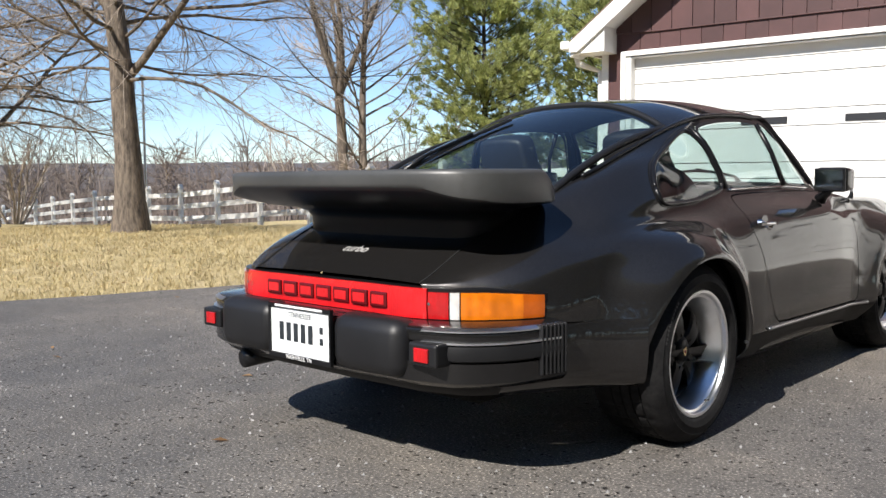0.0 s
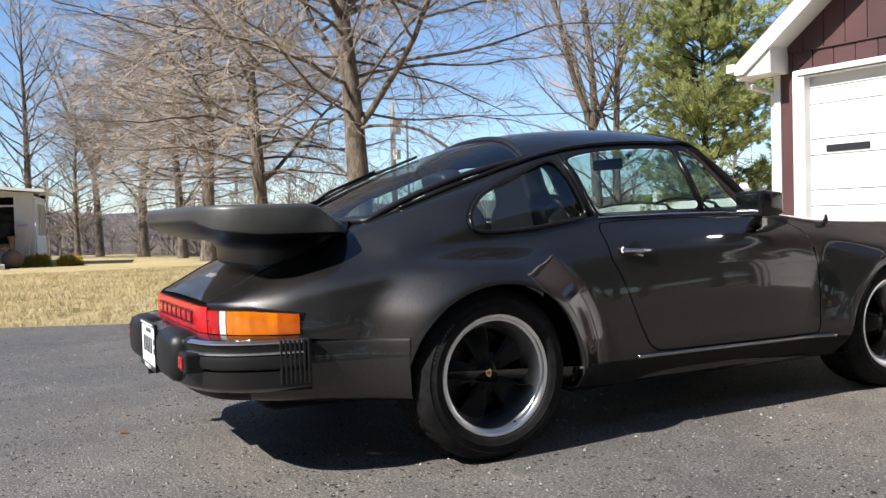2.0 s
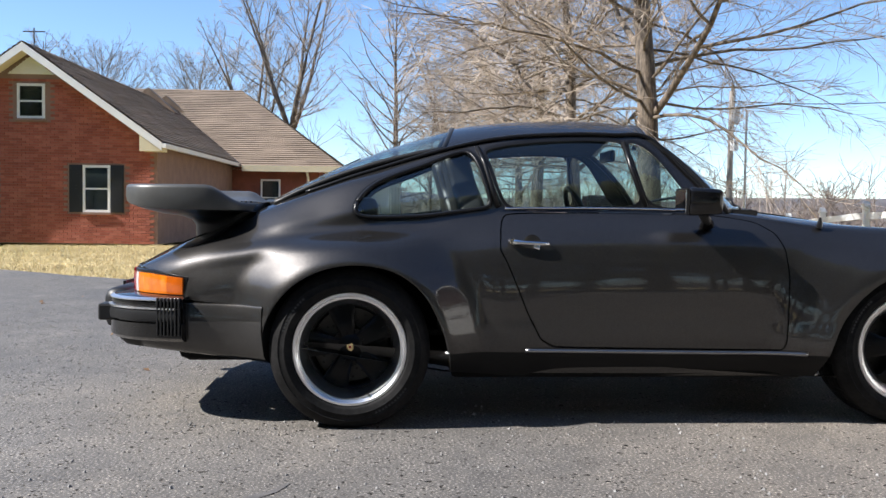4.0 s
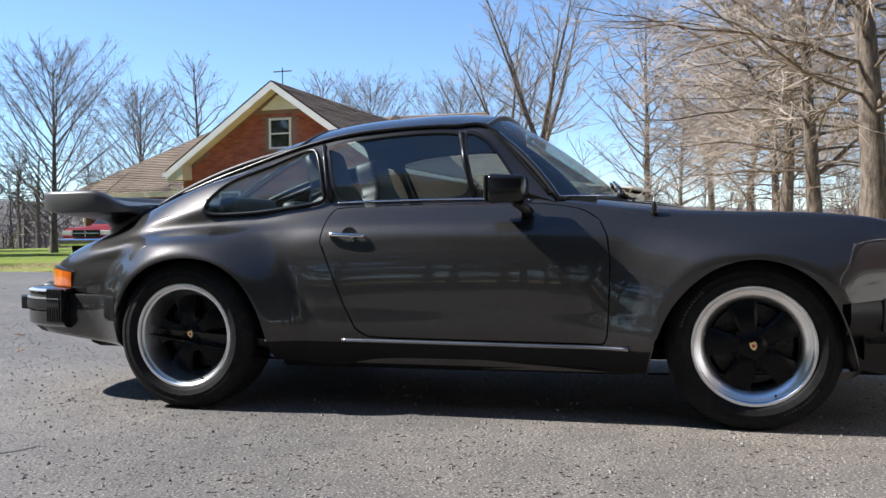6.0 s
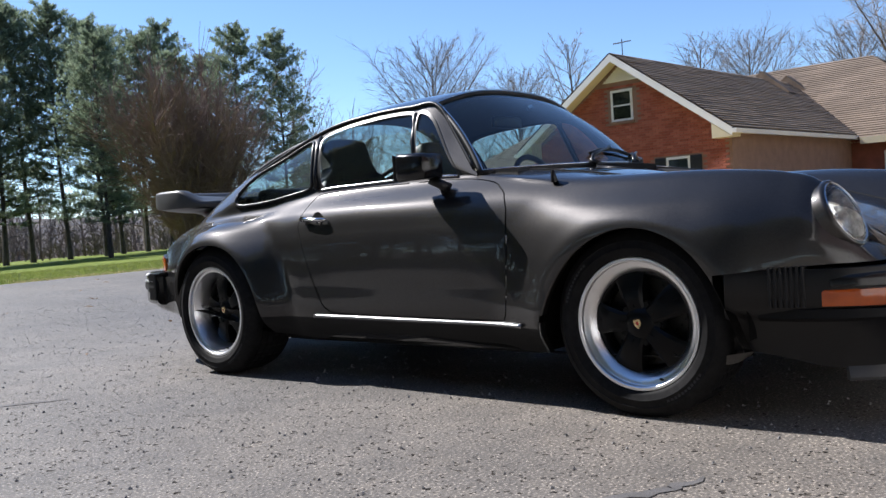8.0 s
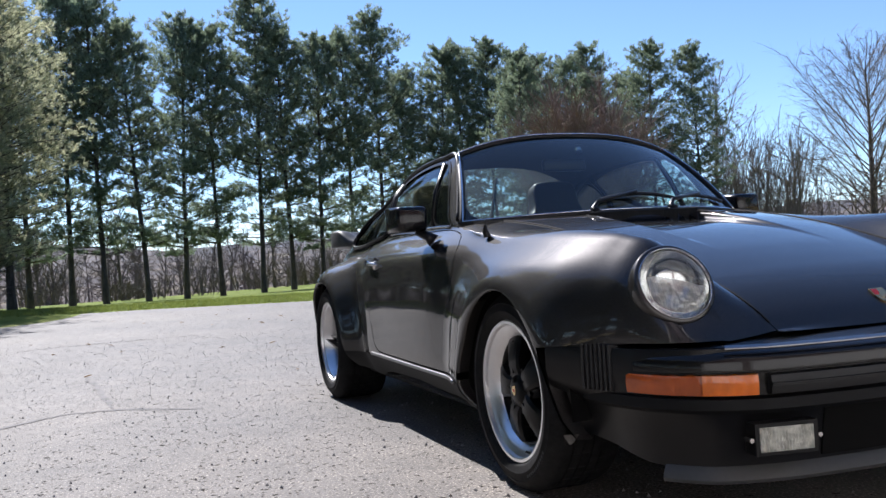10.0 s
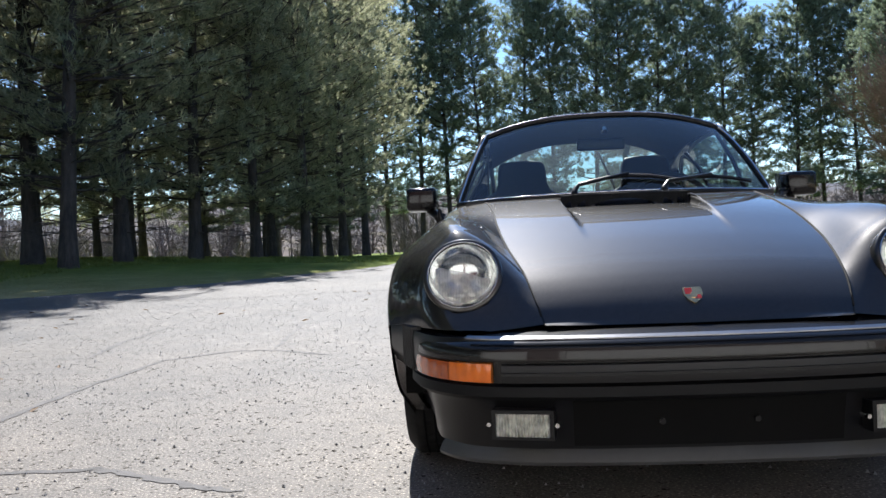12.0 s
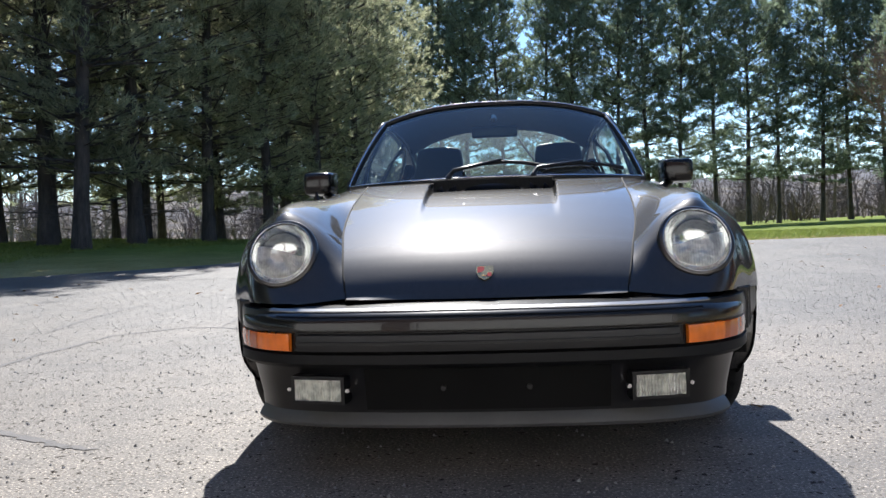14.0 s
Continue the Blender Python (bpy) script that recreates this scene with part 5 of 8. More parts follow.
BELT = [(-0.915, 0.417, 0.59), (-0.88, 0.485, 0.6), (-0.82, 0.55, 0.61), (-0.72, 0.61, 0.64), (-0.6, 0.64, 0.68), (-0.42, 0.665, 0.715), (-0.28, 0.694, 0.74), (-0.14, 0.702, 0.758), (0, 0.704, 0.771), (0.14, 0.702, 0.781), (0.28, 0.697, 0.793), (0.42, 0.688, 0.818), (0.58, 0.673, 0.838), (0.85, 0.664, 0.846), (1.2, 0.664, 0.848), (1.5, 0.672, 0.844), (1.75, 0.702, 0.812), (1.95, 0.722, 0.782), (2.1, 0.728, 0.774), (2.27, 0.73, 0.77), (2.45, 0.726, 0.763), (2.6, 0.714, 0.75), (2.72, 0.69, 0.732), (2.8, 0.675, 0.705), (2.86, 0.655, 0.65), (2.91, 0.63, 0.572), (2.95, 0.59, 0.522), (2.99, 0.54, 0.487)]
GLASS_LOW = [(-0.915, 0.415, 0.598), (-0.88, 0.465, 0.607), (-0.82, 0.52, 0.628), (-0.72, 0.56, 0.67), (-0.6, 0.58, 0.712), (-0.42, 0.605, 0.757), (-0.28, 0.652, 0.792), (-0.14, 0.668, 0.822), (0, 0.68, 0.852), (0.14, 0.67, 0.88), (0.28, 0.667, 0.905), (0.42, 0.655, 0.92), (0.58, 0.642, 0.935), (0.85, 0.637, 0.945), (1.1, 0.637, 0.947), (1.25, 0.64, 0.94), (1.4, 0.655, 0.9), (1.54, 0.668, 0.851)]
GLASS_HIGH = [(-0.915, 0.41, 0.6), (-0.88, 0.44, 0.612), (-0.82, 0.47, 0.64), (-0.72, 0.49, 0.688), (-0.6, 0.505, 0.735), (-0.42, 0.525, 0.812), (-0.28, 0.562, 0.862), (-0.14, 0.583, 0.912), (0, 0.595, 0.954), (0.14, 0.602, 0.978), (0.28, 0.6, 1), (0.42, 0.598, 1.03), (0.58, 0.59, 1.055), (0.85, 0.59, 1.07), (1.1, 0.59, 1.072), (1.25, 0.598, 1.06), (1.4, 0.63, 0.955), (1.54, 0.667, 0.853)]
RAIL = [(-0.915, 0.405, 0.6), (-0.88, 0.41, 0.615), (-0.82, 0.415, 0.648), (-0.72, 0.42, 0.7), (-0.6, 0.43, 0.75), (-0.42, 0.46, 0.832), (-0.28, 0.49, 0.888), (-0.14, 0.51, 0.935), (0, 0.515, 0.985), (0.14, 0.515, 1.03), (0.28, 0.515, 1.075), (0.42, 0.515, 1.115), (0.58, 0.52, 1.15), (0.85, 0.528, 1.175), (1.1, 0.53, 1.178), (1.25, 0.535, 1.168), (1.4, 0.597, 1.015), (1.54, 0.665, 0.857)]
CROWN = [(1.54, 0.655, 0.855), (1.65, 0.66, 0.845), (1.8, 0.69, 0.822), (1.95, 0.685, 0.808), (2.1, 0.675, 0.804), (2.27, 0.672, 0.8), (2.45, 0.664, 0.796), (2.6, 0.652, 0.785), (2.72, 0.635, 0.768), (2.8, 0.62, 0.742), (2.86, 0.605, 0.68), (2.91, 0.585, 0.592), (2.95, 0.55, 0.53), (2.99, 0.5, 0.49)]
CROWN_IN = [(1.54, 0.62, 0.862), (1.65, 0.61, 0.858), (1.8, 0.615, 0.84), (1.95, 0.605, 0.826), (2.1, 0.595, 0.81), (2.27, 0.588, 0.795), (2.45, 0.578, 0.778), (2.6, 0.563, 0.757), (2.72, 0.545, 0.728), (2.8, 0.53, 0.7), (2.86, 0.52, 0.65), (2.91, 0.505, 0.585), (2.95, 0.48, 0.535), (2.99, 0.45, 0.495)]
HOOD_EDGE = [(1.54, 0.575, 0.868), (1.65, 0.55, 0.866), (1.8, 0.53, 0.852), (1.95, 0.52, 0.832), (2.1, 0.512, 0.807), (2.27, 0.505, 0.772), (2.45, 0.492, 0.728), (2.6, 0.475, 0.689), (2.72, 0.455, 0.654), (2.8, 0.44, 0.627), (2.86, 0.43, 0.6), (2.91, 0.42, 0.57), (2.95, 0.41, 0.54), (2.99, 0.4, 0.501)]
HOOD_MID = [(1.54, 0.88), (1.8, 0.868), (1.95, 0.849), (2.1, 0.826), (2.27, 0.791), (2.45, 0.746), (2.6, 0.705), (2.72, 0.668), (2.8, 0.640), (2.86, 0.613), (2.91, 0.584), (2.95, 0.554), (2.985, 0.520), (3.006, 0.495)]
DECK_MID = [(-0.915, 0.605), (-0.88, 0.625), (-0.82, 0.66), (-0.72, 0.715), (-0.6, 0.77), (-0.42, 0.85), (-0.28, 0.905)]
ROOF_MID = [(0.3, 1.2), (0.42, 1.228), (0.6, 1.256), (0.8, 1.271), (1.0, 1.277), (1.15, 1.272), (1.25, 1.256)]


def curve_at(pts, t):
    """A smooth curve through points (t, a, ...): Hermite with even tangents."""
    n = len(pts)
    if t <= pts[0][0]:
        i = 0
    elif t >= pts[-1][0]:
        i = n - 2
    else:
        i = next(k for k in range(n - 1) if pts[k][0] <= t <= pts[k + 1][0])
    p, q = pts[i], pts[i + 1]
    h = q[0] - p[0]
    u = min(1.0, max(0.0, (t - p[0]) / h))

    def tangent(k, j):
        if k == 0:
            return (pts[1][j] - pts[0][j]) / (pts[1][0] - pts[0][0])
        if k == n - 1:
            return (pts[-1][j] - pts[-2][j]) / (pts[-1][0] - pts[-2][0])
        a, b, c = pts[k - 1], pts[k], pts[k + 1]
        d0, d1 = (b[j] - a[j]) / (b[0] - a[0]), (c[j] - b[j]) / (c[0] - b[0])
        w = (b[0] - a[0]) / (c[0] - a[0])
        return d0 * (1 - w) + d1 * w
    out = []
    for j in range(1, len(p)):
        m0, m1 = tangent(i, j) * h, tangent(i + 1, j) * h
        out.append((2 * u ** 3 - 3 * u ** 2 + 1) * p[j] + (u ** 3 - 2 * u ** 2 + u) * m0 + (3 * u ** 2 - 2 * u ** 3) * q[j] + (u ** 3 - u ** 2) * m1)
    return out if len(out) > 1 else out[0]


LOWER = (SILL, LOW, FLANK, WAIST, HIP, SHOULDER, BELT)
CABIN = (GLASS_LOW, GLASS_HIGH, RAIL)
FRONT = (CROWN, CROWN_IN, HOOD_EDGE)
SPLIT = 1.54
kept_sections = {}


def section(y, front):
    key = (round(y, 5), front)
    if key not in kept_sections:
        kept_sections[key] = [(k, *curve_at(line, y)) for k, line in enumerate(LOWER + (FRONT if front else CABIN))]
    return kept_sections[key]


def side_point(y, s, front=None):
    x, z = curve_at(section(y, y > SPLIT if front is None else front), s)
    # flares: a proud lip round each wheel opening and a hollow behind it
    for yc, deep in ((0.015, 0.002), (2.27, 0.001)):
        if abs(y - yc) < 0.62 and s < 6.0:
            rho = math.hypot(y - yc, z - 0.30) - 0.345
            fade = smooth01(0.14, 0.28, z) * (1 - smooth01(4.6, 6.0, s))
            x += fade * (0.070 * (1 - smooth01(0.0, 0.195, rho)) if yc < 1 else 0.037 * (1 - smooth01(0.0, 0.27, rho)))
            x += fade * (0.010 * math.exp(-(rho / 0.05) ** 2) - deep * math.exp(-((rho - 0.155) / 0.06) ** 2))
    return Vector((x, y, z))


def s_at(y, z, lo=0.0, hi=6.6):
    """The section place at which the side reaches the height z."""
    for _ in range(30):
        mid = (lo + hi) / 2
        if side_point(y, mid).z < z:
            lo = mid
        else:
            hi = mid
    return (lo + hi) / 2


def normal_of(fn, a, b, e=0.004):
    n = (fn(a + e, b) - fn(a - e, b)).cross(fn(a, b + e) - fn(a, b - e))
    return n.normalized() if n.length > 1e-12 else Vector((0, 0, 1))


def sheet(name, points, normals, tris, material, parent, label="", mirror=False, thick=0.0):
    """A panel from points, their normals and faces; mirror: for the left side."""
    pts, nrm, fs = list(points), list(normals), [tuple(f) for f in tris]
    fixed = []
    for f in fs:
        a, b, c = (pts[i] for i in f[:3])
        g = (b - a).cross(c - a)
        fixed.append(f if g.dot(nrm[f[0]] + nrm[f[1]] + nrm[f[2]]) >= 0 else f[::-1])
    if mirror:
        pts = [Vector((-p.x, p.y, p.z)) for p in pts]
        nrm = [Vector((-n.x, n.y, n.z)) for n in nrm]
        fixed = [f[::-1] for f in fixed]
    me = mesh_of(name, pts, fixed, True)
    me.normals_split_custom_set_from_vertices([tuple(n) for n in nrm])
    return put_mesh(name, me, material, parent, label)


def resample(poly, step, closed=True):
    out = []
    n = len(poly)
    for i in range(n if closed else n - 1):
        a, b = Vector(poly[i]), Vector(poly[(i + 1) % n])
        m = max(1, int((b - a).length / step + 0.5))
        out += [a.lerp(b, k / m) for k in range(m)]
    if not closed:
        out.append(Vector(poly[-1]))
    return out


def round_poly(poly, times=2):
    return [Vector(p) for p in soft_loop([tuple(p) for p in poly], times)]


def offset_poly(poly, d):
    """A closed outline grown by d (anticlockwise outlines grow outwards)."""
    area = sum(a.x * b.y - b.x * a.y for a, b in zip(poly, poly[1:] + poly[:1]))
    d = d if area > 0 else -d
    out = []
    for i, p in enumerate(poly):
        t = (poly[(i + 1) % len(poly)] - poly[i - 1]).normalized()
        out.append(p + Vector((t.y, -t.x)) * d)
    return out


def inside(p, poly):
    x, y = p
    hit = False
    for (ax, ay), (bx, by) in zip(poly, poly[1:] + poly[:1]):
        if (ay > y) != (by > y) and x < (bx - ax) * (y - ay) / (by - ay) + ax:
            hit = not hit
    return hit


FLAT = 0.1    # metres that one section step stands for in the flat layout


def flat_yz(poly, step=0.012):
    """Outline in along and height, laid flat on the side."""
    return [Vector((p.x, s_at(p.x, p.y) * FLAT)) for p in resample(poly, step)]


def arch(pts):
    return [Vector(p) for p in pts]


car = thing("sports_car", "dark brown metallic sports coupe with whale-tail spoiler on asphalt", "car")
PAINT = M["paint"]

# ---- body sides, cut into panels ----
from mathutils.geometry import delaunay_2d_cdt

REAR_ARCH = [(-0.36, 0.12), (-0.354, 0.28), (-0.328, 0.42), (-0.257, 0.53), (-0.163, 0.6), (-0.048, 0.638), (0.07, 0.641), (0.185, 0.612), (0.285, 0.535), (0.35, 0.42), (0.388, 0.3), (0.40, 0.12)]
FRONT_ARCH = [(1.885, 0.12), (1.895, 0.22), (1.922, 0.322), (1.963, 0.427), (2.044, 0.53), (2.142, 0.601), (2.257, 0.634), (2.369, 0.62), (2.472, 0.564), (2.545, 0.478), (2.585, 0.383), (2.62, 0.271), (2.64, 0.12)]
DOOR = [(0.585, 0.70), (0.61, 0.655), (0.655, 0.55), (0.70, 0.44), (0.75, 0.345), (0.80, 0.316), (0.90, 0.312), (1.30, 0.308), (1.735, 0.304), (1.75, 0.33), (1.757, 0.424), (1.762, 0.60), (1.752, 0.71), (1.722, 0.775), (1.66, 0.815)]
QUARTER_GLASS = [(0.008, 7.06), (0.035, 7.45), (0.12, 7.98), (0.26, 8.38), (0.42, 8.68), (0.478, 8.66), (0.515, 8.0), (0.55, 7.0), (0.565, 6.35), (0.50, 6.25), (0.30, 6.3), (0.10, 6.42), (0.02, 6.62)]
DOOR_GLASS = [(0.545, 8.5), (0.60, 8.62), (0.80, 8.72), (1.10, 8.74), (1.128, 8.6), (1.16, 7.5), (1.20, 6.32), (1.0, 6.22), (0.70, 6.22), (0.632, 6.28), (0.60, 7.0), (0.56, 8.1)]
VENT_GLASS = [(1.148, 8.66), (1.19, 8.62), (1.27, 8.3), (1.36, 7.7), (1.45, 6.55), (1.42, 6.3), (1.23, 6.3), (1.19, 7.4)]


LAMP, LAMP_DIR = Vector((0.612, 2.868, 0.632)), Vector((0.10, 0.88, 0.42)).normalized()


def build_sides():
    # the door's outline: up its rear edge, under the sill, along the belt
    edge = [Vector(p) for p in DOOR]
    top = [Vector((1.60, 5.93)), Vector((1.45, 5.97)), Vector((1.2, 6.0)), Vector((0.9, 6.0)), Vector((0.66, 5.98)), Vector((0.60, 5.9))]
    door = [Vector((p.x, s_at(p.x, p.y) * FLAT)) for p in resample(edge, 0.03, False)] + [Vector((p.x, p.y * FLAT)) for p in top]
    door = resample(round_poly(door, 2), 0.012)
    rear_arch, front_arch = flat_yz(round_poly(REAR_ARCH, 2)), flat_yz(round_poly(FRONT_ARCH, 2))
    glass = [resample(round_poly([(y, s * FLAT) for y, s in g], 2), 0.012) for g in (QUARTER_GLASS, DOOR_GLASS, VENT_GLASS)]
    # lower cuts: behind the rear wheel and before the front one the bumper covers take over
    tail_cut = flat_yz([Vector(p) for p in ((-0.95, 0.30), (-0.345, 0.30), (-0.345, 0.462), (-0.60, 0.478), (-0.70, 0.488), (-0.95, 0.488))], 0.02)
    nose_cut = flat_yz([Vector(p) for p in ((2.56, 0.10), (3.02, 0.10), (3.02, 0.492), (2.85, 0.49), (2.70, 0.482), (2.56, 0.47))], 0.02)
    rocker = flat_yz([Vector(p) for p in ((0.24, 0.05), (2.02, 0.05), (2.02, 0.285), (0.24, 0.295))], 0.02)
    y0, y1 = -0.913, 2.988
    outlines = [rear_arch, front_arch, offset_poly(door, 0.0028), offset_poly(door, -0.0028), *glass, *[offset_poly(g, 0.014) for g in glass], tail_cut, nose_cut, rocker]
    pts, edges = [], []
    for poly in outlines:
        poly = [Vector((min(y1, max(y0, p.x)), min(9.0 * FLAT, max(0.0, p.y)))) for p in poly]
        i = len(pts)
        pts += poly
        edges += [(i + k, i + (k + 1) % len(poly)) for k in range(len(poly))]
    lines = len(pts)
    cells = {}
    for p in pts:
        cells.setdefault((int(p.x / 0.01), int(p.y / 0.01)), []).append(p)
    ny, ns = 196, 54
    for a in range(ny + 1):
        y = y0 + (y1 - y0) * a / ny
        for b in range(ns + 1):
            q = Vector((y, 9.0 * FLAT * b / ns))
            c = (int(q.x / 0.01), int(q.y / 0.01))
            close = any((q - o).length < 0.006 for i in (-1, 0, 1) for j in (-1, 0, 1) for o in cells.get((c[0] + i, c[1] + j), ()))
            if not close:
                pts.append(q)
    i = len(pts)
    for b in range(28):
        pts.append(Vector((SPLIT, (6.0 + 3.0 * b / 27) * FLAT)))
        if b:
            edges.append((i + b - 1, i + b))
    v, _, f, _, _, _ = delaunay_2d_cdt(pts, edges, [], 0, 1e-7)
    tri = {}
    ring_out, ring_in = [tuple(p) for p in offset_poly(door, 0.0028)], [tuple(p) for p in offset_poly(door, -0.0028)]
    T = [[tuple(p) for p in poly] for poly in (rear_arch, front_arch, tail_cut, nose_cut, rocker)]
    G = [[tuple(p) for p in g] for g in glass]
    GO = [[tuple(p) for p in offset_poly(g, 0.014)] for g in glass]
    for face in f:
        c = (v[face[0]] + v[face[1]] + v[face[2]]) / 3
        if not (y0 - 1e-6 <= c.x <= y1 + 1e-6):
            continue
        k = (c.x, c.y)
        if any(inside(k, t) for t in T[:4]):
            continue
        at = side_point(c.x, c.y / FLAT)
        if at.z < 0.62 and any(math.hypot(at.y - yc, at.z - 0.305) < 0.285 for yc in (0.015, 2.262)):
            continue
        if inside(k, T[4]):
            zone = "rocker_panel"
        elif inside(k, ring_in):
            zone = "door"
        elif inside(k, ring_out):
            zone = "gap"
        elif inside(k, G[0]):
            zone = "quarter_window"
        elif inside(k, G[1]):
            zone = "door_window"
        elif inside(k, G[2]):
            zone = "vent_window"
        elif any(inside(k, g) for g in GO):
            zone = "window_seal"
        elif c.y > 5.9 * FLAT and 0.5 < c.x <= SPLIT:
            zone = "window_frame"
        elif c.x > 1.66 or (c.x > SPLIT and c.y > 5.5 * FLAT):
            zone = "front_fender"
        else:
            zone = "quarter_panel"
        tri.setdefault(zone, []).append(face)
    # black on the body-coloured rocker stands for the shade below the sill
    mats = {"rocker_panel": M["rubber_dull"], "door": PAINT, "gap": M["gap"], "quarter_window": M["glass"], "door_window": M["glass"], "vent_window": M["glass"],
            "window_seal": M["trim_black"], "window_frame": PAINT, "front_fender": PAINT, "quarter_panel": PAINT}
    made = {}
    for zone, faces in tri.items():
        front = zone == "front_fender"
        used = sorted({i for q in faces for i in q})
        index = {i: k for k, i in enumerate(used)}
        P, N = [], []
        for i in used:
            y, s = v[i].x, v[i].y / FLAT

            def fn(a, b, y=y, s=s):
                return side_point(min(y1, max(y0, a)), min(9.0, max(0.0, b)), front if s > 6 else None)
            n = normal_of(lambda a, b: fn(a, s + (b - y)), y, y)
            if n.x < 0 and n.z < 0.3:
                n = -n
            if n.z < 0 and s > 7.5:
                n = -n
            p = fn(y, s)
            sink = {"gap": -0.007, "window_seal": 0.003, "quarter_window": -0.004, "door_window": -0.006, "vent_window": -0.004}.get(zone, 0)
            P.append(p + n * sink)
            N.append(n)
        F = [tuple(index[i] for i in q) for q in faces]
        if front:
            # round opening for the headlight
            def off_axis(p):
                d = p - LAMP
                a = d.dot(LAMP_DIR)
                return a, d - LAMP_DIR * a
            near = [off_axis(p) for p in P]
            hole = [a > -0.08 and r.length < 0.104 for a, r in near]
            F = [q for q in F if not all(hole[i] for i in q)]
            for i, (a, r) in enumerate(near):
                if hole[i]:
                    P[i] = LAMP + LAMP_DIR * min(a, 0.0) + r.normalized() * 0.104
                elif a > 0 and r.length < 0.118:
                    P[i] = P[i] - LAMP_DIR * a
        for mirror in (False, True):
            name = "shut_line" if zone == "gap" else zone
            ob = sheet(name, P, N, F, mats[zone], car, mirror=mirror)
            if "window" in zone and zone not in ("window_seal", "window_frame"):
                ob.visible_shadow = False
            made[zone, mirror] = ob
    # wheel-arch lips
    for poly in (REAR_ARCH, FRONT_ARCH):
        lip = [p for p in resample(round_poly(poly, 2), 0.02) if p.y > 0.16]
        lip = sorted(lip, key=lambda p: math.atan2(p.y - 0.31, p.x - (0.02 if poly is REAR_ARCH else 2.27)))
        P, N, F = [], [], []
        for i, p in enumerate(lip):
            q = side_point(p.x, s_at(p.x, p.y))
            c = Vector((0, (0.02 if poly is REAR_ARCH else 2.27) - q.y, 0.31 - q.z)).normalized()
            P += [q, q + Vector((-0.012, 0, 0)) + c * 0.006, q + Vector((-0.05, 0, 0)) - c * 0.004]
            N += [Vector((1, 0, 0)), c, c]
            if i:
                k = 3 * i
                F += [(k - 3, k, k + 1, k - 2), (k - 2, k + 1, k + 2, k - 1)]
        for mirror in (False, True):
            sheet("arch_lip", P, N, F, PAINT, car, mirror=mirror)
    return made


panels = build_sides()


def grid_sheet(name, fn, nu, nv, material, parent, label="", shadow=True):
    """A panel from a function of u and v in 0..1, with true normals."""
    P = [fn(i / nu, j / nv) for j in range(nv + 1) for i in range(nu + 1)]

    def safe(a, b):
        return fn(min(1, max(0, a)), min(1, max(0, b)))
    N = [normal_of(safe, i / nu, j / nv, 0.003) for j in range(nv + 1) for i in range(nu + 1)]
    N = [n if n.z > 0 else -n for n in N]
    w = nu + 1
    F = [(j * w + i, j * w + i + 1, (j + 1) * w + i + 1, (j + 1) * w + i) for j in range(nv) for i in range(nu)]
    ob = sheet(name, P, N, F, material, parent, label)
    if not shadow:
        ob.visible_shadow = False
    return ob


def across(x, edge, mid, power):
    """Height over the width of a bowed panel."""
    return mid + (edge[1] - mid) * min(1.0, abs(x) / edge[0]) ** power


# windscreen and backlight: lower and upper edge curves over u in -1..1
def screen_low(u):
    return Vector((0.652 * u, 1.775 - 0.225 * abs(u) ** 2.2, 0.876 - 0.014 * abs(u) ** 2))


def screen_top(u):
    return Vector((0.524 * u, 1.262 - 0.030 * abs(u) ** 2.5, 1.250 - 0.076 * abs(u) ** 2.6))


def screen(u, v):
    a = screen_low(2 * u - 1).lerp(screen_top(2 * u - 1), v)
    return a + Vector((0, 0.55, 0.6)) * (0.028 * 4 * v * (1 - v))


def back_low(u):
    return Vector((0.478 * u, -0.40 + 0.075 * abs(u) ** 2.4, 0.878 - 0.006 * u * u))


def back_top(u):
    return Vector((0.503 * u, 0.445 - 0.07 * abs(u) ** 2.4, 1.228 - 0.122 * abs(u) ** 2.4))


def backlight(u, v):
    a = back_low(2 * u - 1).lerp(back_top(2 * u - 1), v)
    return a + Vector((0, -0.4, 0.9)) * (0.030 * 4 * v * (1 - v))


def hood(u, v):
    x0 = 2 * u - 1
    low = screen_low(x0 * 0.82)
    y = low.y + 0.035
    y = y + (3.005 - y) * v
    e = curve_at(HOOD_EDGE, y)
    x = x0 * (e[0] - 0.0028)
    z = across(x, e, curve_at(HOOD_MID, y), 2.3)
    # shallow ramp that sinks towards the air intake slot
    if 1.838 < y < 2.58:
        f = (2.58 - y) / 0.742
        z -= 0.034 * f ** 1.5 * smooth01(0.0, 0.010 + 0.02 * (1 - f), 0.243 + 0.013 * f - abs(x))
    return Vector((x, y, z))


def roof(u, v):
    x0 = 2 * u - 1
    ya, yb = back_top(x0).y - 0.012, screen_top(x0).y + 0.012
    y = ya + (yb - ya) * v
    e = curve_at(RAIL, y)
    x = x0 * e[0]
    return Vector((x, y, across(x, e, curve_at(ROOF_MID, y), 2.6)))


def deck(u, v):
    x0 = 2 * u - 1
    top = back_low(x0).y - 0.015
    y = -0.912 + (top + 0.912) * v
    e = curve_at(RAIL, y)
    x = x0 * (e[0] - 0.0028)
    return Vector((x, y, across(x, e, curve_at(DECK_MID, y), 2.4)))


grid_sheet("hood", hood, 150, 130, PAINT, car, "dark brown metallic bonnet")
grid_sheet("roof_panel", roof, 48, 40, PAINT, car)
grid_sheet("engine_lid", deck, 40, 40, PAINT, car)
grid_sheet("windscreen", screen, 40, 24, M["glass"], car, shadow=False)
grid_sheet("rear_window", backlight, 40, 24, M["glass"], car, shadow=False)


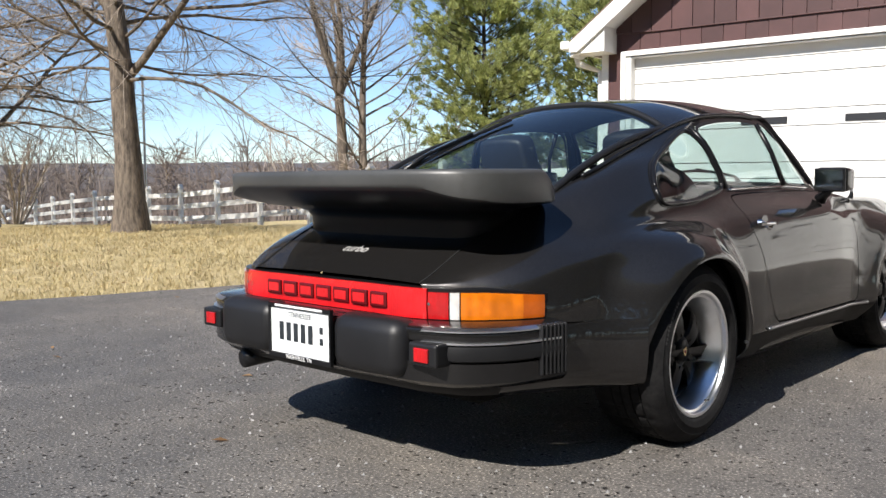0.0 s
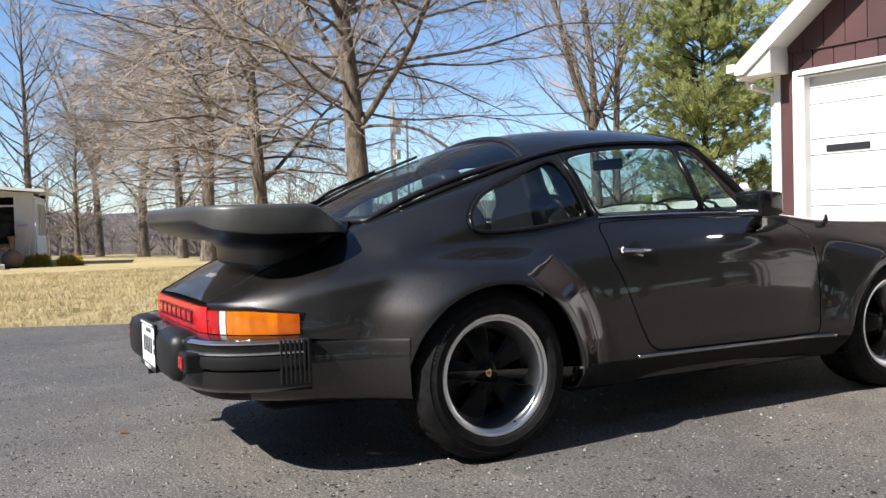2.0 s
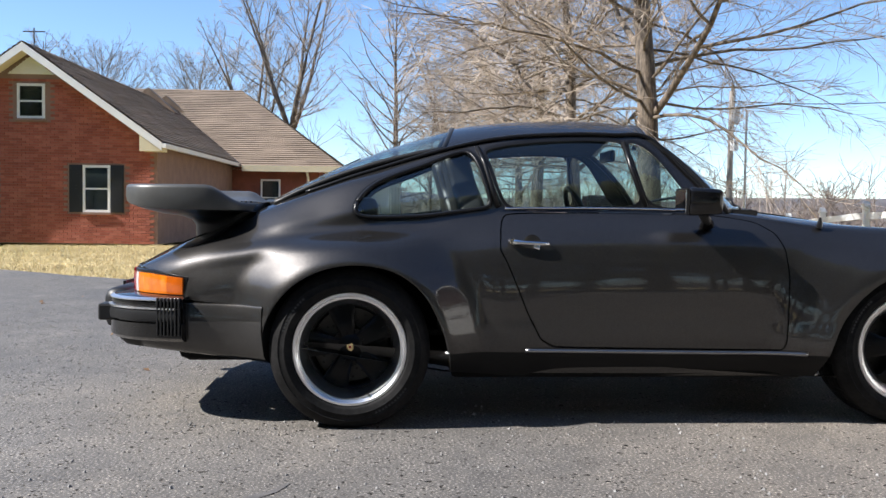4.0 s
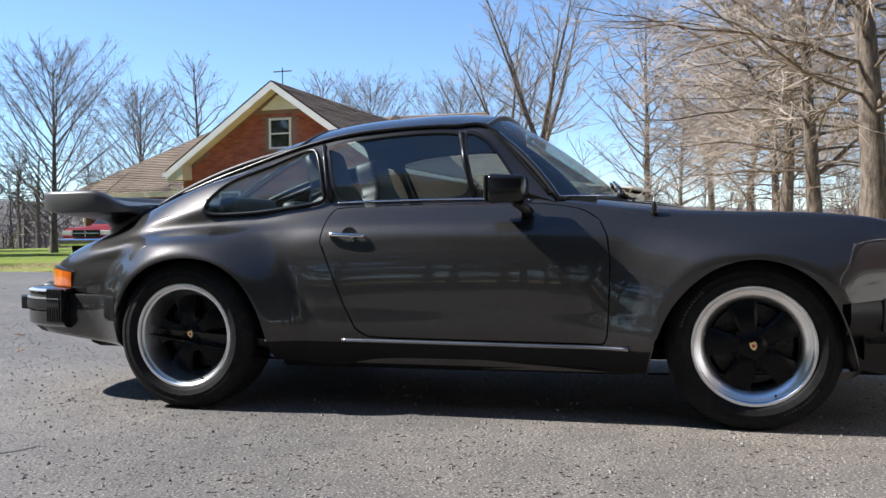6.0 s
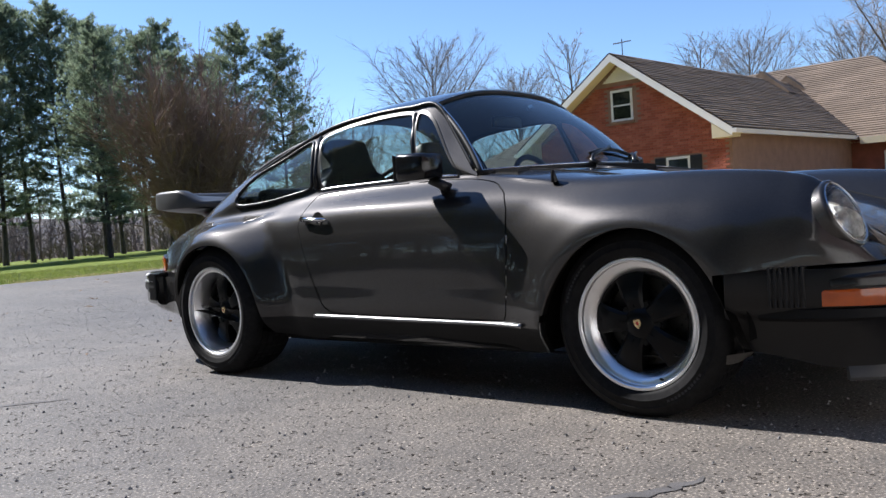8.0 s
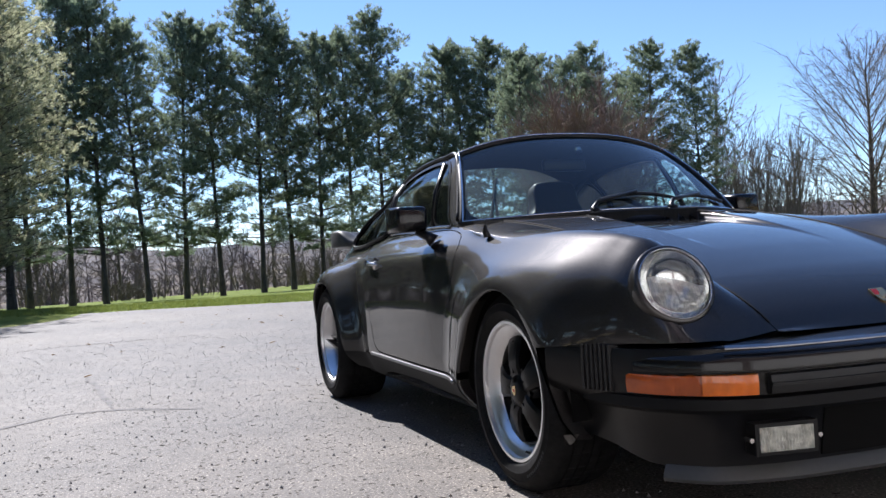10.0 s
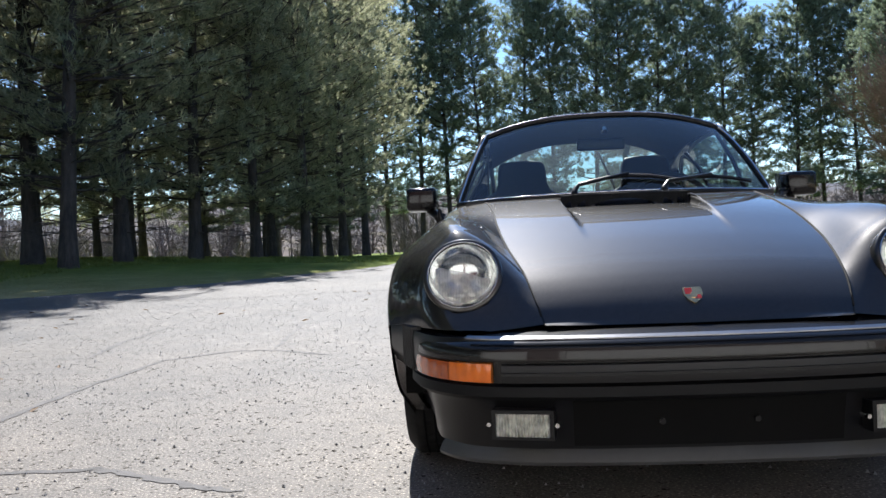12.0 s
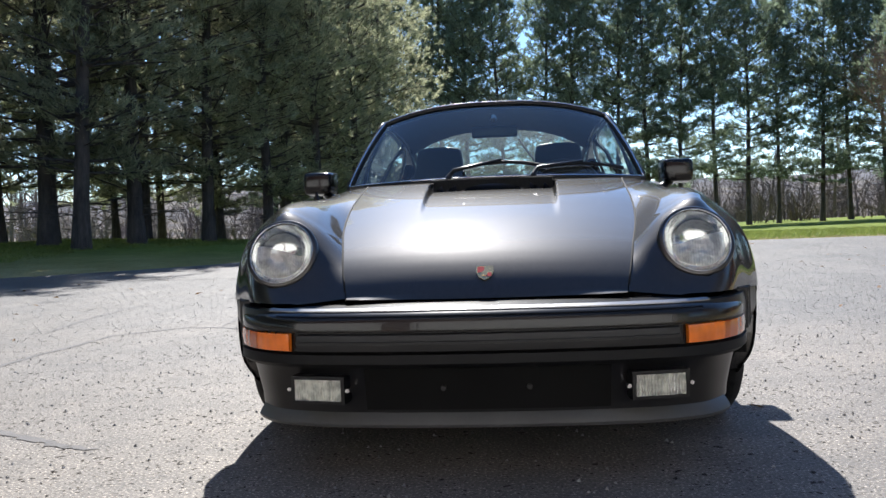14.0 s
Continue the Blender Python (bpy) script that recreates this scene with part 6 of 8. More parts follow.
def edge_loop(fn, n=40, out=0.0):
    us = [i / n for i in range(n + 1)]
    return [fn(u, 0) for u in us] + [fn(1, v / 20) for v in range(1, 20)] + [fn(u, 1) for u in us[::-1]] + [fn(0, v / 20) for v in range(19, 0, -1)]


for fn, name in ((screen, "windscreen_seal"), (backlight, "rear_window_seal")):
    loop = edge_loop(fn)
    part(name, tube(loop + loop[:1], 0.014, 8), M["rubber"], car, smooth=True)
    if fn is screen:
        part("windscreen_trim", tube([p + Vector((0, 0.006, 0.009)) for p in loop + loop[:1]], 0.0045, 6), M["chrome"], car, "thin bright metal trim", True)

for sx in (1, -1):
    rail = [Vector((sx * (curve_at(RAIL, y)[0] + 0.004), y, curve_at(RAIL, y)[1] + 0.003)) for y in [-0.20 + 0.02 * k for k in range(87)]]
    part("drip_rail", tube(rail, 0.009, 6), M["trim_black"], car, smooth=True)
    belt = [Vector((sx * (side_point(y, 6.2).x + 0.004), y, side_point(y, 6.2).z)) for y in [0.62 + 0.02 * k for k in range(42)]]
    part("belt_trim", tube(belt, 0.005, 6), M["chrome"], car, "thin bright belt trim", True)
    qt = [side_point(y, s) for y, s in round_poly(QUARTER_GLASS, 2)]
    ring = [Vector((sx * (p.x + 0.004), p.y, p.z)) for p in qt]
    part("window_seal", tube(ring + ring[:1], 0.009, 6), M["trim_black"], car, smooth=True)
    strip = [Vector((sx * (side_point(y, s_at(y, 0.297)).x + 0.006), y, 0.300 - 0.008 * (y - 0.69))) for y in [0.69 + 0.02 * k for k in range(58)]]
    part("sill_strip", tube(strip, 0.008, 6), M["sill_metal"], car, "dull metal sill strip", True)
    bpillar = [side_point(y, s) for y, s in ((0.592, 6.3), (0.57, 7.0), (0.54, 8.0), (0.515, 8.75))]
    part("pillar_trim", tube([Vector((sx * (p.x + 0.003), p.y, p.z)) for p in bpillar], 0.011, 6), M["trim_black"], car, smooth=True)
    for line in (((1.137, 8.7), (1.162, 7.6), (1.21, 6.3)),):
        part("window_divider", tube([Vector((sx * (side_point(y, s).x + 0.001), y, side_point(y, s).z)) for y, s in line], 0.011, 6), M["trim_black"], car, smooth=True)
    # hood gap
    gap = [Vector((sx * curve_at(HOOD_EDGE, y)[0], y, curve_at(HOOD_EDGE, y)[1] + 0.0005)) for y in [1.62 + 0.03 * k for k in range(46)]]
    part("shut_line", tube(gap, 0.0032, 5), M["gap"], car, smooth=True)
    gap = [Vector((sx * curve_at(RAIL, y)[0], y, curve_at(RAIL, y)[1] + 0.0005)) for y in [-0.91 + 0.03 * k for k in range(18)]]
    part("shut_line", tube(gap, 0.0032, 5), M["gap"], car, smooth=True)


def crisp(bm, angle):
    """Smooth faces with hard edges where they bend by more than the angle."""
    for f in bm.faces:
        f.smooth = True
    for e in bm.edges:
        e.smooth = not (len(e.link_faces) == 2 and e.calc_face_angle() > radians(angle))


# ---- bumpers: sections carried round a plan path ----
def carry(path, profile, name, material, label="", close=True, smooth=True, caps=True):
    """A section (out, up) swept along a plan path of the whole width; out is measured outwards from the path."""
    n = len(path)
    P, F = [], []
    for i, p in enumerate(path):
        t = (path[min(n - 1, i + 1)] - path[max(0, i - 1)]).normalized()
        o = Vector((t.y, -t.x))
        here = profile(p) if callable(profile) else profile
        P += [Vector((p.x + o.x * a, p.y + o.y * a, b)) for a, b in here]
    m = len(here)
    for i in range(n - 1):
        for k in range(m if close else m - 1):
            F.append((i * m + k, i * m + (k + 1) % m, (i + 1) * m + (k + 1) % m, (i + 1) * m + k))
    if caps and close:
        F += [tuple(range(m))[::-1], tuple((n - 1) * m + k for k in range(m))]
    me = mesh_of(name, P, F)
    bm = bmesh.new()
    bm.from_mesh(me)
    bmesh.ops.recalc_face_normals(bm, faces=bm.faces[:])
    if smooth:
        crisp(bm, 38)
    bm.to_mesh(me)
    bm.free()
    ob = put_mesh(name, me, material, car, label)
    return ob


def plan(points, step=0.02):
    """A smooth plan path from the right end round to the left one, from its right half."""
    pts = [Vector(p) for p in points]
    half = []
    ts = [0.0]
    for a, b in zip(pts, pts[1:]):
        ts.append(ts[-1] + (b - a).length)
    keyed = [(t, p.x, p.y) for t, p in zip(ts, pts)]
    n = int(ts[-1] / step)
    half = [Vector(curve_at(keyed, ts[-1] * k / n)) for k in range(n + 1)]
    return half


def both(half):
    return half + [Vector((-p.x, p.y)) for p in half[::-1][1:]]


def piece(half, lo, hi, axis):
    return [p for p in half if lo <= (p.x if axis == "x" else p.y) <= hi]

def fluted():
    """Ribbed clear glass: mostly clear, with milky ribs and a mirror gloss."""
    m, t, b = shader("fluted_lamp_glass")
    t.nodes.remove(b)
    co = t.nodes.new("ShaderNodeTexCoord")
    sep = t.nodes.new("ShaderNodeSeparateXYZ")
    t.links.new(co.outputs["Object"], sep.inputs[0])
    mu = t.nodes.new("ShaderNodeMath")
    mu.operation = "MULTIPLY"
    mu.inputs[1].default_value = 820.0
    t.links.new(sep.outputs[0], mu.inputs[0])
    sn = t.nodes.new("ShaderNodeMath")
    sn.operation = "SINE"
    t.links.new(mu.outputs[0], sn.inputs[0])
    n = tex(t, "Noise", 22, 2)
    rib = ramp(t, sn.outputs[0], [(0.1, (0.02,) * 3), (0.9, (0.20,) * 3)])
    fac = mix(t, 1.0, rib.outputs[0], ramp(t, n.outputs[0], [(0.35, (0.35,) * 3), (0.65, (1.0,) * 3)]).outputs[0], "MULTIPLY")
    bp = t.nodes.new("ShaderNodeBump")
    bp.inputs["Strength"].default_value, bp.inputs["Distance"].default_value = 0.4, 0.002
    t.links.new(sn.outputs[0], bp.inputs["Height"])
    tr = t.nodes.new("ShaderNodeBsdfTransparent")
    tr.inputs[0].default_value = (0.95, 0.96, 0.95, 1)
    df = t.nodes.new("ShaderNodeBsdfDiffuse")
    df.inputs[0].default_value = (0.85, 0.86, 0.84, 1)
    t.links.new(bp.outputs[0], df.inputs["Normal"])
    go = t.nodes.new("ShaderNodeBsdfGlossy")
    go.inputs["Roughness"].default_value = 0.03
    t.links.new(bp.outputs[0], go.inputs["Normal"])
    fr = t.nodes.new("ShaderNodeFresnel")
    fr.inputs[0].default_value = 1.5
    a, c = t.nodes.new("ShaderNodeMixShader"), t.nodes.new("ShaderNodeMixShader")
    t.links.new(fac, a.inputs[0])
    t.links.new(tr.outputs[0], a.inputs[1])
    t.links.new(df.outputs[0], a.inputs[2])
    t.links.new(fr.outputs[0], c.inputs[0])
    t.links.new(a.outputs[0], c.inputs[1])
    t.links.new(go.outputs[0], c.inputs[2])
    t.links.new(c.outputs[0], t.nodes["Material Output"].inputs[0])
    return m


def pressed_glass():
    """Milky pressed glass: half clear, half scattering, with small prism relief."""
    m, t, b = shader("pressed_prism_glass")
    b.inputs["Base Color"].default_value = (0.88, 0.88, 0.83, 1)
    b.inputs["Roughness"].default_value, b.inputs["Metallic"].default_value = 0.28, 0.9
    cells = tex(t, "Voronoi", 70)
    cells.distance = "CHEBYCHEV"
    bump(t, b, cells.outputs[0], 0.7, 0.004)
    tr = t.nodes.new("ShaderNodeBsdfTransparent")
    tl = t.nodes.new("ShaderNodeBsdfTranslucent")
    tl.inputs[0].default_value = (0.85, 0.86, 0.80, 1)
    a, c = t.nodes.new("ShaderNodeMixShader"), t.nodes.new("ShaderNodeMixShader")
    patch = ramp(t, tex(t, "Noise", 30, 2).outputs[0], [(0.4, (0.45,) * 3), (0.62, (0.9,) * 3)])
    a.inputs[0].default_value = 0.15
    t.links.new(b.outputs[0], a.inputs[1])
    t.links.new(tl.outputs[0], a.inputs[2])
    t.links.new(patch.outputs[0], c.inputs[0])
    t.links.new(tr.outputs[0], c.inputs[1])
    t.links.new(a.outputs[0], c.inputs[2])
    t.links.new(c.outputs[0], t.nodes["Material Output"].inputs[0])
    return m


M["lens_prism"] = pressed_glass()
M["disc"] = simple("brake_disc_steel", (0.045, 0.043, 0.04), 0.45, metal=0.8, vary=0.15, scale=30)
M["lens_fluted"] = fluted()
M["script_silver"] = simple("silver_script", (0.42, 0.41, 0.40), 0.4, vary=0.1, scale=40)
M["lamp_bowl"] = simple("lamp_reflector", (0.86, 0.87, 0.86), 0.12, metal=1.0, vary=0.05, scale=40)

FB = plan([(0.772, 2.66), (0.768, 2.75), (0.75, 2.84), (0.708, 2.945), (0.63, 3.035), (0.54, 3.085), (0.4, 3.115), (0.2, 3.135), (0, 3.14)])
VAL = plan([(0.850, 2.590), (0.822, 2.65), (0.792, 2.72), (0.766, 2.80), (0.715, 2.92), (0.64, 3.01), (0.5, 3.07), (0.3, 3.10), (0, 3.112)])
RB = plan([(0.760, -0.655), (0.740, -0.745), (0.697, -0.86), (0.62, -0.95), (0.5, -1.0), (0.3, -1.02), (0, -1.025)])
RCOVER = plan([(0.852, -0.338), (0.806, -0.40), (0.772, -0.46), (0.736, -0.58), (0.716, -0.70), (0.684, -0.83), (0.622, -0.938), (0.495, -0.985), (0.3, -1.004), (0, -1.009)])
TAIL = plan([(0.692, -0.652), (0.672, -0.71), (0.634, -0.775), (0.578, -0.843), (0.50, -0.897), (0.42, -0.923), (0.2, -0.929), (0, -0.932)], 0.004)


FB_FINE = plan([(p.x, p.y) for p in FB], 0.004)


def rear(profile):
    return [(-a, b) for a, b in profile]


# front bumper and valance
older = set(car.children)
carry(both(FB), [(-0.165, 0.507), (-0.12, 0.499), (-0.06, 0.490), (-0.018, 0.480), (-0.004, 0.468), (0, 0.455), (0, 0.434), (-0.014, 0.430), (-0.014, 0.376), (-0.09, 0.376)], "front_bumper", M["bumper_paint"], "dark brown impact bumper with black rubber insert")
carry(both(FB), [(-0.09, 0.374), (-0.014, 0.374), (0.004, 0.370), (0.006, 0.345), (-0.006, 0.334), (-0.09, 0.330)], "bumper_lower", M["rubber_dull"], "black lower bumper edge")
carry(both(piece(FB, -1, 0.535, "x")), [(-0.014, 0.377), (0.004, 0.380), (0.009, 0.403), (0.004, 0.424), (-0.014, 0.427)], "bumper_strip", M["rubber"], "ribbed black rubber strip")
carry(both(piece(FB, -1, 0.535, "x")), [(0.004, 0.398), (0.013, 0.400), (0.013, 0.406), (0.004, 0.408)], "strip_rib", M["rubber"])
carry(both(piece(FB, -1, 0.62, "x")), [(-0.012, 0.492), (0.0, 0.4885), (0.0, 0.4915), (-0.012, 0.497)], "bumper_trim", M["sill_metal"], "dull metal hood-edge strip")
for sgn in (1, -1):
    for lo, hi, nm in ((0.545, 0.655, "indicator_lens"), (0.655, 0.752, "side_marker_lens")):
        seg = [p for p in FB_FINE if lo - 0.003 <= p.x <= hi + 0.001 and p.y > 2.835]
        seg = [Vector((sgn * p.x, p.y)) for p in seg]
        if sgn < 0:
            seg = seg[::-1]
        carry(seg, [(-0.012, 0.3765), (0.001, 0.379), (0.004, 0.403), (0.001, 0.4265), (-0.012, 0.4285)], nm, M["amber_front" if nm == "indicator_lens" else "amber_marker"], "ribbed amber lens")
for ob in car.children:
    if ob not in older:
        ob.location.z -= 0.010


def valance_profile(p):
    """Under the bumper; towards the wheels it tucks in and its lower edge rises."""
    side = 1 - smooth01(2.60, 2.90, p.y)
    k = 1 - 0.16 * side
    rows = [(-0.004, 0.478), (0.0, 0.46), (0.0, 0.40), (-0.006, 0.345), (-0.028, 0.315), (-0.040, 0.26), (-0.050, 0.21), (-0.052, 0.182), (-0.12, 0.178), (-0.12, 0.478)]
    return [(a - side * 0.042 * smooth01(0.40, 0.22, b), 0.478 - (0.478 - b) * k) for a, b in rows]


carry(both(VAL), valance_profile, "front_valance", M["trim_black"], "dark valance under the bumper")
carry(both(piece(VAL, 2.89, 4, "y")), [(-0.052, 0.186), (-0.040, 0.172), (-0.032, 0.155), (-0.036, 0.146), (-0.07, 0.145), (-0.08, 0.180)], "spoiler_lip", M["spoiler_rubber"], "dark grey rubber chin spoiler")
carry(both(piece(VAL, -1, 0.36, "x")), [(-0.07, 0.195), (-0.046, 0.195), (-0.0365, 0.26), (-0.024, 0.314), (-0.07, 0.314)], "grille", M["under"], "black centre air intake")
for sx in (0.118, -0.118):
    part("plate_bolt", tube([(sx, 3.075, 0.258), (sx, 3.084, 0.258)], 0.008, 8), M["trim_black"], car)
for sgn in (1, -1):
    # bellows between bumper and fender
    for k in range(7):
        y = 2.702 + 0.0145 * k
        x = max(curve_at(sorted((p.y, p.x) for p in line if p.y < 2.95), y) for line in (FB, VAL))
        part("bellows_rib", box(*sorted((sgn * (x - 0.03), sgn * (x + 0.004))), y, y + 0.0085, 0.366, 0.488, 0.003), M["rubber"], car)
    # fog lamp
    x0, x1 = sorted((sgn * 0.392, sgn * 0.540))
    fog = part("fog_lamp", box(x0 - 0.006, x1 + 0.006, 3.03, 3.058, 0.220, 0.296, 0.006), M["trim_black"], car, "rectangular fog lamp with ribbed clear lens")
    rim = bmesh.new()
    for q in ((x0 - 0.006, x1 + 0.006, 0.220, 0.229), (x0 - 0.006, x1 + 0.006, 0.287, 0.296), (x0 - 0.006, x0 + 0.004, 0.229, 0.287), (x1 - 0.004, x1 + 0.006, 0.229, 0.287)):
        add_box(rim, q[0], q[1], 3.056, 3.100, q[2], q[3])
    part("rim", rim, M["trim_black"], fog)
    xm, hw = (x0 + x1) / 2, (x1 - x0) / 2 - 0.004
    grid_sheet("reflector", lambda u, v: Vector((xm + hw * (2 * u - 1), 3.064 + 0.030 * (0.7 * (2 * u - 1) ** 2 + 0.3 * (2 * v - 1) ** 2), 0.229 + 0.058 * v)), 18, 10, M["lamp_bowl"], fog)
    part("bulb_shield", tube([(xm, 3.066, 0.260), (xm, 3.085, 0.262), (xm, 3.092, 0.262)], [0.010, 0.013, 0.002], 12), M["trim_black"], fog, smooth=True)
    ribs = [(x0 + 0.005, 3.099)]
    for k in range(17):
        xx = x0 + 0.005 + (x1 - x0 - 0.01) * k / 17
        ribs += [(xx, 3.101), (xx + 0.004, 3.1075)]
    ribs += [(x1 - 0.005, 3.101), (x1 - 0.005, 3.099)]
    bm = prism(ribs, "z", 0.229, 0.287)
    part("lens", bm, M["lens_prism"], fog).visible_shadow = False
    bm = tube([(x0 - 0.014, 3.06, 0.258), (x0 - 0.014, 3.098, 0.258)], 0.006, 8)
    part("screw", bm, M["chrome"], fog)
    part("screw", tube([(x1 + 0.014, 3.06, 0.258), (x1 + 0.014, 3.098, 0.258)], 0.006, 8), M["chrome"], fog)
    fog.matrix_basis = pose(xm, 3.062, 0, 0, 0, -12 * sgn) @ pose(-xm, -3.080, 0)

# rear bumper, apron and corner covers
carry(both(RB), rear([(-0.10, 0.498), (-0.02, 0.494), (-0.004, 0.486), (0.0, 0.475), (-0.002, 0.452), (-0.010, 0.448), (-0.010, 0.394), (0.002, 0.390), (0.002, 0.335), (-0.016, 0.320), (-0.10, 0.312)]), "rear_bumper", M["bumper_paint"], "dark brown impact bumper with black rubber parts")


def cover_profile(p):
    """The cover behind the wheel runs on under the bumper as its lower lip."""
    back = smooth01(-0.67, -0.75, p.y)
    top = 0.474 - 0.09 * back
    low = 0.243 + 0.040 * smooth01(-0.35, -0.98, p.y)
    return [(0.03, top), (0.004, top - 0.004), (0.0, top - 0.013), (-0.002, 0.372), (0.004, 0.330), (0.016, low + 0.032), (0.040, low + 0.008), (0.075, low), (0.13, low + 0.004), (0.13, top)]


carry([p for p in RCOVER if p.y > -0.845], cover_profile, "bumper_cover", PAINT, "dark brown lower bumper cover")
carry([Vector((-p.x, p.y)) for p in RCOVER if p.y > -0.845][::-1], cover_profile, "bumper_cover", PAINT, "dark brown lower bumper cover")
APRON = [p for p in RCOVER if p.y < -0.830]
carry(both(APRON), cover_profile, "rear_apron", M["rubber_dull"], "black apron under the rear bumper")
for sgn in (1, -1):
    strip = [Vector((sgn * p.x, p.y)) for p in RB if p.x > 0.49 and p.y < -0.665]
    prof = [(-0.010, 0.397), (0.008, 0.401), (0.012, 0.421), (0.008, 0.441), (-0.010, 0.445)]
    carry(strip, rear(prof) if sgn > 0 else prof, "bumper_strip", M["rubber"], "black rubber bumper strip")
    prof = [(-0.006, 0.4455), (0.010, 0.4465), (0.010, 0.4525), (-0.006, 0.4535)]
    carry(strip, rear(prof) if sgn > 0 else prof, "strip_trim", M["alloy"])
    prof = [(-0.012, 0.4872), (0.0035, 0.480), (0.0035, 0.484), (-0.012, 0.4915)]
    carry(strip, rear(prof) if sgn > 0 else prof, "bumper_trim", M["alloy"])
    for k in range(7):
        y = -0.757 + 0.0145 * k
        x = curve_at(sorted((p.y, p.x) for p in RB if p.y < -0.655 and p.x > 0.4), y)
        part("bellows_rib", box(*sorted((sgn * (x - 0.02), sgn * (x + 0.013))), y, y + 0.0085, 0.345, 0.492, 0.003), M["rubber"], car)
    x0, x1 = sorted((sgn * 0.155, sgn * 0.455))
    bm = box(x0, x1, -1.052, -0.93, 0.332, 0.506, 0.042)
    part("overrider", bm, M["rubber"], car, "large black rubber bumper guard", True)
    blk = part("marker_base", box(*sorted((sgn * 0.475, sgn * 0.585)), -1.03, -0.96, 0.385, 0.452, 0.008), M["rubber"], car)
    part("marker_reflector", box(*sorted((sgn * 0.503, sgn * 0.557)), -1.036, -1.029, 0.398, 0.438, 0.002), M["red"], blk, "small red reflector")
    # tail lamps
    for lo, hi, nm, ma, lab in ((0.661, 0.688, "corner_lens", "amber_deep", "darker amber corner lens"), (0.541, 0.661, "turn_lens", "amber", "ribbed amber lens"), (0.512, 0.540, "reverse_lens", "clear_lens", "clear lens"), (0.450, 0.511, "tail_lens", "red", "ribbed red lens")):
        seg = [Vector((sgn * p.x, p.y)) for p in TAIL if lo - 0.002 <= p.x <= hi]
        def lens_profile(p, k=-1 if sgn > 0 else 1):
            top = 0.5795 - 0.014 * max(0.0, min(1.0, (p.y + 0.82) / 0.165))
            return [(-0.035 * k, 0.4985), (0.004 * k, 0.5005), (0.006 * k, (top + 0.5005) / 2), (0.004 * k, top), (-0.035 * k, top + 0.003)]
        carry(seg, lens_profile, nm, M[ma], lab)
    part("lens_screw", tube([(sgn * 0.455, -0.914, 0.545), (sgn * 0.455, -0.922, 0.545)], 0.005, 8), M["chrome"], car)
carry(both(piece(TAIL, -1, 0.446, "x")), rear([(-0.035, 0.4975), (0.005, 0.4995), (0.007, 0.545), (0.005, 0.5895), (-0.035, 0.5925)]), "rear_reflector", M["reflect_red"], "red reflector band between the tail lamps")


def housing_profile(p):
    top = 0.5905 - 0.020 * max(0.0, min(1.0, (p.y + 0.82) / 0.165))
    return [(0.05, 0.488), (0.003, 0.489), (0.003, top), (0.05, top + 0.005)]


carry(both(TAIL), housing_profile, "lamp_housing", M["trim_black"])
# plain bars where the reflector carries raised marks
for k in range(7):
    x = -0.306 + 0.088 * k
    ob = part("reflector_mark", box(x, x + 0.074, -0.9440, -0.929, 0.520, 0.568, 0.004), M["red_dark"], car)
    part("mark_inset", box(x + 0.010, x + 0.064, -0.9447, -0.9435, 0.530, 0.558), M["reflect_red"], ob)


def lettering(name, words, size, depth, m, material, parent, label="", slant=0.0):
    """Raised lettering as a mesh."""
    cu = bpy.data.curves.new(name, "FONT")
    cu.body, cu.size, cu.extrude, cu.align_x, cu.shear = words, size, depth, "CENTER", slant
    ob = bpy.data.objects.new(name, cu)
    me = bpy.data.meshes.new_from_object(ob)
    bpy.data.objects.remove(ob)
    me.transform(m)
    return put_mesh(name, me, material, parent, label)


def on_deck(x, y, lift=0.0):
    e = curve_at(RAIL, y)
    return Vector((x, y, across(x, e, curve_at(DECK_MID, y), 2.4) + lift))


sy = -0.805
slope = math.degrees(math.atan2(on_deck(0, sy + 0.02).z - on_deck(0, sy - 0.02).z, 0.04))
lettering("tail_script", "turbo", 0.052, 0.0012, Matrix.Translation(on_deck(-0.01, sy, 0.002)) @ pose(0, 0, 0, slope, 0, 0), M["script_silver"], car, "small silver script lettering", 0.4)
# number plate
plate = part("number_plate", box(-0.150, 0.150, -1.0440, -1.0400, 0.345, 0.500, 0.004), M["plate"], car, "white number plate in a dark frame")
bm = bmesh.new()
for q in ((-0.158, 0.158, 0.498, 0.512), (-0.158, 0.158, 0.333, 0.348), (-0.158, -0.150, 0.348, 0.498), (0.150, 0.158, 0.348, 0.498)):
    add_box(bm, q[0], q[1], -1.0500, -1.038, q[2], q[3])
part("plate_frame", bm, M["trim_black"], plate)
for x in (-0.105, -0.068, -0.031, 0.006, 0.043):
    part("plate_bar", box(x, x + 0.022, -1.0455, -1.0435, 0.392, 0.452), M["plate_ink"], plate)
for z in (0.395, 0.430):
    part("plate_bar", box(0.100, 0.116, -1.0455, -1.0435, z, z + 0.022), M["plate_ink"], plate)
lettering("plate_title", "TENNESSEE", 0.024, 0.0006, pose(0, -1.0445, 0.470, 90, 0, 0), M["plate_ink"], plate)
part("frame_bar", box(-0.12, 0.12, -1.0515, -1.0495, 0.5015, 0.5085), M["lens_white"], plate)
lettering("frame_words", "NASHVILLE, TN", 0.019, 0.0006, pose(0, -1.0505, 0.3345, 90, 0, 0), M["lens_white"], plate)
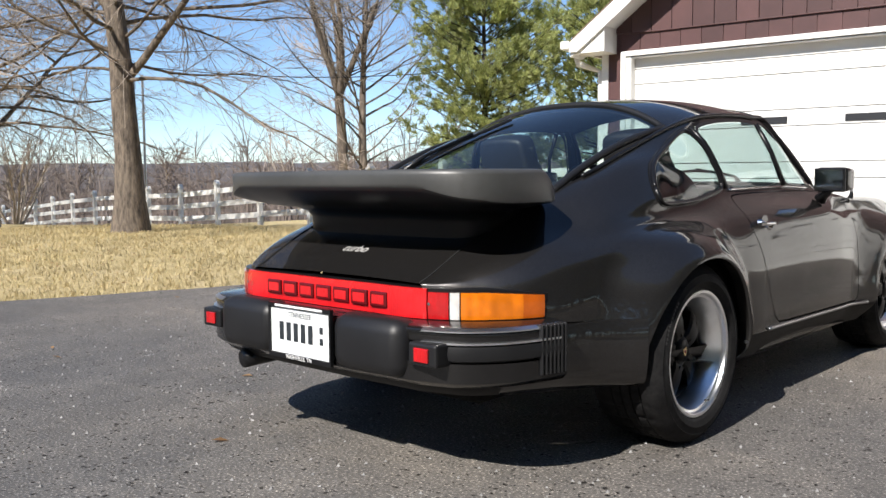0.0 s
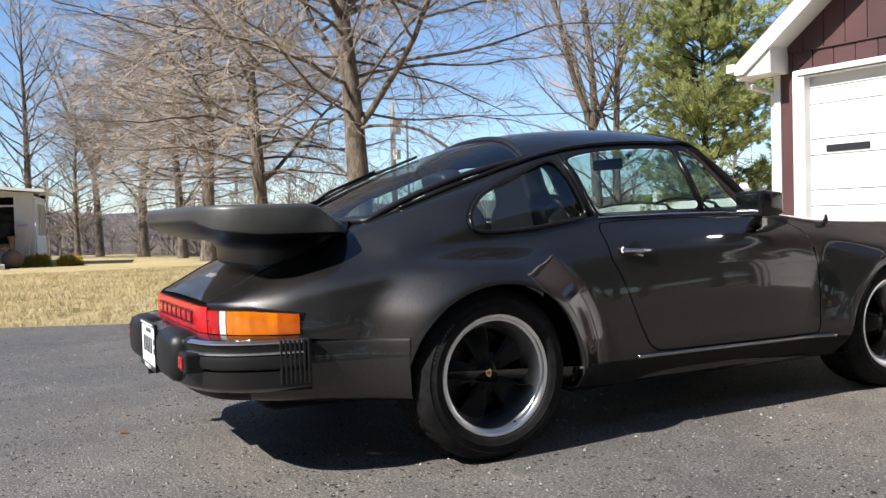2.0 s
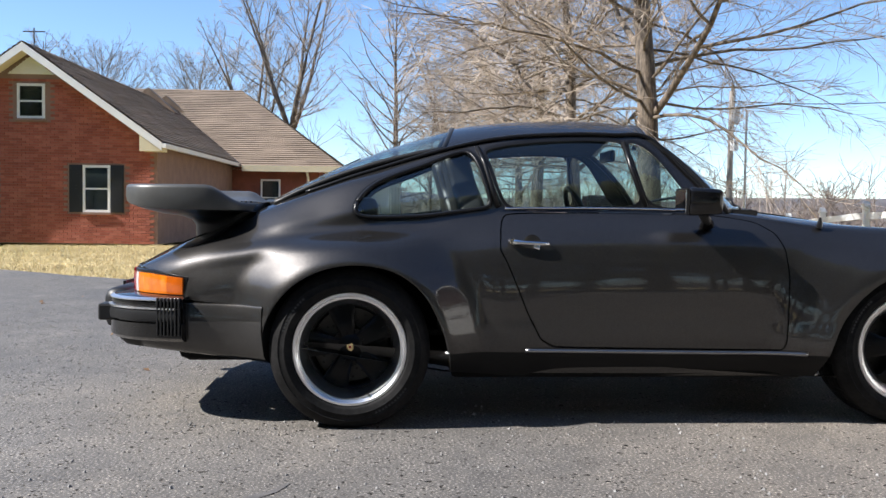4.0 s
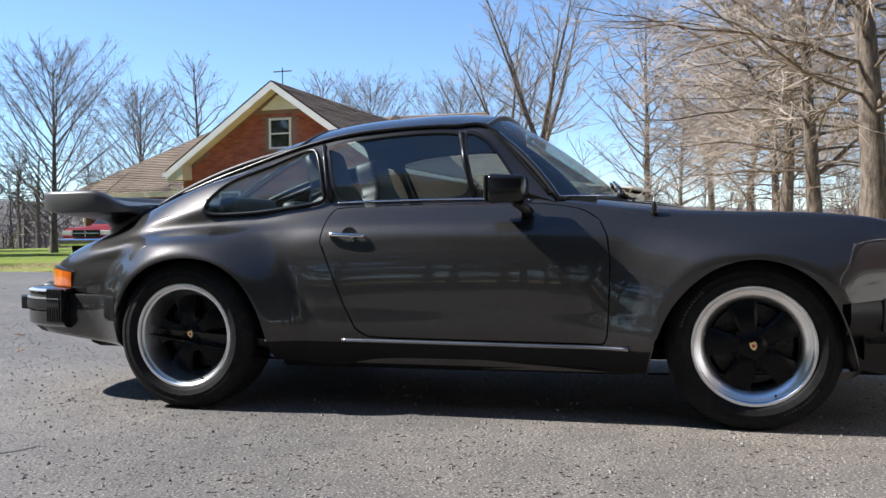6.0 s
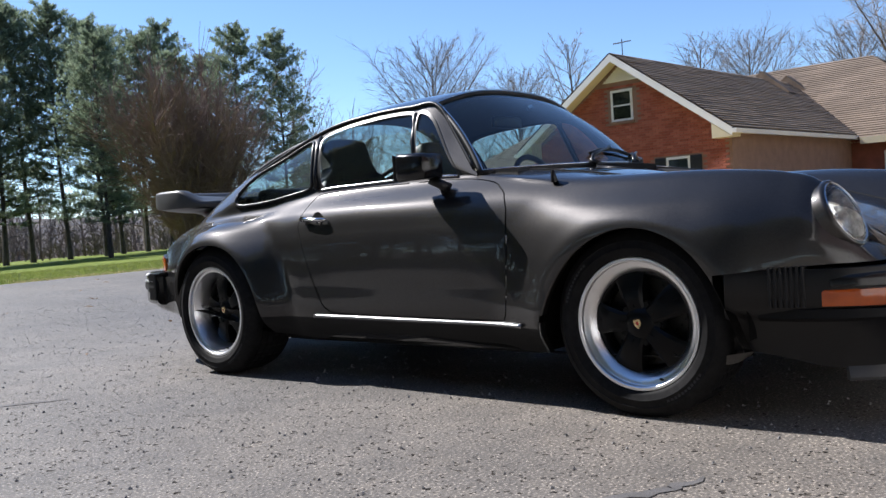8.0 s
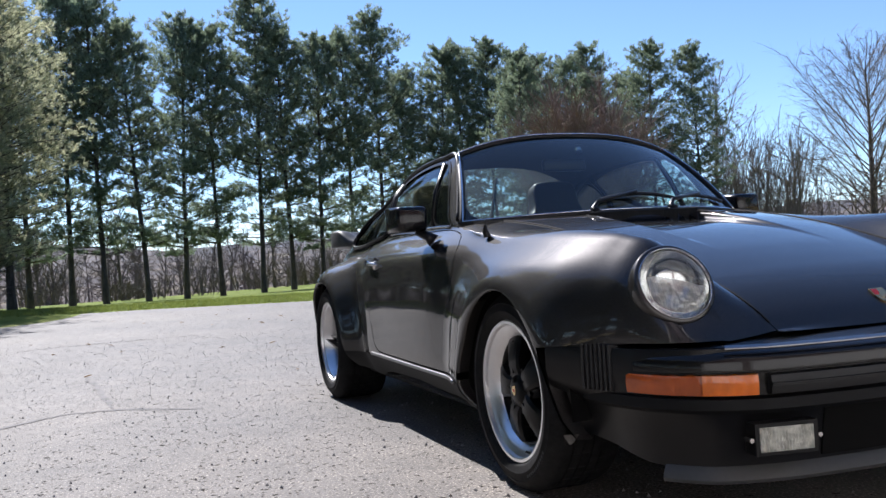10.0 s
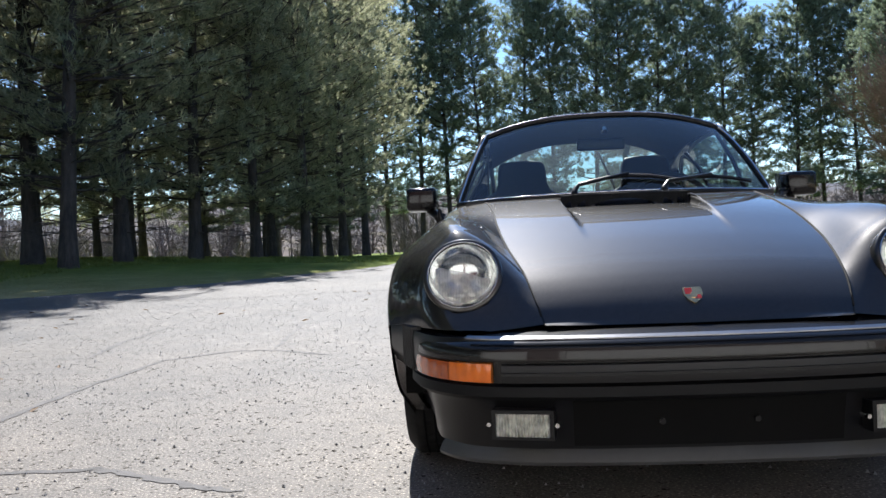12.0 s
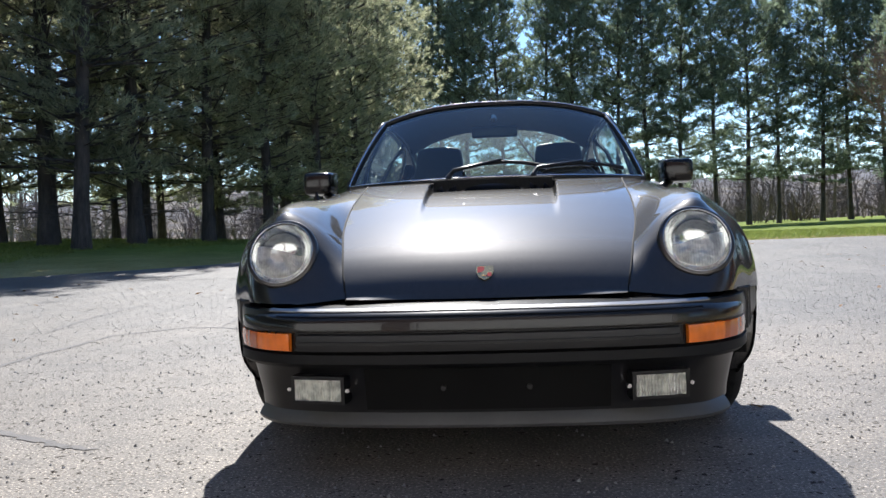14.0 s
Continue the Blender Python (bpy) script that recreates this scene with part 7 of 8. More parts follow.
part("exhaust_pipe", tube([(-0.40, -0.75, 0.285), (-0.40, -0.92, 0.28), (-0.40, -0.985, 0.278)], 0.034, 16), M["trim_black"], car, "dark exhaust tailpipe", True)

# ---- whale-tail spoiler ----


def build_spoiler():
    rim = [(0, -1.0), (0.32, -0.985), (0.52, -0.94), (0.615, -0.86), (0.64, -0.72), (0.635, -0.58), (0.60, -0.475), (0.50, -0.415), (0.30, -0.385), (0, -0.378)]
    base = [(0, -0.705), (0.24, -0.697), (0.37, -0.68), (0.43, -0.63), (0.445, -0.55), (0.45, -0.47), (0.45, -0.40), (0.41, -0.355), (0.24, -0.34), (0, -0.338)]

    def loop(pts):
        full = pts + [(-x, y) for x, y in pts[::-1][1:-1]]
        return round_poly(full, 3)
    R, B = loop(rim), loop(base)
    c = Vector((0, -0.66))

    def ring(f, scale, fz):
        out = []
        for r, b in zip(R, B):
            p = b.lerp(c + (r - c) * scale, f)
            out.append(Vector((p.x, p.y, fz(p.y, abs(p.x)))))
        return out

    def deck_z(y, x):
        return curve_at(DECK_MID, y) - 0.09

    def fore(y):
        return smooth01(-0.6, -0.36, y)

    def aft(y, x):
        return smooth01(-0.74, -0.97, y) * (1 - 0.55 * smooth01(0.42, 0.58, x))

    def drop(y):
        return 0.070 * smooth01(-0.60, -0.45, y)
    rings = [ring(0, 1, deck_z), ring(0.02, 1, lambda y, x: 0.775 + 0.10 * fore(y)), ring(0.08, 1, lambda y, x: 0.797 + 0.07 * fore(y)), ring(0.22, 1, lambda y, x: 0.812 + 0.05 * fore(y)),
             ring(0.50, 1, lambda y, x: 0.820 + 0.015 * fore(y) + 0.006 * aft(y, x)), ring(0.80, 1, lambda y, x: 0.832 + 0.024 * aft(y, x)),
             ring(0.93, 1, lambda y, x: 0.838 + 0.040 * aft(y, x)), ring(0.992, 1, lambda y, x: 0.840 + 0.050 * aft(y, x)), ring(1, 1, lambda y, x: 0.847 + 0.052 * aft(y, x)),
             ring(1, 1.0, lambda y, x: 0.925 - drop(y)), ring(1, 0.992, lambda y, x: 0.936 - drop(y)), ring(1, 0.975, lambda y, x: 0.941 - drop(y)), ring(1, 0.945, lambda y, x: 0.941 - drop(y)), ring(1, 0.90, lambda y, x: 0.937 - drop(y)),
             ring(1, 0.86, lambda y, x: 0.924 - drop(y) * 0.85), ring(1, 0.80, lambda y, x: 0.908 - drop(y) * 0.7), ring(1, 0.4, lambda y, x: 0.896 - drop(y) * 0.5)]
    n = len(R)

    def skin(name, some, material, parent, label, cap):
        P = [p for r in some for p in r]
        F = [(i * n + k, i * n + (k + 1) % n, (i + 1) * n + (k + 1) % n, (i + 1) * n + k) for i in range(len(some) - 1) for k in range(n)]
        if cap:
            F.append(tuple((len(some) - 1) * n + k for k in range(n)))
        me = mesh_of(name, P, F, True)
        bm = bmesh.new()
        bm.from_mesh(me)
        bmesh.ops.recalc_face_normals(bm, faces=bm.faces[:])
        crisp(bm, 42)
        bm.to_mesh(me)
        bm.free()
        return put_mesh(name, me, material, parent, label)
    sp = skin("spoiler", rings[6:], M["spoiler_rubber"], car, "black rubber-edged whale-tail spoiler", True)
    # blacker than the rim: shade under the tray is put into the neck
    neck = skin("spoiler_neck", rings[:7], M["trim_black"], sp, "black spoiler neck", False)
    # outward shading on the open neck
    centre = Vector((0, -0.6))
    f0 = neck.data.polygons[n // 4]
    if (f0.center.xy - centre).dot(f0.normal.xy) < 0:
        neck.data.flip_normals()
    part("intake", box(-0.36, 0.36, -0.56, -0.44, 0.852, 0.872), M["gap"], sp)
    for k in range(6):
        y = -0.535 + 0.02 * k
        part("slat", box(-0.355, 0.355, y - 0.02, y - 0.011, 0.872, 0.878, 0.001), M["trim_black"], sp)


build_spoiler()

# ---- wheels ----


def lathe(profile, n=64, close=False):
    """A profile (outwards, radius) turned about the axle."""
    bm = bmesh.new()
    rows = [[bm.verts.new((a, r * math.cos(2 * math.pi * k / n), r * math.sin(2 * math.pi * k / n))) for k in range(n)] for a, r in profile]
    for p, q in zip(rows, rows[1:] + (rows[:1] if close else [])):
        for k in range(n):
            bm.faces.new((p[k], p[(k + 1) % n], q[(k + 1) % n], q[k]))
    bmesh.ops.recalc_face_normals(bm, faces=bm.faces[:])
    return bm


def harden(ob, angle):
    bm = bmesh.new()
    bm.from_mesh(ob.data)
    crisp(bm, angle)
    bm.to_mesh(ob.data)
    bm.free()


def build_wheel(name, dish, width):
    """A wheel whose rim lip lies at out = 0; dish: how deep the spokes sit."""
    w = part(name, lathe([(-0.010, 0.2205), (-0.001, 0.2205), (0.003, 0.2180), (0.003, 0.2090), (0.000, 0.2055), (-0.009, 0.2035), (-0.012, 0.2000), (-0.013, 0.1945), (-0.022 - dish * 0.35, 0.1825), (-0.034 - dish * 0.85, 0.1700), (-0.040 - dish, 0.166), (-0.075 - dish, 0.166), (-width, 0.19), (-width, 0.2205)], 72), M["alloy"], None, "five-spoke forged alloy wheel", True)
    harden(w, 32)
    t0 = 0.004
    prof = [(-0.006, 0.2185), (t0, 0.222), (t0 + 0.008, 0.232), (t0 + 0.0098, 0.246), (t0 + 0.0115, 0.248), (t0 + 0.0115, 0.251), (t0 + 0.0098, 0.253), (t0 + 0.007, 0.272), (t0 + 0.0085, 0.274), (t0 + 0.006, 0.277), (t0 - 0.006, 0.293), (t0 - 0.022, 0.3055)]
    x = t0 - 0.03
    inner = -width - 0.012
    groove = []
    span = (x - inner - 0.03) / 5
    for k in range(5):
        a = x - span * k
        groove += [(a, 0.3105), (a - span + 0.008, 0.3115), (a - span + 0.007, 0.304), (a - span + 0.001, 0.304)]
    prof += groove[:-2] + [(inner - 0.004, 0.300), (inner - 0.012, 0.27), (inner - 0.006, 0.225), (inner, 0.2185)]
    rubber = lathe(prof, 192)
    for v in rubber.verts:
        # cross grooves in the tread
        r = math.hypot(v.co.y, v.co.z)
        k = round(math.atan2(v.co.z, v.co.y) / (2 * math.pi) * 192) + (3 if v.co.x < -0.12 else 0)
        if r > 0.309 and k % 6 == 0 and v.co.x < -0.035:
            v.co.y, v.co.z = v.co.y * (r - 0.005) / r, v.co.z * (r - 0.005) / r
    ty = part("tyre", rubber, M["tyre"], w, "low black tyre with worn sidewall", True)
    harden(ty, 40)
    # moulded marks on the sidewall, as plain bars
    marks = bmesh.new()
    for k in range(22):
        a = 0.5 + 0.055 * k + (2.2 if k > 10 else 0.0)
        add_box(marks, t0 + 0.0066, t0 + 0.0090, -0.0045, 0.0045, 0.2585, 0.2665, 0.0, Matrix.Rotation(a, 4, "X"))
    tagged(part("sidewall_mark", marks, M["tyre_mark"], ty), kind="stuff")
    # petal spokes
    d = -0.038 - dish
    for k in range(5):
        bm = bmesh.new()
        rows = []
        for f, half, up in ((0.0, 0.032, 0.020), (0.2, 0.033, 0.026), (0.45, 0.040, 0.024), (0.75, 0.050, 0.014), (1.0, 0.060, 0.0)):
            r = 0.040 + 0.135 * f
            rows.append([bm.verts.new((d + h, a, r)) for a, h in ((-half, -0.03), (-half, up - 0.008), (-half * 0.72, up), (-half * 0.2, up + 0.001), (half * 0.2, up + 0.001), (half * 0.72, up), (half, up - 0.008), (half, -0.03))])
        for p, q in zip(rows, rows[1:]):
            for i in range(7):
                bm.faces.new((p[i], p[i + 1], q[i + 1], q[i]))
        bm.faces.new(rows[-1])
        bmesh.ops.recalc_face_normals(bm, faces=bm.faces[:])
        bmesh.ops.transform(bm, matrix=Matrix.Rotation(2 * math.pi * k / 5, 4, "X"), verts=bm.verts)
        s = part("spoke", bm, M["wheel_black"], w, "satin black petal spoke", True)
        harden(s, 28)
        rib = bmesh.new()
        for f0, f1 in ((0.10, 0.86),):
            ra, rb = 0.040 + 0.135 * f0, 0.040 + 0.135 * f1
            va = [rib.verts.new(q) for q in ((d + 0.020, -0.0035, ra), (d + 0.020, 0.0035, ra), (d + 0.030, 0.0, ra), (d + 0.004, -0.0045, rb), (d + 0.004, 0.0045, rb), (d + 0.012, 0.0, rb))]
            for q in ((0, 1, 4, 3), (1, 2, 5, 4), (2, 0, 3, 5), (0, 2, 1), (3, 4, 5)):
                rib.faces.new([va[i] for i in q])
        bmesh.ops.recalc_face_normals(rib, faces=rib.faces[:])
        bmesh.ops.transform(rib, matrix=Matrix.Rotation(2 * math.pi * k / 5, 4, "X"), verts=rib.verts)
        part("spoke_rib", rib, M["wheel_black"], s)
        a = 2 * math.pi * (k + 0.5) / 5
        bm = tube([(d + 0.0, 0.065 * math.sin(-a), 0.065 * math.cos(a)), (d + 0.016, 0.065 * math.sin(-a), 0.065 * math.cos(a))], 0.011, 6)
        part("lug_nut", bm, M["wheel_black"], w)
    part("hub", lathe([(d - 0.03, 0.078), (d + 0.004, 0.078), (d + 0.012, 0.060), (d + 0.024, 0.046), (d + 0.030, 0.036), (d + 0.033, 0.022), (d + 0.034, 0.0005)], 32), M["wheel_black"], w, smooth=True)
    part("spoke_ring", lathe([(d - 0.03, 0.150), (d - 0.004, 0.158), (d + 0.002, 0.170), (d - 0.004, 0.176)], 64), M["wheel_black"], w, smooth=True)
    shield = [(-0.012, 0.014), (0.012, 0.014), (0.0125, 0.0), (0.008, -0.010), (0, -0.016), (-0.008, -0.010), (-0.0125, 0.0)]
    cap = part("cap_badge", prism(shield, "x", d + 0.032, d + 0.0355), M["gold"], w, "small gold shield on the cap")
    part("badge_field", prism([(-0.005, 0.006), (0.005, 0.006), (0.004, -0.004), (-0.004, -0.004)], "x", d + 0.0355, d + 0.0362), M["badge_red"], cap)
    part("brake_disc", lathe([(d - 0.060, 0.05), (d - 0.052, 0.05), (d - 0.052, 0.148), (d - 0.066, 0.148)], 48), M["disc"], w)
    holes = bmesh.new()
    for k in range(36):
        a, r = 2 * math.pi * k / 36, (0.100, 0.115, 0.130)[k % 3]
        add_box(holes, d - 0.0515, d - 0.0508, r * math.cos(a) - 0.004, r * math.cos(a) + 0.004, r * math.sin(a) - 0.004, r * math.sin(a) + 0.004)
    tagged(part("disc_hole", holes, M["gap"], w), kind="stuff")
    part("backing", lathe([(d - 0.067, 0.001), (d - 0.068, 0.168)], 32), M["under"], w)
    part("valve", tube([(-0.03, 0.03, -0.198), (0.0, 0.03, -0.188)], 0.004, 6), M["rubber"], w)
    return w


w_rear = build_wheel("wheel", 0.050, 0.225)
w_front = build_wheel("wheel", 0.004, 0.200)
for base, x, y in ((w_rear, 0.856, 0.0), (w_front, 0.812, 2.272)):
    left = copy_thing(base, pose(-x, y, 0.3095, 20, 0, 180))
    left.parent = car
    base.matrix_basis = pose(x, y, 0.3095, 14, 0, 0)
    base.parent = car

# ---- inner shells ----
for y, r in ((0.015, 0.372), (2.27, 0.372)):
    for sgn in (1, -1):
        bm = bmesh.new()
        rows = [[bm.verts.new((sgn * x, y + r * math.cos(math.pi * (k / 24 * 1.06 - 0.03)), 0.30 + r * 0.93 * math.sin(math.pi * (k / 24 * 1.06 - 0.03)))) for k in range(25)] for x in (0.50, 0.805)]
        for k in range(24):
            bm.faces.new((rows[0][k], rows[0][k + 1], rows[1][k + 1], rows[1][k]))
        bm.faces.new(rows[0])
        part("wheel_liner", bm, M["under"], car)
part("underbody", box(-0.50, 0.50, -0.74, 2.95, 0.20, 0.44, 0.05), M["under"], car)
part("splash_tray", box(-0.63, 0.63, 2.63, 2.87, 0.185, 0.44, 0.03), M["under"], car)
for a, b in ((0.40, 1.86),):
    part("floor_pan", box(-0.755, 0.755, a, b, 0.18, 0.34, 0.02), M["under"], car)
bm = bmesh.new()
add_box(bm, -0.66, 0.66, -0.30, 1.62, 0.34, 0.36)
add_box(bm, -0.655, -0.635, 0.35, 1.50, 0.36, 0.835)
add_box(bm, 0.635, 0.655, 0.35, 1.50, 0.36, 0.835)
part("cabin_tub", bm, M["cabin"], car, "dark cabin lining")
part("rear_shelf", box(-0.44, 0.44, -0.33, 0.06, 0.79, 0.84, 0.01), M["leather"], car)
part("bulkhead", box(-0.60, 0.60, -0.02, 0.04, 0.36, 0.86, 0.01), M["leather"], car)


def liner(u, v):
    return roof(u * 0.96 + 0.02, v) + Vector((0, 0, -0.03))


grid_sheet("headliner", liner, 16, 12, M["cabin"], car)
dash = prism([(1.30, 0.66), (1.28, 0.80), (1.34, 0.855), (1.50, 0.872), (1.70, 0.868), (1.72, 0.60)], "x", -0.62, 0.62)
part("dashboard", dash, M["leather"], car, "black dashboard")
st = [Vector((-0.33 + 0.185 * math.cos(a), 1.16 - 0.07 * math.sin(a), 0.80 + 0.175 * math.sin(a))) for a in [2 * math.pi * k / 32 for k in range(33)]]
wheel_ring = part("steering_wheel", tube(st, 0.014, 8), M["leather"], car, "black three-spoke steering wheel", True)
for a in (0.5, 2.64, 4.71):
    part("steering_spoke", tube([(-0.33, 1.19, 0.80), (-0.33 + 0.18 * math.cos(a), 1.16 - 0.07 * math.sin(a), 0.80 + 0.17 * math.sin(a))], 0.013, 6), M["leather"], wheel_ring)
part("steering_hub", tube([(-0.33, 1.17, 0.80), (-0.33, 1.30, 0.78)], 0.04, 12), M["leather"], wheel_ring)
for sgn in (1, -1):
    x = 0.335 * sgn
    seat = part("seat", box(x - 0.24, x + 0.24, 0.62, 1.12, 0.40, 0.58, 0.05), M["leather"], car, "black leather sports seat", True)
    out = [(-0.235, 0.0), (0.235, 0.0), (0.25, 0.2), (0.245, 0.40), (0.20, 0.49), (0.135, 0.53), (0.13, 0.68), (0.10, 0.715), (-0.10, 0.715), (-0.13, 0.68), (-0.135, 0.53), (-0.20, 0.49), (-0.245, 0.40), (-0.25, 0.2)]
    bm = prism([tuple(p) for p in round_poly(out, 1)], "y", -0.055, 0.055)
    bmesh.ops.bevel(bm, geom=[e for e in bm.edges if abs(e.verts[0].co.y - e.verts[1].co.y) < 1e-6], offset=0.025, segments=3, profile=0.6, affect="EDGES")
    bmesh.ops.transform(bm, matrix=pose(x, 0.60, 0.50, 16, 0, 0) @ Matrix.Diagonal((1, 1, 0.88, 1)), verts=bm.verts)
    part("seat_back", bm, M["leather"], seat, smooth=True)
    part("rear_seat_back", box(x - 0.22, x + 0.22, 0.0, 0.10, 0.55, 0.90, 0.03), M["leather"], car, smooth=True)
part("mirror_mount", tube([(0, 1.355, 1.165), (0, 1.345, 1.18)], 0.016, 10), M["chrome"], car)
part("inner_mirror", box(-0.11, 0.11, 1.20, 1.225, 1.095, 1.15, 0.01), M["trim_black"], car, "black inside mirror", True)

# ---- headlights ----


def build_headlight(sgn):
    c = Vector((sgn * LAMP.x, LAMP.y, LAMP.z))
    n = Vector((sgn * LAMP_DIR.x, LAMP_DIR.y, LAMP_DIR.z))
    rot = n.to_track_quat("X", "Z").to_matrix().to_4x4()
    m = Matrix.Translation(c) @ rot

    def turned(profile, k=48):
        bm = lathe(profile, k)
        bmesh.ops.transform(bm, matrix=m, verts=bm.verts)
        return bm
    h = part("headlight", turned([(-0.10, 0.1085), (-0.03, 0.1105), (-0.002, 0.1115), (0.006, 0.1095), (0.0095, 0.105), (0.010, 0.0990)]), PAINT, car, "round headlight with ribbed glass", True)
    part("ring", turned([(0.004, 0.0995), (0.0105, 0.0995), (0.0125, 0.0985), (0.0122, 0.0972), (0.008, 0.0965)]), M["chrome"], h, "bright trim ring", True)
    part("reflector", turned([(0.004, 0.0945), (-0.018, 0.086), (-0.04, 0.065), (-0.054, 0.035), (-0.058, 0.001)]), M["lamp_bowl"], h, smooth=True)
    part("bulb", turned([(-0.055, 0.012), (-0.02, 0.012), (-0.012, 0.008), (-0.010, 0.0005)], 16), M["chrome"], h, smooth=True)
    ob = part("lens", turned([(0.008, 0.096), (0.016, 0.085), (0.022, 0.06), (0.025, 0.03), (0.026, 0.0005)]), M["lens_fluted"], h, smooth=True)
    ob.visible_shadow = False
    # pressed prism zone, made pale for the reflection low in the glass, and the clear block beside it
    P, N, F = [], [], []
    nu, nv = 20, 12
    for j in range(nv + 1):
        for i in range(nu + 1):
            a = 2 * i / nu - 1
            top = 0.002 - 0.022 * a * sgn if abs(a) < 0.82 else 0.002 - 0.018 * a * sgn
            low = -0.084 * math.sqrt(max(0.0, 1 - (a * 0.92) ** 2))
            w = low + (min(top, -low) - low) * j / nv
            x = a * 0.077
            r = math.hypot(x, w)
            P.append(m @ Vector((0.0245 - 0.0155 * (r / 0.09) ** 2, x, w)))
            N.append(n)
    F = [(j * (nu + 1) + i, j * (nu + 1) + i + 1, (j + 1) * (nu + 1) + i + 1, (j + 1) * (nu + 1) + i) for j in range(nv) for i in range(nu)]
    ob = sheet("prism_zone", P, N, F, M["lens_prism"], h, "milky prism zone of the lens, brightened to stand for its reflection")
    ob.visible_shadow = False
    return h


for sgn in (1, -1):
    build_headlight(sgn)

# ---- mirrors, handles, wipers, antenna, badge ----
for sgn in (1, -1):
    x0, x1 = sorted((sgn * 0.752, sgn * 0.895))
    bm = box(x0, x1, 1.308, 1.452, 0.842, 0.953, 0.018)
    for v in bm.verts:
        if v.co.y > 1.40:
            v.co.x = sgn * 0.815 + (v.co.x - sgn * 0.815) * 0.90
            v.co.z = 0.896 + (v.co.z - 0.896) * 0.90
    mi = part("door_mirror", bm, M["gloss_black"], car, "black rectangular door mirror", True)
    part("mirror_bezel", box(x0 + 0.004, x1 - 0.004, 1.300, 1.310, 0.846, 0.949, 0.003), M["trim_black"], mi)
    part("mirror_glass", box(x0 + 0.011, x1 - 0.011, 1.2965, 1.3015, 0.853, 0.942), M["chrome"], mi, "mirror glass")
    part("mirror_foot", tube([(sgn * 0.79, 1.40, 0.848), (sgn * 0.755, 1.43, 0.825), (sgn * 0.735, 1.44, 0.805)], [0.018, 0.02, 0.03], 8), M["trim_black"], mi, smooth=True)
    hx = side_point(0.70, s_at(0.70, 0.727)).x
    part("handle_recess", tube([(sgn * (hx - 0.028), 0.715, 0.722), (sgn * (hx - 0.002), 0.715, 0.722)], [0.02, 0.036], 20), PAINT, car)
    hd = [Vector((sgn * (side_point(y, s_at(y, 0.73)).x + o), y, 0.730 - 0.002 * k)) for k, (y, o) in enumerate(((0.630, 0.006), (0.645, 0.020), (0.68, 0.024), (0.73, 0.024), (0.775, 0.020), (0.785, 0.010)))]
    dh = part("door_handle", tube(hd, [0.011, 0.011, 0.008, 0.008, 0.007, 0.005], 10), M["chrome"], car, "bright metal door handle", True)
    part("handle_button", tube([hd[0] + Vector((sgn * 0.004, 0, 0)), hd[0] + Vector((sgn * 0.020, 0.004, 0))], 0.013, 14), M["chrome"], dh)
    part("lock_flap", tube([(sgn * (hx + 0.004), 0.722, 0.712), (sgn * (hx + 0.010), 0.745, 0.708)], [0.009, 0.012], 8), M["chrome"], dh)
    # rear quarter strip dot ahead of the arch
    part("sill_clip", tube([(sgn * 0.852, 0.372, 0.297), (sgn * 0.862, 0.385, 0.297)], 0.006, 6), M["sill_metal"], car)
part("antenna_base", tube([(0.712, 1.925, 0.800), (0.718, 1.925, 0.822), (0.718, 1.925, 0.842)], [0.014, 0.010, 0.005], 10), M["trim_black"], car, "short antenna base")


def on_screen(u, v, lift):
    return screen(u, v) + Vector((0, 0.5, 0.85)) * lift


for x0, x1, up in ((0.183, -0.22, 0.13), (-0.166, -0.56, 0.11)):
    def at(x, v, lift):
        return on_screen(0.5 + x / 1.28, v, lift)
    root, knee, tip = at(x0, 0.0, 0.018), at(x0 - 0.02, 0.03, 0.034), at(x0 + (x1 - x0) * 0.55, up, 0.03)
    arm = part("wiper_arm", tube([root + Vector((0, 0.035, -0.015)), root, knee, tip], [0.013, 0.012, 0.008, 0.006], 8), M["trim_black"], car, "black wiper arm", True)
    part("wiper_blade", tube([at(x0 - 0.05 + (x1 - x0 + 0.05) * f, 0.05 + (up - 0.04) * math.sin(math.pi * min(1, 0.15 + f * 0.7)), 0.014) for f in (0, 0.25, 0.5, 0.75, 1.0)], 0.008, 6), M["rubber"], arm)
rw = [backlight(0.20, 0.05) + Vector((0, 0, 0.02)), backlight(0.24, 0.25) + Vector((0, 0, 0.03)), backlight(0.32, 0.5) + Vector((0, 0, 0.025))]
arm = part("rear_wiper", tube(rw, [0.012, 0.008, 0.006], 8), M["trim_black"], car, "black rear wiper", True)
part("wiper_blade", tube([backlight(0.20, 0.12) + Vector((0, 0, 0.014)), backlight(0.30, 0.45) + Vector((0, 0, 0.014)), backlight(0.38, 0.72) + Vector((0, 0, 0.014))], 0.007, 6), M["rubber"], arm)


def on_hood(x, y, lift=0.0):
    e = curve_at(HOOD_EDGE, y)
    return Vector((x, y, across(x, e, curve_at(HOOD_MID, y), 2.3) + lift))


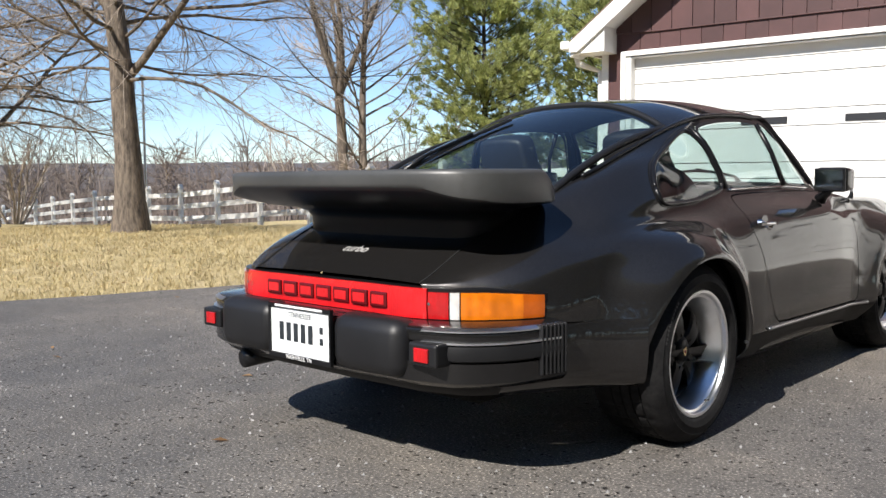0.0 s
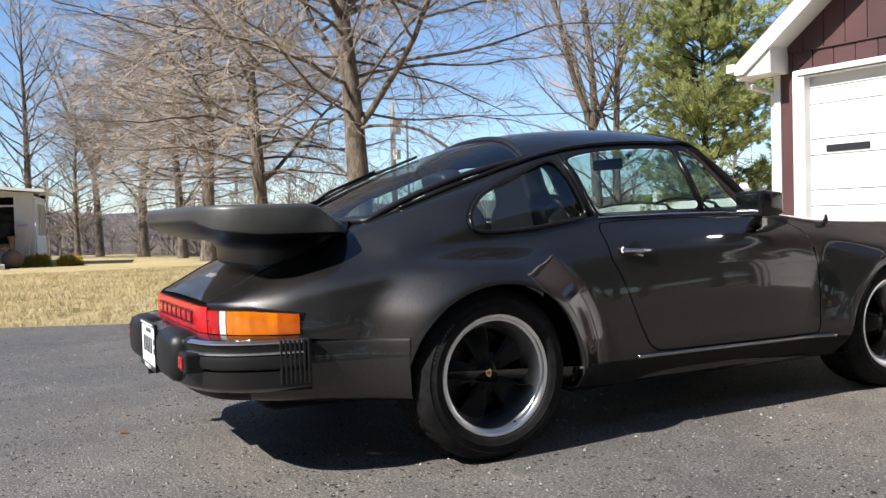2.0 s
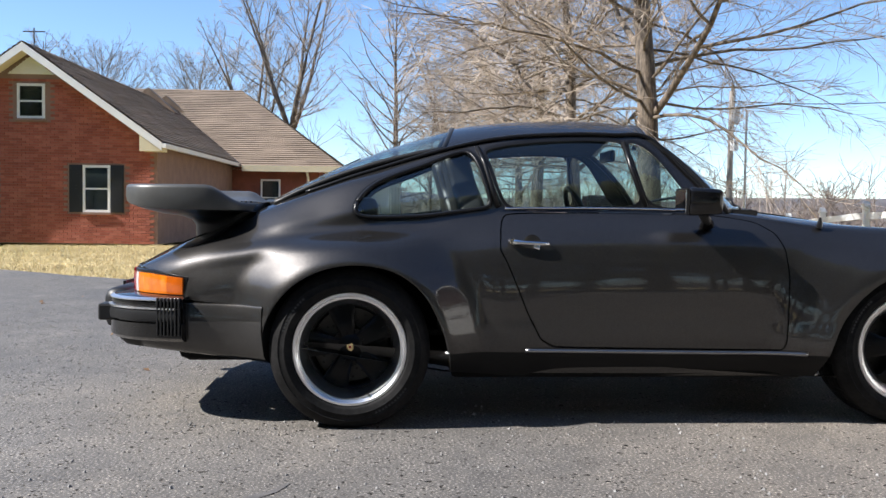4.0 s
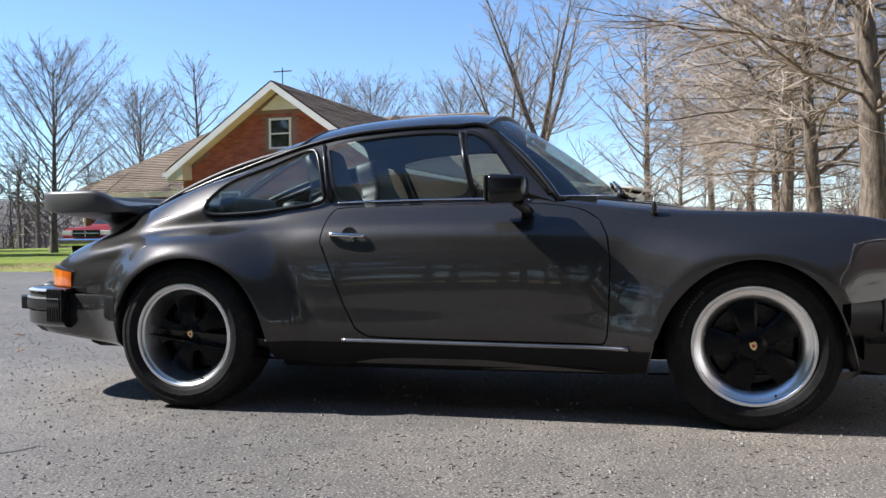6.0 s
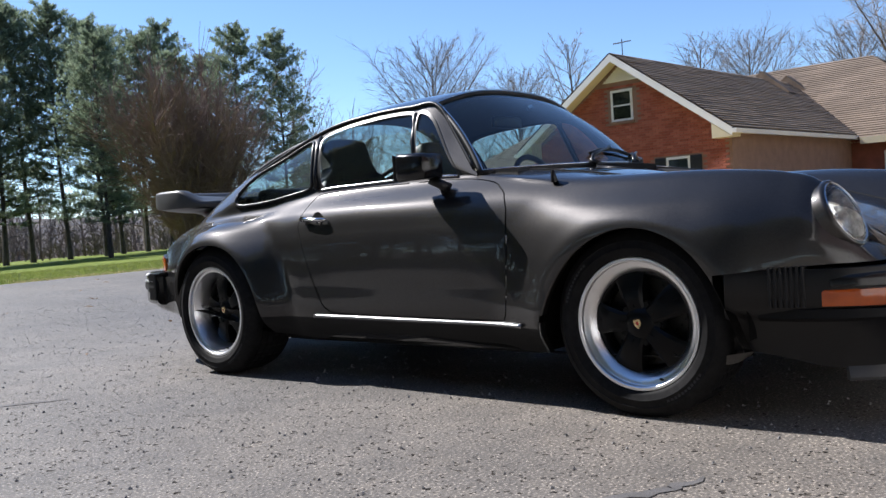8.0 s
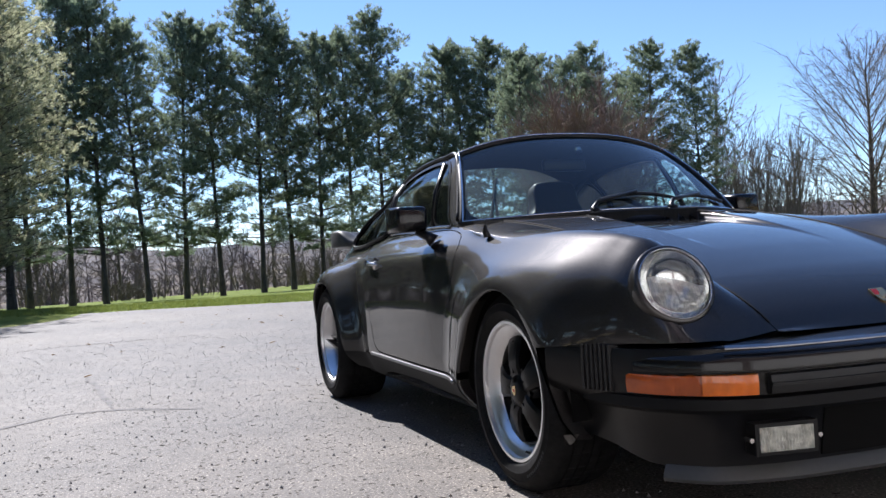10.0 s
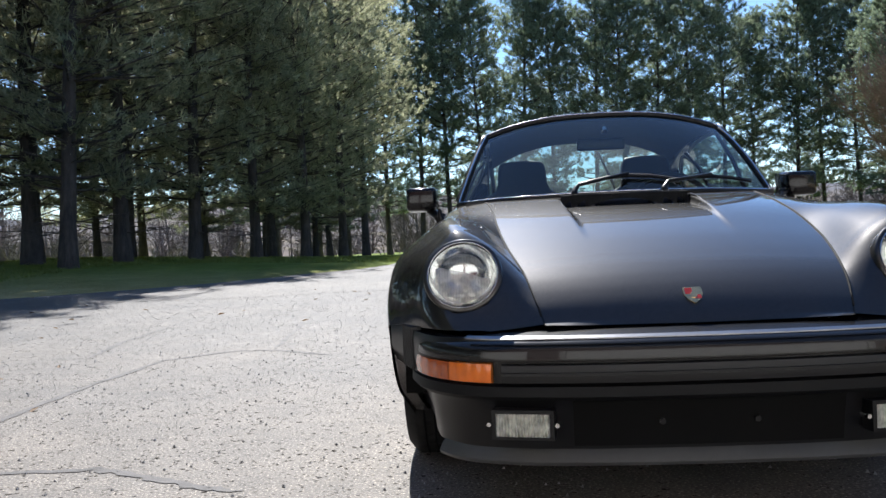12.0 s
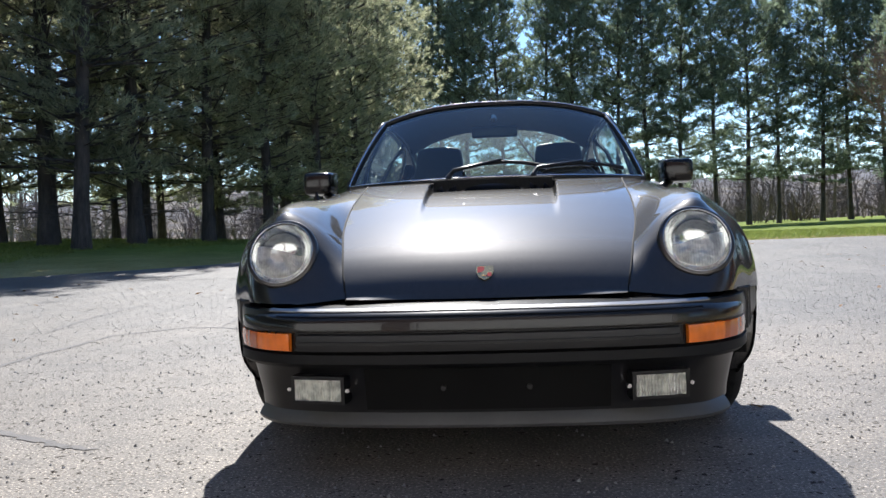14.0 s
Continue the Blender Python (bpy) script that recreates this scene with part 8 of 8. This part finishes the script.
# air intake slot with grille at the rear of the hood, and the creases beside it
gr = part("cowl_grille", box(-0.246, 0.246, 1.824, 1.840, 0.825, 0.8745, 0.003), M["gap"], car, "black air intake slot")
for k in range(24):
    x = -0.230 + 0.0195 * k
    part("grille_bar", box(x, x + 0.005, 1.838, 1.8405, 0.834, 0.866), M["rubber_dull"], gr)
part("slot_lip", tube([(-0.25, 1.833, 0.872), (-0.1, 1.836, 0.876), (0.1, 1.836, 0.876), (0.25, 1.833, 0.872)], 0.0035, 6), PAINT, car)
for sx in (1, -1):
    part("hood_crease", tube([on_hood(sx * 0.258, 1.835, 0.001), on_hood(sx * 0.257, 1.93, 0.0005), on_hood(sx * 0.254, 2.18, -0.001)], [0.004, 0.0035, 0.0015], 8), PAINT, car, smooth=True)
shield = [(-0.024, 0.030), (0.024, 0.030), (0.025, 0.004), (0.017, -0.016), (0, -0.030), (-0.017, -0.016), (-0.025, 0.004)]
c0 = on_hood(0, 2.944)
nh = normal_of(lambda a, b: on_hood(a, b), 0.0, 2.944)
nh = nh if nh.z > 0 else -nh
turn = Matrix.Translation(c0 + nh * 0.0015) @ nh.to_track_quat("Z", "Y").to_matrix().to_4x4()
bm = prism(shield, "z", -0.002, 0.003)
bmesh.ops.transform(bm, matrix=turn, verts=bm.verts)
bd = part("hood_badge", bm, M["gold"], car, "gold shield badge with red and dark fields")
for q, ma in (((-0.021, -0.002, 0.004, 0.026), "badge_red"), ((0.002, 0.019, -0.014, 0.000), "badge_red"), ((-0.008, 0.008, -0.010, 0.008), "gold")):
    bm = box(q[0], q[1], q[2], q[3], 0.003, 0.0038 if ma == "badge_red" else 0.0044)
    bmesh.ops.transform(bm, matrix=turn, verts=bm.verts)
    part("badge_field", bm, M[ma], bd)

# ---- things round the house ----


def build_bin(name, col, label, x, y):
    b = thing(name, label, "bin", pose(x, y, ground_z(x, y), 0, 0, 8), "wheeled bins by the wall")
    bm = bmesh.new()
    lo = [(-0.24, -0.22), (0.24, -0.22), (0.24, 0.22), (-0.24, 0.22)]
    rows = [[bm.verts.new((px * s, py * s, z)) for px, py in lo] for z, s in ((0.05, 0.92), (0.9, 1.15), (0.98, 1.22), (0.98, 1.14))]
    for p, q in zip(rows, rows[1:]):
        for k in range(4):
            bm.faces.new((p[k], p[(k + 1) % 4], q[(k + 1) % 4], q[k]))
    bm.faces.new(rows[0][::-1])
    part("body", bm, M[col], b)
    part("lid", box(-0.31, 0.29, -0.28, 0.28, 0.985, 1.05, 0.02), M[col], b)
    for s in (-0.25, 0.25):
        part("bin_wheel", tube([(-0.26, s - 0.03, 0.12), (-0.26, s + 0.03, 0.12)], 0.12, 14), M["rubber"], b)
    part("handle", tube([(-0.33, -0.2, 1.0), (-0.36, -0.1, 1.0), (-0.36, 0.1, 1.0), (-0.33, 0.2, 1.0)], 0.018, 6), M[col], b)


build_bin("wheeled_bin", "bin_blue", "blue plastic wheeled bin with lid shut", -19.6, -11.6)
build_bin("wheeled_bin", "bin_grey", "dark grey plastic wheeled bin with lid shut", -19.6, -12.3)


def build_truck():
    """A crew-cab pickup seen from its side; its front points to local -y."""
    t = thing("pickup_truck", "shiny red crew-cab pickup with chrome bumper", "truck", pose(-23.8, -16.8, ground_z(-23.8, -16.8) - 0.02, 0, 0, 92) @ Matrix.Diagonal((0.95, 0.95, 0.92, 1)))
    red = M["truck_red"]
    # side profile (along, up), nose at negative
    body = [(-2.75, 0.55), (-2.8, 0.80), (-2.72, 1.02), (-2.5, 1.10), (-1.25, 1.18), (-1.1, 1.2), (0.95, 1.2), (1.0, 1.16), (2.85, 1.16), (2.9, 0.6), (2.7, 0.52), (-2.5, 0.45)]
    bm = prism(body, "x", -0.96, 0.96)
    bmesh.ops.bevel(bm, geom=[e for e in bm.edges if abs(e.verts[0].co.x - e.verts[1].co.x) < 1e-5], offset=0.06, segments=3, affect="EDGES")
    part("body", bm, red, t)
    bm = bmesh.new()
    low = [(-1.15, 1.18), (0.98, 1.18)]
    ring = [[bm.verts.new(p) for p in ((-w, y0, z), (w, y0, z), (w, y1, z), (-w, y1, z))] for w, y0, y1, z in ((0.9, -1.2, 1.0, 1.18), (0.86, -0.95, 0.96, 1.35), (0.72, -0.35, 0.80, 1.80), (0.66, -0.2, 0.72, 1.86))]
    for p, q in zip(ring, ring[1:]):
        for k in range(4):
            bm.faces.new((p[k], p[(k + 1) % 4], q[(k + 1) % 4], q[k]))
    bm.faces.new(ring[-1])
    part("cab", bm, red, t)
    for s in (1, -1):
        for a, b in (((-0.55, -0.25), (0.08, 0.12)), ((0.18, 0.22), (0.85, 0.72))):
            x0, x1 = s * 0.875, s * 0.745
            me = mesh_of("side_glass", [(x0, a[0], 1.32), (x0, b[0], 1.32), (x1, b[1], 1.76), (x1, a[1] + 0.02, 1.76)], [(0, 1, 2, 3)])
            put_mesh("side_glass", me, M["truck_glass"], t)
        part("door_handle", box(*sorted((s * 0.955, s * 0.985)), -0.05, 0.12, 1.02, 1.05), M["chrome"], t)
        part("mirror", box(*sorted((s * 0.95, s * 1.15)), -0.75, -0.62, 1.18, 1.42, 0.03), M["trim_black"], t)
        part("headlight", box(*sorted((s * 0.55, s * 0.93)), -2.79, -2.70, 0.84, 1.0, 0.02), M["clear_lens"], t)
        for y in (-1.75, 1.85):
            w = part("wheel", tube([(s * 0.74, y, 0.38), (s * 0.98, y, 0.38)], 0.40, 28), M["tyre"], t)
            part("rim", tube([(s * 0.97, y, 0.38), (s * 0.995, y, 0.38)], 0.27, 20), M["alloy"], w)
            for k in range(5):
                a = 2 * math.pi * k / 5
                part("rim_gap", tube([(s * 0.99, y + 0.16 * math.cos(a), 0.38 + 0.16 * math.sin(a)), (s * 1.0, y + 0.16 * math.cos(a), 0.38 + 0.16 * math.sin(a))], 0.055, 8), M["gap"], w)
            part("arch", tube([(s * 0.955, y, 0.42), (s * 0.966, y, 0.42)], 0.47, 28), M["gap"], t)
    me = mesh_of("windscreen", [(-0.84, -1.10, 1.26), (0.84, -1.10, 1.26), (0.70, -0.40, 1.79), (-0.70, -0.40, 1.79)], [(0, 1, 2, 3)])
    put_mesh("windscreen", me, M["truck_glass"], t)
    part("grille", box(-0.50, 0.50, -2.83, -2.72, 0.76, 1.03, 0.02), M["trim_black"], t)
    part("grille_bar", box(-0.52, 0.52, -2.85, -2.80, 0.88, 0.92, 0.01), M["chrome"], t)
    part("grille_bar", box(-0.03, 0.03, -2.85, -2.80, 0.76, 1.03, 0.01), M["chrome"], t)
    part("front_bumper", box(-0.98, 0.98, -2.95, -2.70, 0.46, 0.72, 0.06), M["chrome"], t)
    part("bed", box(-0.80, 0.80, 1.15, 2.75, 1.10, 1.17), M["gap"], t)


M["truck_red"] = simple("deep_red_car_paint", (0.17, 0.004, 0.009), 0.45, metal=0.0, vary=0.06, coat=0.12, spec=0.25)
M["truck_glass"] = simple("dark_tinted_glass", (0.02, 0.025, 0.03), 0.05, vary=0.05, spec=0.8)
build_truck()


def build_pole():
    x, y = -28.8, 13.5
    p = thing("utility_pole", "tall weathered utility pole with transformer and cables", "pole", pose(x, y, ground_z(x, y), 0, 0, 15))
    part("mast", tube([(0, 0, -0.3), (0, 0, 6.4)], [0.13, 0.10], 12), M["pole_wood"], p, smooth=True)
    part("transformer", tube([(0.28, 0, 5.1), (0.28, 0, 5.75)], 0.16, 16), M["galvanised"], p, "grey transformer can")
    part("meter_box", box(0.12, 0.34, -0.12, 0.12, 4.1, 4.5, 0.02), M["white_siding"], p)
    part("second_mast", tube([(0.65, 0.2, -0.3), (0.65, 0.2, 5.6)], 0.05, 8), M["galvanised"], p)
    for k, (dx, dz) in enumerate(((26, -0.6), (-40, 1.0))):
        pts = [(dx * f, 3.0 * f * (1 if k else -1), 6.0 + dz * f - 1.0 * math.sin(math.pi * f)) for f in [i / 12 for i in range(13)]]
        part("cable", tube(pts, 0.014, 4), M["trim_black"], p)


build_pole()


def leafy(seed, wide, tall, n, size):
    rng = random.Random(seed)
    v, f = [], []
    for _ in range(n):
        w, u = rng.uniform(0, 6.283), rng.uniform(0, 1)
        r = wide * (0.75 + 0.35 * rng.random()) * math.sqrt(max(0.02, 1 - (u - 0.25) ** 2 * 1.3))
        p = Vector((r * math.cos(w), r * math.sin(w), tall * u))
        needle_tuft(rng, p, Vector((math.cos(w), math.sin(w), 0.8)).normalized(), size, 5, v, f)
    return mesh_of("leaves", v, f)


for x, y, s, mat, lab in ((-30.6, 0.35, 0.5, "shrub_gold", "low golden yellow shrub beside the steps"), (-30.0, 1.35, 0.42, "shrub_gold", "low golden yellow shrub on the lawn edge"),
                          (-30.9, -2.95, 0.62, "shrub_dark", "dark clipped evergreen by the sunroom"), (-30.9, -2.35, 0.58, "shrub_dark", "dark clipped evergreen by the sunroom")):
    t = thing("shrub", lab, "shrub", pose(x, y, ground_z(x, y)), "shrubs by the house")
    put_mesh("leaves", leafy(int(x * -10 + y), s * 0.8, s * (0.7 if mat == "shrub_gold" else 2.0), 260, 0.16), M[mat], t)
part_walk = part("walkway", box(-30.6, -28.2, -1.35, -0.75, -0.38, -0.2), M["concrete"], None)
tagged(part_walk, "short pale concrete walkway by the steps", "path", kind="structure")


# ---- loose litter: dry leaves, grass tufts ----
def scatter(name, label, category, material, seed, n, spot, make):
    rng = random.Random(seed)
    v, f = [], []
    for _ in range(n):
        x, y = spot(rng)
        make(rng, x, y, v, f)
    ob = put_mesh(name, mesh_of(name, v, f), material)
    tagged(ob, label, category, kind="stuff")


def blade(rng, x, y, v, f):
    z = ground_z(x, y)
    for _ in range(5):
        a, h = rng.uniform(0, 6.283), rng.uniform(0.03, 0.075)
        d = Vector((math.cos(a), math.sin(a), 0))
        o = Vector((x + rng.uniform(-0.05, 0.05), y + rng.uniform(-0.05, 0.05), z))
        i = len(v)
        v += [o - d.cross(Vector((0, 0, 1))) * 0.006, o + d.cross(Vector((0, 0, 1))) * 0.006, o + d * h * 0.7 + Vector((0, 0, h))]
        f.append((i, i + 1, i + 2))


def leaf(rng, x, y, v, f):
    yard = inside((x, y), YARD)
    if yard and rng.random() < 0.75:
        return
    z = (0.004 if yard else ground_z(x, y) + 0.02)
    s, a = rng.uniform(0.02, 0.05), rng.uniform(0, 6.283)
    d, e = Vector((math.cos(a), math.sin(a), rng.uniform(0, 0.3))), Vector((-math.sin(a), math.cos(a), rng.uniform(0, 0.5)))
    o = Vector((x, y, z))
    i = len(v)
    v += [o - d * s, o + e * s * 0.45, o + d * s, o - e * s * 0.4 + Vector((0, 0, s * 0.3))]
    f.append((i, i + 1, i + 2, i + 3))


def on_lawn(rng):
    while True:
        x, y = rng.uniform(-20, -3.9), rng.uniform(-14, 9)
        if not inside((x, y), YARD):
            return x, y


def by_pines(rng):
    while True:
        x, y = rng.uniform(-12, 13), rng.uniform(-21, -9)
        if not inside((x, y), YARD):
            return x, y


def anywhere(rng):
    return rng.uniform(-16, 8), rng.uniform(-16, 8)


M["straw"] = needle_material("straw_grass", (0.40, 0.33, 0.16), (0.62, 0.51, 0.30))
M["green_grass"] = needle_material("green_grass", (0.12, 0.18, 0.03), (0.30, 0.33, 0.08))
scatter("straw_grass", "short dormant straw-coloured grass blades", "grass", M["straw"], 31, 22000, on_lawn, blade)
scatter("green_grass", "short green winter grass blades", "grass", M["green_grass"], 32, 14000, by_pines, blade)
scatter("dry_leaves", "scattered dry brown leaves", "leaves", M["leaf"], 33, 1500, anywhere, leaf)


def grit(rng, x, y, v, f):
    s = 0.002 + 0.008 * rng.random() ** 2
    o = Vector((x, y, 0.001))
    i = len(v)
    v += [o + Vector((rng.uniform(0.6, 1) * s * a, rng.uniform(0.6, 1) * s * b, 0)) for a, b in ((1, 0), (-0.5, 0.9), (-0.5, -0.9))] + [o + Vector((0, 0, s * 0.9))]
    f += [(i, i + 1, i + 3), (i + 1, i + 2, i + 3), (i + 2, i, i + 3)]


M["grit"] = simple("pale_grit", (0.27, 0.265, 0.26), 0.75, vary=0.5, scale=30)
scatter("loose_grit", "loose pale stone grit on the asphalt", "gravel", M["grit"], 34, 12000, lambda r: (r.uniform(-3.5, 6), r.uniform(-6, 6.5)), grit)
